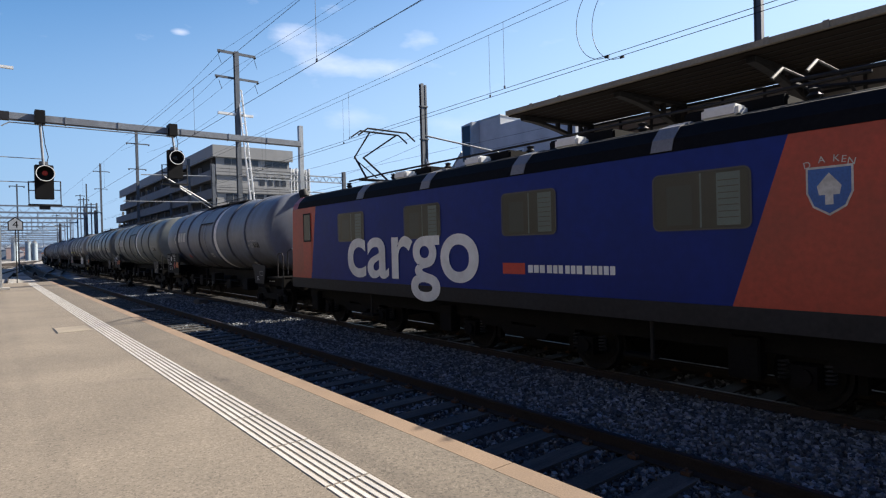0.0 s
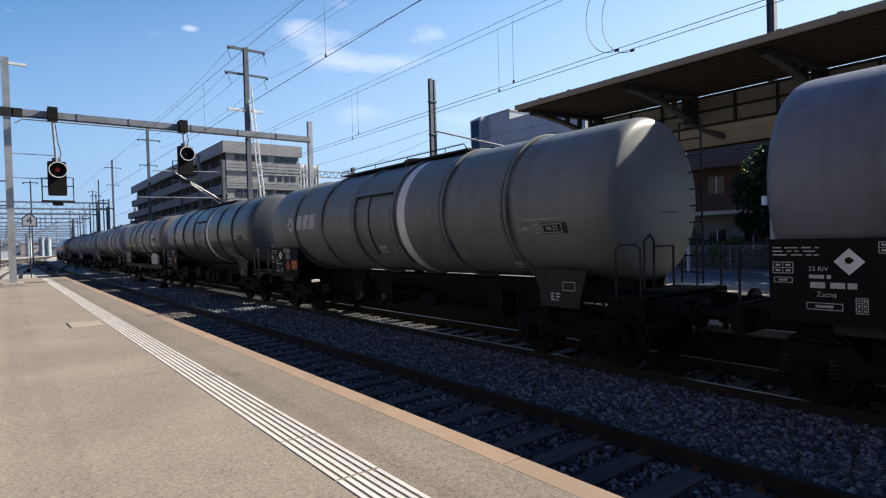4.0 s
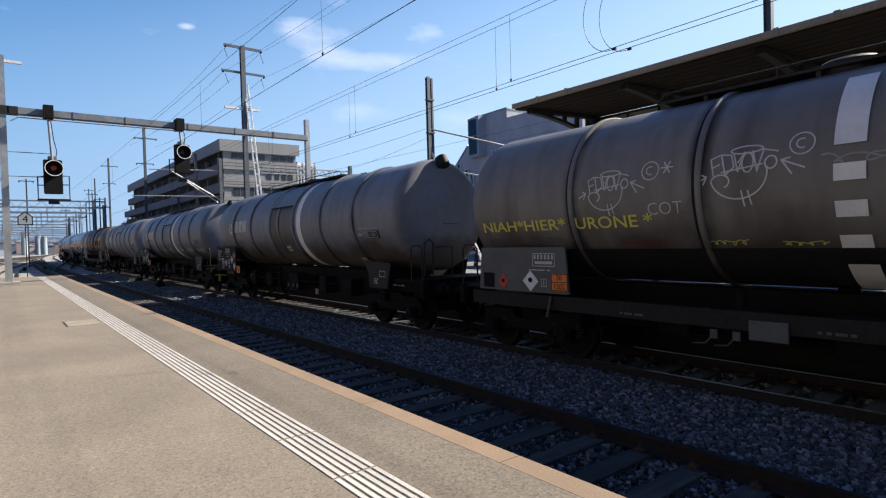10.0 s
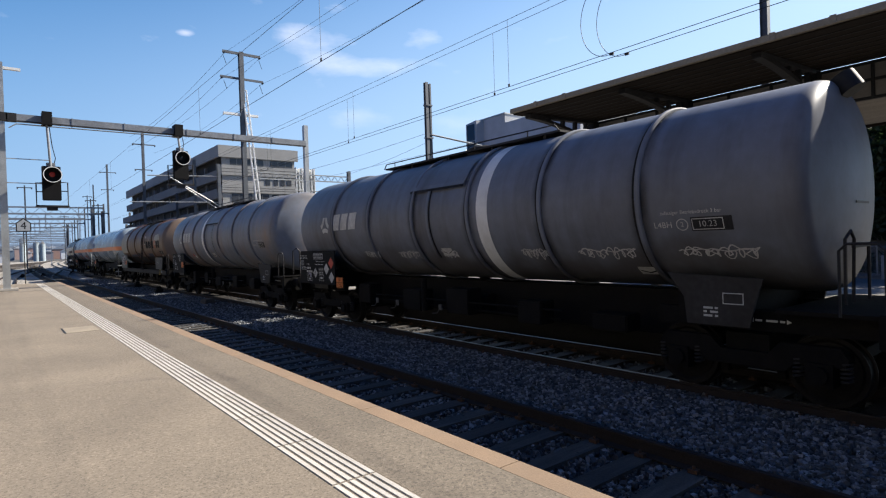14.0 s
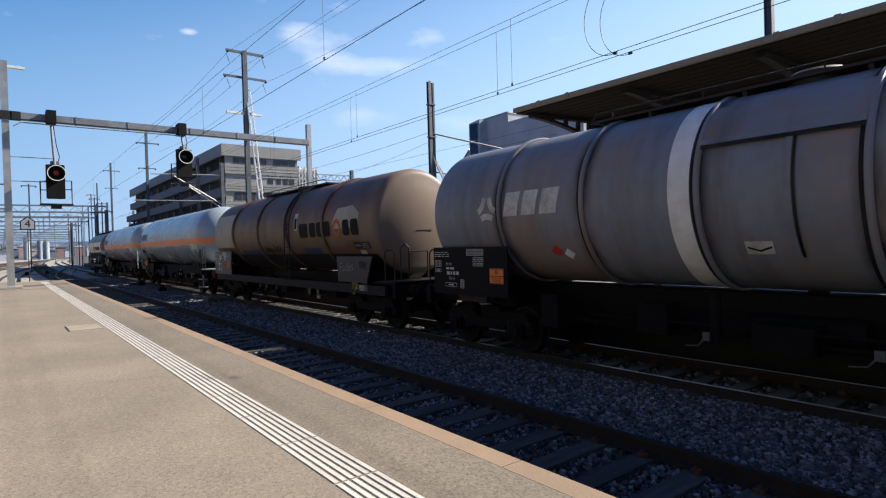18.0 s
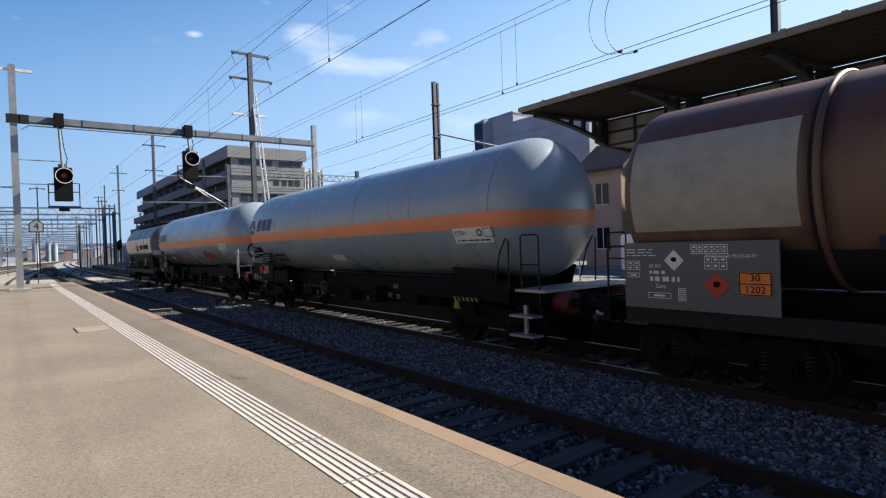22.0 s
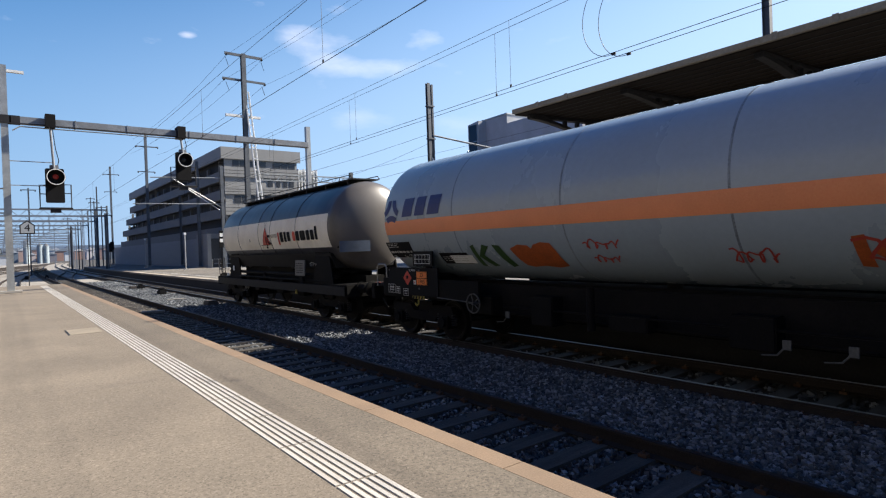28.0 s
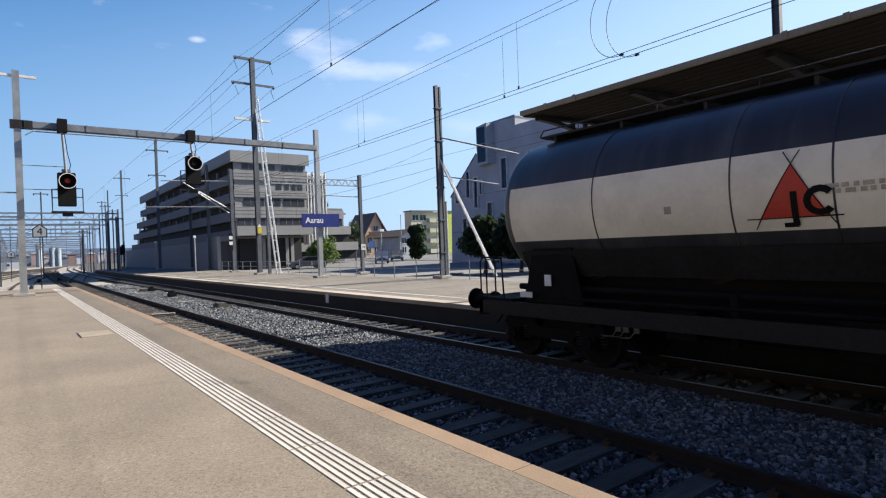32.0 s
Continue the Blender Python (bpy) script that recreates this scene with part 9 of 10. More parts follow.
# Brown halved in brightness for the shade under the eaves
TIMBER = mat("brown_timber", (0.066, 0.033, 0.019), 0.75, var=0.35, scale=2, fine=20, bump=0.2, stretch=(4, 4, 0.5))
ROOFTILE = mat("brown_roof_tile", (0.10, 0.075, 0.06), 0.85, var=0.35, scale=2.5, fine=14, bump=0.4)
ROOFRED = mat("red_brown_roof_tile", (0.27, 0.17, 0.12), 0.85, var=0.35, scale=2.5, fine=14, bump=0.4)
def leaf_mat(name, cols):
    """Leaf paint that lets part of the sun through."""
    m = island_mat(name, cols, 0.5)
    n, l = m.node_tree.nodes, m.node_tree.links
    bs = n["Principled BSDF"]
    tr, mx, br = n.new("ShaderNodeBsdfTranslucent"), n.new("ShaderNodeMixShader"), n.new("ShaderNodeHueSaturation")
    br.inputs["Value"].default_value, br.inputs["Hue"].default_value = 1.7, 0.485
    l.new(bs.inputs["Base Color"].links[0].from_socket, br.inputs["Color"])
    l.new(br.outputs["Color"], tr.inputs["Color"])
    mx.inputs["Fac"].default_value = 0.42
    l.new(bs.outputs["BSDF"], mx.inputs[1])
    l.new(tr.outputs["BSDF"], mx.inputs[2])
    l.new(mx.outputs["Shader"], n["Material Output"].inputs["Surface"])
    return m


LEAF = leaf_mat("leaves_green", [(0.035, 0.075, 0.018), (0.06, 0.11, 0.025), (0.09, 0.14, 0.035), (0.05, 0.09, 0.02), (0.12, 0.16, 0.045)])
LEAFDARK = leaf_mat("leaves_dark", [(0.012, 0.026, 0.010), (0.02, 0.04, 0.014), (0.03, 0.055, 0.02)])
BARK = mat("bark", (0.09, 0.065, 0.045), 0.9, var=0.4, scale=5, fine=30, bump=0.6)
# Hill colour with the blue of the air mixed in
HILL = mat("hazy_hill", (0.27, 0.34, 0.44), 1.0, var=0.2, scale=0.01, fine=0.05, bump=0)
CARBLUE = mat("car_blue_paint", (0.13, 0.15, 0.21), 0.25, 0.3, var=0.1, bump=0)
CARGREY = mat("car_grey_paint", (0.14, 0.15, 0.16), 0.25, 0.4, var=0.1, bump=0)
CARWHITE = mat("car_white_paint", (0.75, 0.76, 0.78), 0.25, 0.0, var=0.05, bump=0)
prism_bm = prism(bmesh.new(), ((18.62, -60), (90, -60), (90, 160), (21, 160), (18.62, 118)), "z", -1.01, RZ)
tagged(place("road", mesh_of("road", prism_bm, ROAD, False)), "dark asphalt street behind the far platform", "road", kind="structure")
tagged(place("pavement", mesh_of("pavement", prism(bmesh.new(), ((18.65, -60), (21.2, -60), (21.2, 60), (18.65, 118)), "z", RZ, RZ + 0.12), PAVING, False)), "pale paved path behind the far platform", "pavement", kind="structure")
tagged(place("pavement", mesh_of("pavement", prism(bmesh.new(), ((27.2, -60), (29.5, -60), (29.5, 27), (27.2, 24)), "z", RZ, RZ + 0.12), PAVING, False)), "pale pavement along the street's far side", "pavement", kind="structure")
tagged(place("pavement", mesh_of("pavement", prism(bmesh.new(), ((21.3, 28), (38, 39), (42, 50), (34, 47), (21.3, 38)), "z", RZ + 0.002, RZ + 0.10), PAVING, False)), "pale pavement island at the street corner", "pavement", kind="structure")


def leaves(bm_pts, seed, size):
    """Many small leaf blades at the given points, as vertex and face lists."""
    rng = np.random.default_rng(seed)
    n = len(bm_pts)
    a = rng.normal(size=(n, 3))
    a /= np.linalg.norm(a, axis=1)[:, None]
    b = np.cross(a, rng.normal(size=(n, 3)))
    b /= np.linalg.norm(b, axis=1)[:, None]
    s = rng.uniform(0.6, 1.25, (n, 1)) * size
    p = np.asarray(bm_pts)
    v = np.stack([p - a * s, p + b * s * 0.55, p + a * s, p - b * s * 0.55], 1).reshape(-1, 3)
    f = np.arange(4 * n).reshape(-1, 4)
    return v, f


def crown_points(n, clumps, seed):
    rng = np.random.default_rng(seed)
    out = []
    per = n // len(clumps)
    for cx, cy_, cz, r in clumps:
        d = rng.normal(size=(per, 3))
        d /= np.linalg.norm(d, axis=1)[:, None]
        out.append(np.array((cx, cy_, cz)) + d * (r * rng.uniform(0.35, 1.06, (per, 1)) ** 0.6) * np.array((1, 1, 0.85)))
    return np.concatenate(out)


def tree(x, y, h, r, label, seed, n=5200, material=None, leaf=0.13, trunk=0.35, z=RZ, name="tree"):
    rng = random.Random(seed)
    t = thing(name, x, y, z, label, "tree" if name == "tree" else "bush")
    clumps = []
    if name == "tree":
        bm = bmesh.new()
        cy(bm, (0, 0, 0), (0.1, 0, h * trunk), 0.16, 10, 0.11)
        cy(bm, (0.1, 0, h * trunk), (0.0, 0.1, h * 0.8), 0.11, 8, 0.03)
        for k in range(9):
            a = rng.uniform(0, 6.28)
            zz = h * (trunk + (0.8 - trunk) * k / 9)
            e = (math.cos(a) * r * 0.75, math.sin(a) * r * 0.75, zz + r * 0.5)
            cy(bm, (0.05, 0, zz), e, 0.05, 6, 0.015)
        part("trunk", bm, BARK, t)
    for k in range(17):
        a, q = rng.uniform(0, 6.28), rng.uniform(0.15, 1.0) ** 0.6
        zz = h * trunk + (h * (1 - trunk)) * rng.uniform(0.08, 0.92)
        taper = 1.0 - 0.45 * abs((zz / h - 0.62) / 0.4)
        clumps.append((math.cos(a) * r * 0.72 * q * taper, math.sin(a) * r * 0.72 * q * taper, zz, r * rng.uniform(0.28, 0.48)))
    v, f = leaves(crown_points(n, clumps, seed), seed + 1, leaf)
    me = bpy.data.meshes.new("crown")
    me.from_pydata(v.tolist(), [], f.tolist())
    me.materials.append(material or LEAF)
    place("crown", me, t)["kind"] = "stuff"
    return t


def bush(x, y, r, h, label, seed, material=None, n=2600, z=RZ):
    return tree(x, y, h, r, label, seed, n, material, 0.09, 0.05, z, "bush")


# multi-storey car park
def car_park():
    cp = thing("car_park", 21.0, 69.0, RZ, "long grey multi-storey car park with open parapet decks", "building")
    Ln, Wd, top = 61.0, 9.3, 14.5
    # Solid boxes fill the decks; their black replaces the shade inside
    part("core", B(0.9, Wd - 0.4, 0.9, Ln - 0.5, 0.0, top - 0.6), SHADOWY, cp, "solid black core for the shade in the open decks")
    part("lower_core", B(1.2, Wd - 0.6, Ln - 0.5, Ln + 10.5, 0.0, 8.0), SHADOWY, cp, "solid black core for the shade in the lower decks")
    part("base_wall", B(0.0, 0.35, 6.0, Ln + 22, 0.0, 3.85), WALLGREY, cp, "smooth grey base wall")
    part("roof_parapet", prism(bmesh.new(), ((-0.1, -0.1), (Wd + 0.6, -0.1), (Wd + 0.6, 0.2), (0.2, 0.2), (0.2, Ln), (-0.1, Ln)), "z", top - 1.4, top), GREYLIGHT, cp, "pale roof parapet", False)
    part("roof_slab", B(0.2, Wd, 0.2, Ln, top - 1.0, top - 0.75), GREYPANEL, cp)
    for k in range(4):
        z0 = 3.85 + 2.2 * k
        off = 0.3 + 0.25 * (k == 0) - 0.12 * k
        n0 = Ln + 5.5 * (3 - k)
        part("deck_parapet", prism(bmesh.new(), ((off, 0.1), (off + 0.25, 0.1), (off + 0.25, n0), (off, n0)), "z", z0, z0 + 1.18), GREYPANEL, cp, "grey deck parapet", False)
        part("deck_slab", B(off + 0.25, Wd - 0.3, 0.4, n0, z0, z0 + 0.25), GREYPANEL, cp)
        for j in range(15):
            y = 2.5 + j * 5.0
            if y < n0:
                part("deck_column", B(off + 0.5, off + 0.85, y, y + 0.35, z0 + 1.18, z0 + 2.2), GREYPANEL, cp)
    # end face towards the platform: panels, window strips
    for z0, z1, m_ in ((10.98, 12.13, GREYLIGHT), (8.88, 9.78, GREYLIGHT), (6.38, 7.68, GREYLIGHT)):
        part("end_panel", B(0.25, Wd + 0.3, -0.02, 0.25, z0, z1), m_, cp)
        for q in (0.33, 0.66):
            part("panel_groove", B(0.25, Wd + 0.3, -0.026, -0.021, z0 + (z1 - z0) * q - 0.025, z0 + (z1 - z0) * q + 0.025), SHADOWY, cp)
        for q in range(1, 6):
            part("panel_joint", B(0.25 + 1.55 * q, 0.29 + 1.55 * q, -0.026, -0.021, z0, z1), GREYPANEL, cp)
    for z0, z1, glazed in ((12.13, top - 1.4, ((1.3, 2.9), (3.0, 5.4), (6.3, 9.2))), (9.78, 10.98, ((5.6, 6.2), (6.7, 7.2), (7.6, 8.1), (8.4, 9.0))), (7.68, 8.88, ((1.4, 3.9), (4.2, 6.0), (6.4, 9.2))), (5.33, 6.38, ((0.6, 2.2), (2.5, 5.5), (5.8, 9.2)))):
        part("end_wall", B(0.35, Wd + 0.2, 0.16, 0.4, z0, z1), GREYLIGHT if z0 > 6 else GREYPANEL, cp)
        for a, b in glazed:
            wn_ = part("window", B(a, b, 0.11, 0.15, z0 + 0.12, z1 - 0.12), DUSKGLASS, cp)
            if b - a > 1:
                for q in range(1, int(b - a) + 1):
                    xx = a + (b - a) * q / (int(b - a) + 1)
                    part("mullion", B(xx - 0.03, xx + 0.03, 0.09, 0.109, z0 + 0.12, z1 - 0.12), GREYPANEL, wn_)
    # projecting band over the recessed ground floor
    part("overhang_band", B(0.2, Wd + 0.5, -0.8, 0.1, 4.18, 5.33), GREYLIGHT, cp, "pale projecting band")
    part("overhang_soffit", B(0.2, Wd + 0.3, 0.1, 1.6, 4.3, 4.5), GREYPANEL, cp)
    part("ground_floor", B(-1.6, Wd - 1.9, 1.3, 6.0, 0.0, 4.18), WALLGREY, cp)
    for x in (-1.3, 0.5, 2.3, 4.2, 5.6):
        part("door_leaf", B(x, x + 1.45, 1.22, 1.3, 0.1, 3.6), GATEGREY, cp, "tall dark grey gate leaf")
    for x in (-1.75, 0.1, 3.7, 6.7, 7.4):
        part("pillar", B(x, x + 0.4, 0.75, 1.2, 0.0, 4.18), GREYLIGHT, cp)
    # glazed stair with pale fins and the lower rear wing
    for k in range(7):
        part("stair_fin", B(12.3 + 0.46 * k, 12.42 + 0.46 * k, 6.0, 8.0, 3.0, 13.3 - 0.12 * (k % 2)), WHITE, cp)
    part("stair_glass", B(12.3, 15.2, 6.9, 7.1, 3.0, 13.0), GLASS, cp)
    for k in range(3):
        part("wing_panel", B(Wd - 0.5, Wd + 14.0 - 1.2 * k, 12.0, 12.4, 2.0 + 2.5 * k, 3.3 + 2.5 * k), GREYLIGHT, cp, "grey band of the stepped wing")
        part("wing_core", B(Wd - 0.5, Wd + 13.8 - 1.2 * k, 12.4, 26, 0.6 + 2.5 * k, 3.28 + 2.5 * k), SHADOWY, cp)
    part("wing_roof", B(Wd - 0.5, Wd + 11.4, 12.0, 26, 8.31, 8.6), GREYPANEL, cp)
    return cp


car_park()
lowb = thing("office_block", 33, 92, RZ, "low grey office block with window bands behind the car park", "building")
part("wall", B(0, 14.5, 0, 14, 0, 8.4), GREYPANEL, lowb)
for k in range(3):
    part("window_band", B(0.3, 14.2, -0.03, 0.02, 1.0 + 2.7 * k, 2.3 + 2.7 * k), DUSKGLASS, lowb)
part("roof_edge", B(-0.3, 14.8, -0.4, 14.3, 8.4, 8.65), GREYPANEL, lowb)


def window_at(owner, x0, x1, y0, y1, z0, z1, frame=WHITE):
    w_ = part("window", B(x0, x1, y0, y1, z0, z1), GLASS, owner)
    thin_x = (x1 - x0) < (y1 - y0)
    if thin_x:
        part("window_frame", B(x0 - 0.015, x0 + 0.01, (y0 + y1) / 2 - 0.03, (y0 + y1) / 2 + 0.03, z0, z1), frame, w_)
        part("sill", B(x0 - 0.08, x0 + 0.02, y0 - 0.05, y1 + 0.05, z0 - 0.06, z0), frame, w_)
    else:
        part("window_frame", B((x0 + x1) / 2 - 0.03, (x0 + x1) / 2 + 0.03, y0 - 0.015, y0 + 0.01, z0, z1), frame, w_)
        part("sill", B(x0 - 0.05, x1 + 0.05, y0 - 0.08, y0 + 0.02, z0 - 0.06, z0), frame, w_)


def gable_house(name, x, y, wx, wy, h, ridge, wall, roof, label, rz=0.0, windows=(), along="y"):
    hs = thing(name, x, y, RZ, label, "house", rz=rz)
    part("wall", B(-wx / 2, wx / 2, -wy / 2, wy / 2, 0, h), wall, hs)
    bm = bmesh.new()
    o = 0.6
    if along == "x":
        prism(bm, ((-wy / 2 - o, h - 0.25), (0, ridge), (wy / 2 + o, h - 0.25), (wy / 2 + o, h - 0.02), (0, ridge + 0.25), (-wy / 2 - o, h - 0.02)), "x", -wx / 2 - o, wx / 2 + o)
        part("gable_wall", prism(bmesh.new(), ((-wy / 2, h), (wy / 2, h), (0, ridge)), "x", -wx / 2, wx / 2), wall, hs, smooth=False)
    else:
        prism(bm, ((-wx / 2 - o, h - 0.25), (0, ridge), (wx / 2 + o, h - 0.25), (wx / 2 + o, h - 0.02), (0, ridge + 0.25), (-wx / 2 - o, h - 0.02)), "y", -wy / 2 - o, wy / 2 + o)
        part("gable_wall", prism(bmesh.new(), ((-wx / 2, h), (wx / 2, h), (0, ridge)), "y", -wy / 2, wy / 2), wall, hs, smooth=False)
    part("roof", bm, roof, hs, smooth=False)
    for a in windows:
        window_at(hs, *a)
    return hs


hs = gable_house("house", 73.0, 129.0, 6.4, 10, 5.2, 11.0, OCHRE, ROOFRED, "ochre house with a red-brown gable roof and balcony", 0, ((-2.7, -1.7, -5.04, -5.0, 1.0, 2.5), (-0.5, 0.5, -5.04, -5.0, 1.0, 2.5), (1.7, 2.7, -5.04, -5.0, 1.0, 2.5), (-2.4, -1.3, -5.04, -5.0, 3.6, 4.9), (1.3, 2.4, -5.04, -5.0, 3.6, 4.9), (-0.6, 0.6, -5.04, -5.0, 6.6, 7.8)))
part("balcony", B(-2.6, 2.6, -6.0, -5.0, 5.4, 5.55), TIMBER, hs)
part("balcony_rail", B(-2.6, 2.6, -6.0, -5.92, 5.55, 6.3), TIMBER, hs)
hs = gable_house("house", 64.6, 101, 4.4, 9, 4.4, 5.6, PLASTER, ROOFTILE, "small white house with shuttered windows", 0, ((-1.7, -0.8, -4.54, -4.5, 1.0, 2.2), (0.7, 1.6, -4.54, -4.5, 1.0, 2.2), (-1.7, -0.8, -4.54, -4.5, 2.9, 4.0), (0.7, 1.6, -4.54, -4.5, 2.9, 4.0)))
ap = thing("apartment_block", 89, 122, RZ, "yellow and white flat-roofed apartment block", "building")
part("wall", B(-6.5, 6.6, 0, 3, 0, 11.4), YELLOWISH, ap)
part("yellow_wing", B(3.9, 6.8, -0.6, 0.0, 0, 11.6), mat("lime_plaster", (0.50, 0.58, 0.12), 0.8, var=0.1), ap, "lime-yellow side wing")
part("roof_edge", B(-6.8, 7.0, -0.8, 3.3, 11.4, 11.7), GREYPANEL, ap)
for k in range(4):
    for a in (-6.0, -3.6):
        window_at(ap, a, a + 1.8, -0.04, 0.0, 1.0 + 2.7 * k, 2.4 + 2.7 * k)
    part("balcony", B(-1.5, 3.8, -1.4, 0.0, 0.4 + 2.7 * k, 1.5 + 2.7 * k), YELLOWISH, ap)

# pale modern house with slanting roof
def modern_house():
    m_ = thing("modern_house", 30.5, 0.0, RZ, "pale grey modern house with a slanting gable and a box oriel", "house")
    part("wall", prism(bmesh.new(), ((23.6, 0.0), (23.6, 11.0), (30.6, 10.95), (30.6, 11.62), (34.0, 11.55), (34.3, 10.0), (35.1, 9.45), (38.7, 6.15), (38.95, 0.0)), "x", 0.0, 11.0), PLASTER, m_, smooth=False)
    part("coping", prism(bmesh.new(), ((30.55, 11.63), (34.05, 11.56), (34.05, 11.66), (30.55, 11.73)), "x", -0.06, 11.0), GALV, m_, smooth=False)
    part("verge", prism(bmesh.new(), ((35.1, 9.46), (38.75, 6.16), (38.8, 6.26), (35.15, 9.57)), "x", -0.06, 11.0), GALV, m_, smooth=False)
    ori = part("box_oriel", prism(bmesh.new(), ((32.95, 8.35), (34.2, 8.25), (34.2, 11.35), (32.95, 11.5)), "x", -0.80, 0.2), PLASTER, m_, "box-shaped projecting oriel", False)
    part("oriel_window", B(-0.815, -0.803, 33.12, 34.06, 8.5, 11.25), GLASS, ori)
    for a in ((33.06, 33.12, 8.45, 11.29), (34.06, 34.12, 8.45, 11.29), (33.12, 34.06, 8.44, 8.5), (33.12, 34.06, 11.25, 11.3), (33.12, 34.06, 9.9, 9.95)):
        part("oriel_frame", B(-0.84, -0.804, *a), GALV, ori)
    for y0, y1, z0, z1 in ((36.1, 36.5, 5.95, 8.1), (35.1, 35.52, 5.05, 7.5), (33.4, 33.95, 3.7, 5.3), (37.55, 38.0, 5.6, 6.6), (34.55, 34.82, 6.1, 7.2), (31.6, 32.2, 6.3, 8.6), (29.8, 30.4, 5.6, 7.9), (31.2, 31.8, 2.9, 4.6), (36.6, 37.1, 2.4, 4.2), (28.3, 29.35, 8.1, 8.7), (25.8, 26.85, 7.1, 8.15), (25.98, 26.78, 5.7, 6.65)):
        wd = part("window", B(-0.02, -0.004, y0, y1, z0, z1), GLASS, m_)
        for a in ((y0 - 0.09, y0, z0 - 0.09, z1 + 0.09), (y1, y1 + 0.09, z0 - 0.09, z1 + 0.09), (y0, y1, z0 - 0.09, z0), (y0, y1, z1, z1 + 0.09)):
            part("surround", B(-0.14, -0.003, *a), FRAMEPALE, wd)
    m_.matrix_basis = Matrix.Translation((30.5 * 1.3, 0, 1.65 + 1.3 * (RZ - 1.65))) @ Matrix.Scale(1.3, 4)
    for z in (3.1, 6.1, 9.2):
        part("render_joint", B(-0.008, -0.002, 25.8, 35.0 if z > 7 else 38.6, z, z + 0.03), GREYPANEL, m_)
    return m_


modern_house()
gable_house("house", 34.4, 23.9, 4.6, 3.0, 6.6, 8.4, OCHRE, ROOFTILE, "narrow ochre house with a dark tiled roof", 0, ((-2.34, -2.3, -0.5, 0.5, 1.2, 2.6), (-2.34, -2.3, -0.5, 0.5, 4.2, 5.6)))
# brown house with balcony behind the garden
def balcony_house():
    hs = thing("house", 36.5, 11.5, RZ, "brown timber house with a balcony and tiled roof behind trees", "house")
    # White wall greyed to the tone it has in shade
    part("wall", B(-3.6, 6, -9, 8.6, 0, 3.2), mat("shaded_white_wall", (0.21, 0.20, 0.185), 0.85, var=0.1, scale=1), hs)
    part("upper_wall", B(-3.6, 6, -9, 8.6, 3.2, 5.9), TIMBER, hs)
    part("roof", prism(bmesh.new(), ((-4.8, 5.6), (1.2, 9.6), (7.2, 5.6), (7.2, 5.9), (1.2, 9.95), (-4.8, 5.9)), "y", -9.8, 9.4), ROOFTILE, hs, smooth=False)
    for k in range(20):
        part("tile_course", B(-0.012, 0.012, -9.8, 9.4, 0, 0.05), ROOFTILE, hs).matrix_basis = Matrix.Translation((-4.65 + 0.3 * k, 0, 6.0 + 0.2 * k)) @ Matrix.Rotation(radians(-33.7), 4, "Y")
    for y in (1.0, 3.0, 5.2):
        part("skylight", B(-0.5, 0.5, y, y + 0.7, 0, 0.06), GLASS, hs).matrix_basis = Matrix.Translation((-2.6, 0, 7.33)) @ Matrix.Rotation(radians(-33.7), 4, "Y")
    part("balcony", B(-5.0, -3.6, -4, 8.4, 2.95, 3.15), mat("white_edge", (0.42, 0.41, 0.39), 0.7, var=0.1), hs)
    part("balcony_rail", B(-5.0, -4.94, -4, 8.4, 3.15, 4.1), TIMBER, hs)
    for y in (-7.4, -4.8, -1.5, 2.2, 4.2, 6.4):
        window_at(hs, -3.64, -3.6, y, y + 0.95, 3.5, 5.2)
        window_at(hs, -3.64, -3.6, y, y + 0.95, 0.9, 2.1)
        bm = bmesh.new()
        for q in range(6):
            cy(bm, (-3.68, y + 0.08 + 0.16 * q, 0.9), (-3.68, y + 0.08 + 0.16 * q, 2.1), 0.012, 5)
        part("window_bars", bm, BLACK, hs)
    part("wall_lantern", B(-3.8, -3.6, -5.6, -5.4, 1.9, 2.2), BLACK, hs)
    part("letter_box", B(-3.75, -3.6, -6.3, -5.9, 1.3, 1.6), BLACK, hs)
    return hs


balcony_house()
tree(29.6, 10.2, 8.6, 2.7, "tall leafy garden tree in front of the brown house", 3, 11000, LEAFDARK, 0.15, 0.2)
tree(28.9, 9.6, 7.2, 1.8, "leafy garden tree in front of the brown house", 13, 3600, LEAF)
# Barely in view: added to throw shade over pavement and far platform
tree(30.4, 6.6, 9.4, 2.9, "tall dark garden tree added beside the street to shade the platform", 4, 11000, LEAFDARK, 0.15, 0.15)
# Wholly out of view, here only for its shade
tree(30.4, 3.2, 9.8, 3.0, "tall dark garden tree added beside the street to shade the platform", 15, 8000, LEAFDARK, 0.17, 0.15)
tree(31.3, 13.2, 5.2, 1.7, "small leafy garden tree", 5, 4600, LEAFDARK)
tree(25.4, 28.8, 3.7, 1.8, "dark leafy tree before the pale modern house", 6, 5200, LEAFDARK, 0.16, 0.25)
tree(27.6, 27.6, 3.9, 1.9, "dark leafy tree before the pale modern house", 7, 4800, LEAFDARK, 0.16, 0.25)
tree(53.8, 78.0, 5.6, 2.4, "dense dark clipped tree at the street", 8, 12000, LEAFDARK, 0.24, 0.05)
tree(51.4, 95.0, 7.6, 1.9, "thin tree before the ochre house", 10, 1500, LEAFDARK, 0.2, 0.3)
tree(29.2, 62.0, 3.2, 2.2, "low spreading bright green tree beside the car park", 12, 3400, LEAF, 0.17, 0.3)
bush(28.5, 15.9, 1.35, 2.3, "flowering green garden bush behind the fence", 21)
bush(28.5, 17.8, 1.1, 1.9, "green garden bush behind the fence", 22)
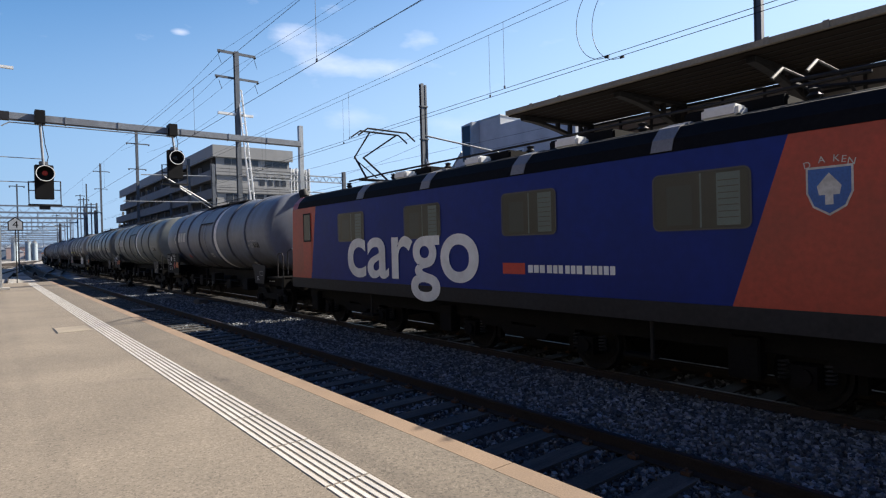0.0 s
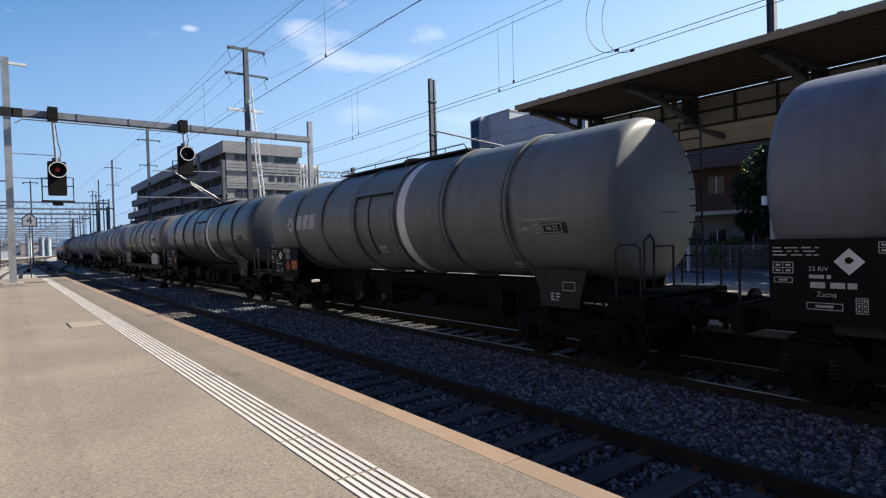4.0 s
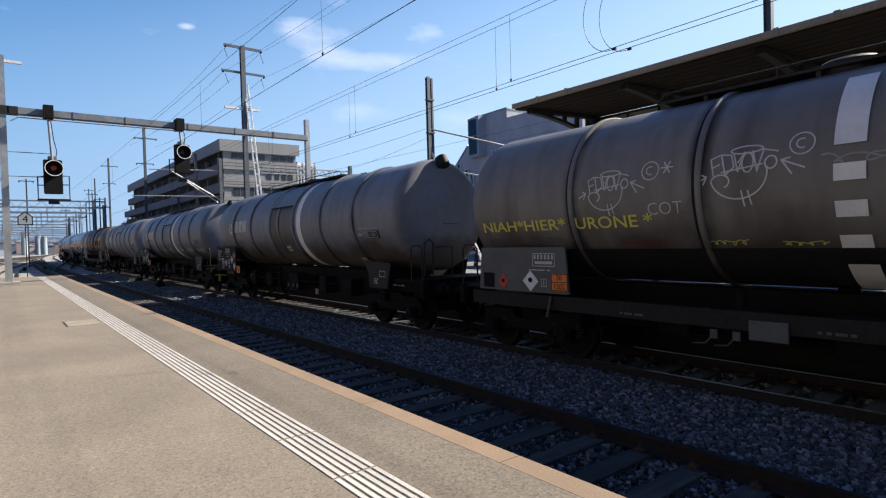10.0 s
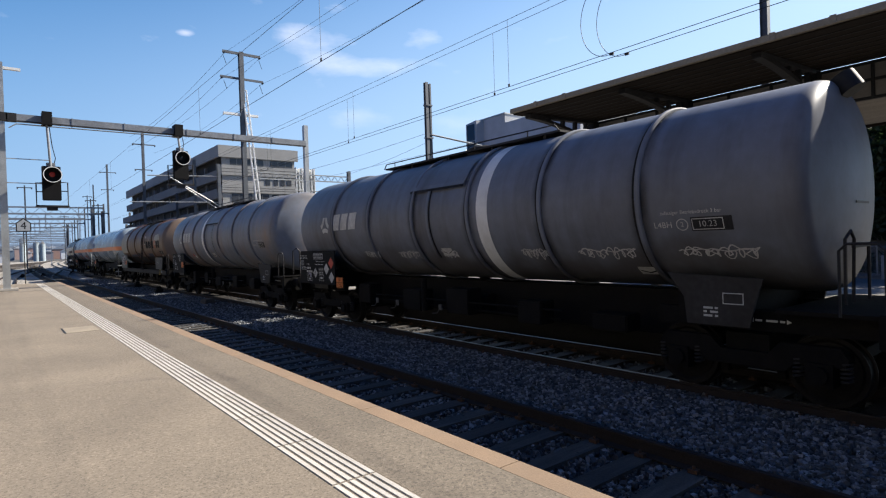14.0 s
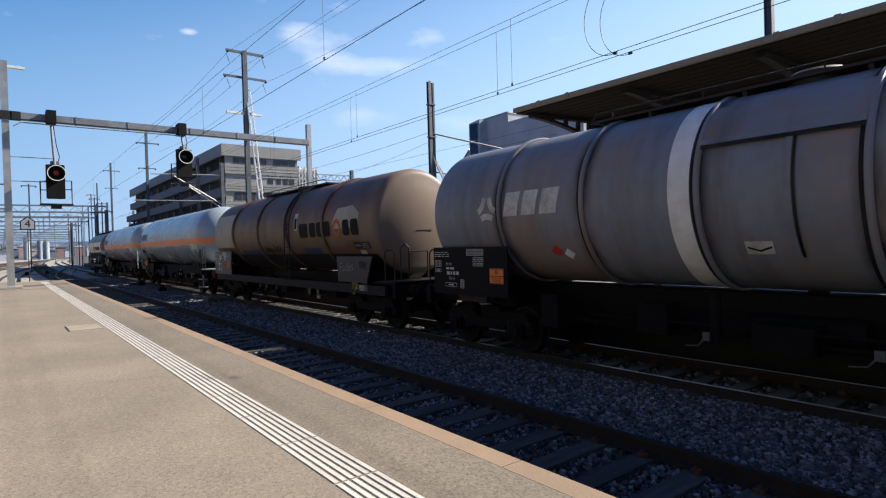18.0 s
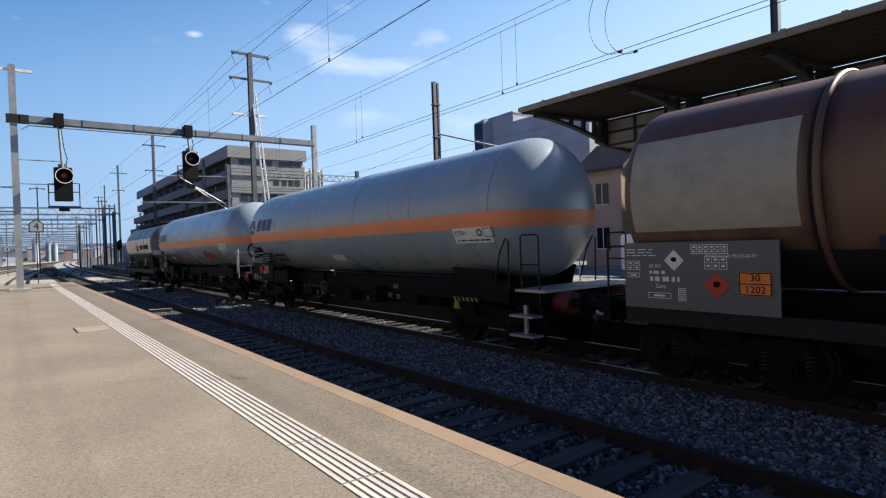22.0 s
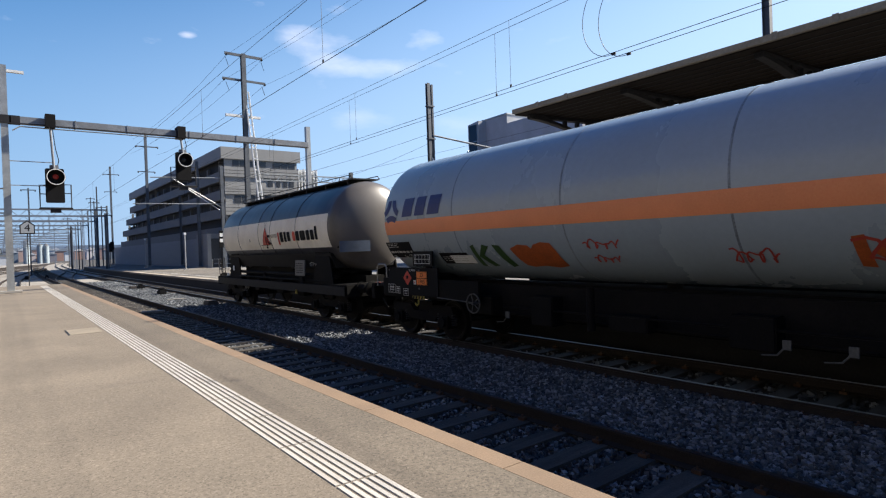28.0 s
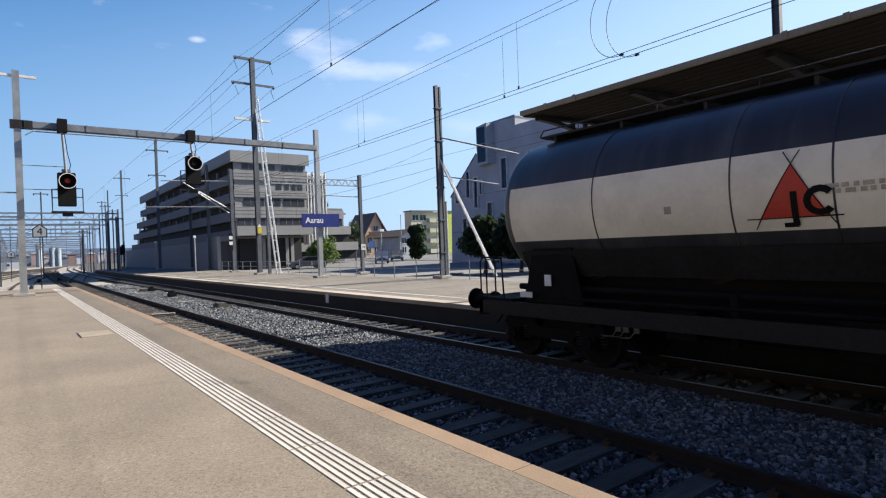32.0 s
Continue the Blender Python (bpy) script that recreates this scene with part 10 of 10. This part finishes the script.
bush(28.5, 13.7, 1.2, 1.75, "green garden bush behind the fence", 23, LEAF)
bush(28.6, 11.6, 1.0, 1.4, "dark green garden bush behind the fence", 24, LEAFDARK)
hedge = thing("hedge", 29.0, 8.0, RZ, "clipped dark green hedge behind the wire fence", "hedge")
rng_h = np.random.default_rng(77)
hp = np.stack([rng_h.uniform(-0.35, 0.35, 6000), rng_h.uniform(-6, 10, 6000), rng_h.uniform(0.05, 1.0, 6000)], 1)
v_, f_ = leaves(hp, 78, 0.08)
me_h = bpy.data.meshes.new("foliage")
me_h.from_pydata(v_.tolist(), [], f_.tolist())
me_h.materials.append(LEAFDARK)
place("foliage", me_h, hedge)["kind"] = "stuff"


# wire fences
def mesh_fence(x, y0, y1, z, h, label):
    fe = thing("wire_fence", x, 0, z, label, "fence", "fences")
    y = y0
    while y <= y1 + 0.01:
        part("post", C((0, y, 0), (0, y, h + 0.05), 0.025, seg=6), GALV, fe)
        y += 2.0
    bm = bmesh.new()
    k = y0 - h
    while k < y1:
        for s in (1, -1):
            a, b = max(k, y0), min(k + h, y1)
            za, zb = (a - k), (b - k)
            if b > a:
                if s < 0:
                    za, zb = h - za, h - zb
                tube(bm, [(0, a, za), (0, b, zb)], 0.005, 4)
        k += 0.11
    part("wire_mesh", bm, GALV, fe)["kind"] = "stuff"
    part("top_rail", C((0, y0, h), (0, y1, h), 0.018, seg=6), GALV, fe)
    return fe


mesh_fence(27.6, 3.0, 19.0, RZ + 0.12, 1.15, "galvanised wire mesh garden fence")
gate = thing("garden_gate", 27.3, 4.6, RZ + 0.12, "pale metal gate in the garden fence", "gate")
part("gate_frame", tube(bmesh.new(), [(0, -0.6, 0), (0, -0.6, 1.3), (0, 0.6, 1.3), (0, 0.6, 0), (0, -0.6, 0)], 0.025), WHITE, gate)
part("gate_brace", tube(bmesh.new(), [(0, -0.6, 0.9), (0, 0.6, 0.3)], 0.02), WHITE, gate)
for k in range(9):
    part("bar", C((0, -0.48 + 0.12 * k, 0), (0, -0.48 + 0.12 * k, 1.3), 0.008, seg=5), WHITE, gate)
rail_fence = thing("platform_railing", 18.5, 0, P2, "low tubular railing along the platform's rear edge", "railing")
y = 15.0
while y < 66:
    part("post", C((0, y, 0), (0, y, 1.05), 0.028, seg=6), GALV, rail_fence)
    y += 2.4
for z in (0.55, 1.02):
    part("rail", C((0, 15, z), (0, 64.8, z), 0.018, seg=6), GALV, rail_fence)
stay = thing("guy_wire", 0, 0, 0, "slanting guy wire from the tall mast to the ground", "cable")
part("wire", tube(bmesh.new(), [(26.0, 10.2, 5.6), (27.0, 6.6, 0.6)], 0.006, 5), WIRE, stay)
part("anchor", B(26.9, 27.1, 6.5, 6.7, RZ, 0.65), CONCRETE, stay)


# vehicles
def car(x, y, rz, paint, label, long=4.2, high=1.45, name="car"):
    v = thing(name, x, y, RZ, label, "van" if name == "van" else "car", rz=rz)
    hl = long / 2
    if name == "van":
        o = ((-hl, 0.35), (-hl, 1.95), (-hl + 0.1, high), (hl - 1.5, high), (hl - 0.75, 1.15), (hl - 0.05, 0.95), (hl, 0.4))
    else:
        o = ((-hl, 0.3), (-hl, 0.85), (-hl + 0.35, 0.95), (-hl + 0.8, high), (hl - 1.9, high), (hl - 1.15, 0.95), (hl - 0.15, 0.78), (hl, 0.35))
    bm = prism(bmesh.new(), o, "x", -0.86, 0.86)
    part("body", bm, paint, v, bevel=0.05)
    if name == "van":
        part("side_window", B(-0.872, -0.86, hl - 1.65, hl - 0.95, 1.15, 1.7), GLASS, v)
        part("side_window", B(0.86, 0.872, hl - 1.65, hl - 0.95, 1.15, 1.7), GLASS, v)
        part("side_mark", B(-0.872, -0.86, -0.6, 0.1, 0.95, 1.55), RED, v)
        bm = bmesh.new()
        for yy in (-1.6, -0.4, 0.6):
            tube(bm, [(-0.8, yy, high), (-0.8, yy, high + 0.12), (0.8, yy, high + 0.12), (0.8, yy, high)], 0.02)
        part("roof_rack", bm, GALV, v)
    else:
        for s in (-1, 1):
            part("side_window", prism(bmesh.new(), ((-hl + 0.75, 0.98), (-hl + 0.95, high - 0.1), (hl - 1.95, high - 0.1), (hl - 1.35, 0.98)), "x", s * 0.862, s * 0.875), GLASS, v, smooth=False)
    part("windscreen", prism(bmesh.new(), ((-0.72, 0), (0.72, 0), (0.62, 0.45), (-0.62, 0.45)), "y", 0, 0.02), GLASS, v).matrix_basis = Matrix.Translation((0, hl - (0.82 if name == "van" else 1.28), 1.18 if name == "van" else 0.98)) @ Matrix.Rotation(radians(52), 4, "X")
    for sy in (-hl + 0.8, hl - 0.85):
        for sx in (-0.8, 0.8):
            wh = part("wheel", C((sx - 0.1, sy, 0.32), (sx + 0.1, sy, 0.32), 0.32, seg=18), BLACK, v)
            part("rim", C((sx - 0.108, sy, 0.32), (sx + 0.108, sy, 0.32), 0.19, seg=14), GALV, wh)
    for sx in (-0.62, 0.62):
        part("headlight", B(sx - 0.16, sx + 0.16, hl - 0.09, hl + 0.012, 0.62, 0.76), WHITE, v)
    return v


car(39.6, 66.0, 150, CARBLUE, "blue-grey car facing the platform on the street", 4.3, 1.7)
car(46.5, 73.0, 150, CARGREY, "dark car parked in the street before the houses", 4.4, 1.75)
car(26.4, 60.5, 80, CARGREY, "dark grey car parked beside the car park")
silver_car = car(44.0, 67.0, 156, CARWHITE, "white estate car driving along the street behind the platform", 4.4, 1.47)
van = car(33.0, 58.0, 180, CARWHITE, "white delivery van with a roof rack on the street", 4.9, 2.05, "van")
for px, py, hgt, nm in ((24.5, 40.8, 3.4, "street_lamp"), (52, 80, 7.6, "street_lamp"), (58, 78, 7.9, "street_lamp")):
    sl = thing(nm, px, py, RZ, "slim grey street lamp", "street lamp", "street lamps")
    part("pole", C((0, 0, 0), (0, 0, hgt), 0.06), GALV, sl)
    part("head", B(-0.7, 0.7, -0.1, 0.1, hgt, hgt + 0.12) if hgt > 5 else B(-0.2, 0.2, -0.2, 0.2, hgt, hgt + 0.2), WHITE, sl)
ps = thing("route_sign", 20.15, 36.1, P2, "white board with a black 10 on a mast", "sign")
part("board", B(-0.17, 0.17, -0.04, 0.0, 1.75, 2.15), WHITE, ps)
part("post", C((0, 0.03, 0), (0, 0.03, 2.1), 0.02), GALV, ps)
bm = text_bm("10", 0.28)
bm.transform(Matrix.Translation((0, -0.046, 1.95)) @ Matrix.Rotation(radians(90), 4, "X"))
part("numeral", bm, BLACK, ps, smooth=False)
bs_ = thing("parking_sign", 35.0, 60.5, RZ, "blue parking sign on a post", "sign")
part("post", C((0, 0, 0), (0, 0, 2.9), 0.03), GALV, bs_)
part("board", B(-0.4, 0.4, -0.03, 0.0, 2.1, 3.0), mat("bright_blue_sign", (0.03, 0.10, 0.30), 0.5), bs_)

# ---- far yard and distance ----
# Wall and silo colours lightened and blued in place of haze
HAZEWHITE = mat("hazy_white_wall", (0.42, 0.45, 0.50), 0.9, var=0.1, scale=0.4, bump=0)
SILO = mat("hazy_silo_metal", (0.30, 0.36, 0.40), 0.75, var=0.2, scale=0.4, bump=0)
for px, py, wx, h, lab, m_ in ((-3, 300, 11, 4, "white workshop building in the far yard", HAZEWHITE), (9.6, 330, 3, 11, "pale silo tower far up the line", SILO), (17, 345, 6, 9.5, "pale silo tower far up the line", SILO)):
    bd = thing("far_building", px, py, -1.0, lab, "building", "far buildings")
    if "silo" in lab:
        for q in range(max(1, int(wx / 2.6))):
            part("silo", C((-wx / 2 + 1.3 + 2.6 * q, 2, 0), (-wx / 2 + 1.3 + 2.6 * q, 2, h * (1 - 0.08 * (q % 2))), 1.25, seg=14), m_, bd)
            part("silo_cap", C((-wx / 2 + 1.3 + 2.6 * q, 2, h * (1 - 0.08 * (q % 2))), (-wx / 2 + 1.3 + 2.6 * q, 2, h + 0.7), 1.25, seg=14, r2=0.3), GREYPANEL, bd)
        continue
    part("wall", B(-wx / 2, wx / 2, 0, 14, 0, h), m_, bd)
    part("roof_edge", B(-wx / 2 - 0.3, wx / 2 + 0.3, -0.3, 14.3, h, h + 0.5), GREYPANEL, bd)
    for k in range(max(2, int(wx / 4))):
        x = -wx / 2 + 1 + k * (wx - 2) / max(1, int(wx / 4))
        part("window", B(x, x + 1.3, -0.05, 0.0, h * 0.35, h * 0.6), DUSKGLASS, bd)


def ridge(name, dist, a0, a1, h, seed, material, label):
    bm = bmesh.new()
    prev = None
    n = 120
    for i in range(n + 1):
        a = radians(a0 + (a1 - a0) * i / n)
        hh = h * (0.55 + 0.45 * noise.noise((i * 0.045 + seed, seed, 0.3)) + 0.10 * noise.noise((i * 0.4, seed, 2.0)))
        pos = (math.sin(a) * dist, math.cos(a) * dist)
        row = [bm.verts.new((*pos, -5)), bm.verts.new((*pos, hh)), bm.verts.new((pos[0] * 1.15, pos[1] * 1.15, hh * 0.9))]
        if prev:
            for k in (0, 1):
                bm.faces.new((prev[k], prev[k + 1], row[k + 1], row[k]))
        prev = row
    ob = place(name, mesh_of(name, bm, material))
    return tagged(ob, label, "hills", kind="structure")


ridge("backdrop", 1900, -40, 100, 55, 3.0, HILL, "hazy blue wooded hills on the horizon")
# The tree line is tinted blue-grey for the haze before it
ridge("backdrop", 900, -40, 100, 12, 7.0, mat("hazy_far_trees", (0.13, 0.165, 0.20), 1.0, var=0.4, scale=0.05, fine=0.4, bump=0), "line of far trees and roofs")

town = bmesh.new()
rng_t = random.Random(91)
for k in range(110):
    a, d = radians(rng_t.uniform(-3, 16)), rng_t.uniform(520, 840)
    x, y = math.sin(a) * d, math.cos(a) * d
    wx, h = rng_t.uniform(5, 11), rng_t.uniform(4, 10)
    z = 1.0 + (d - 520) * 0.012
    bx(town, x - wx / 2, x + wx / 2, y, y + 8, -3, z + h * 0.7)
    prism(town, ((x - wx / 2 - 0.5, z + h * 0.7), (x + wx / 2 + 0.5, z + h * 0.7), (x, z + h)), "y", y - 0.4, y + 8.4)
# Town tones carry the haze in their colour
TOWNWALL = island_mat("hazy_town_walls", [(0.55, 0.58, 0.62), (0.14, 0.17, 0.22), (0.30, 0.19, 0.16), (0.68, 0.70, 0.72), (0.12, 0.16, 0.21), (0.20, 0.24, 0.30)])
tagged(place("far_town", mesh_of("far_town", town, TOWNWALL, False)), "hazy houses of the town far up the line", "houses", kind="stuff")

# unseen plain walls, added to cut sky light and bounce sun onto the train
CLOSE = mat("light_blocking_wall", (0.13, 0.128, 0.123), 0.9, var=0.2, scale=0.3, fine=6, bump=0.1)
for a in ((-16.5, -16, -70, 130, -1, 14), (-16.5, 70, -70.5, -70, -1, 38)):
    tagged(place("wall_closing", mesh_of("wall_closing", B(*a), CLOSE, False)), "unseen plain grey wall added to hold back sky light", "wall", kind="structure")

rg = bush(38.0, 81.6, 2.0, 1.6, "green planted bush on the wing's roof", 31, LEAFDARK, 1600, z=8.3)
def motions():
    for i, w in enumerate(TRAIN):
        mid = (ENDS[i] + ENDS[i + 1]) / 2
        rows = []
        for k in range(33):
            y = mid - travelled(k)
            a, b = bend(y - 5.0), bend(y + 5.0)
            rows.append((float(k), pose(FAR + (a + b) / 2, y, RAIL, 0, 0, -math.degrees(math.atan2(b - a, 10.0)))))
        walk(w, rows)

    steps = [k / 10 for k in range(321)]
    for ws, y in WHEELSETS:
        walk(ws, [(t, pose(0, y, 0.46, math.degrees(travelled(t) / 0.46) % 360.0, 0, 0)) for t in steps])
    rows = [(0.0, pose(33, 58, RZ, 0, 0, 170)), (16.0, pose(33, 58, RZ, 0, 0, 170)), (17.5, pose(31.5, 52, RZ, 0, 0, 160)), (19.0, pose(27.5, 40.5, RZ, 0, 0, 166)), (20.5, pose(25.0, 27.5, RZ, 0, 0, 174)), (22.5, pose(24.2, 9.5, RZ, 0, 0, 180))]
    rows += [(t, pose(24.2, 9.5 - 9.0 * (t - 22.5), RZ, 0, 0, 180)) for t in (24.0, 26.0, 28.0)]
    rows += [(29.0, pose(24.2, -46.0, RZ, 0, 0, 180)), (32.0, pose(24.2, -47.5, RZ, 0, 0, 180))]
    walk(van, rows)
    drive = ((0.0, 44.0, 67.0, 156), (4.0, 44.0, 67.0, 156), (5.2, 38.8, 55.0, 154), (6.4, 30.5, 41.0, 158), (7.5, 25.8, 27.5, 172), (8.5, 24.2, 14.3, 180), (9.1, 24.0, 6.2, 180), (11.0, 23.6, -19.0, 180), (13.5, 23.0, -53.0, 180), (15.0, 22.9, -55.5, 180), (32.0, 22.9, -55.9, 180))
    walk(silver_car, [(t, pose(x, y, RZ, 0, 0, a)) for t, x, y, a in drive])


motions()
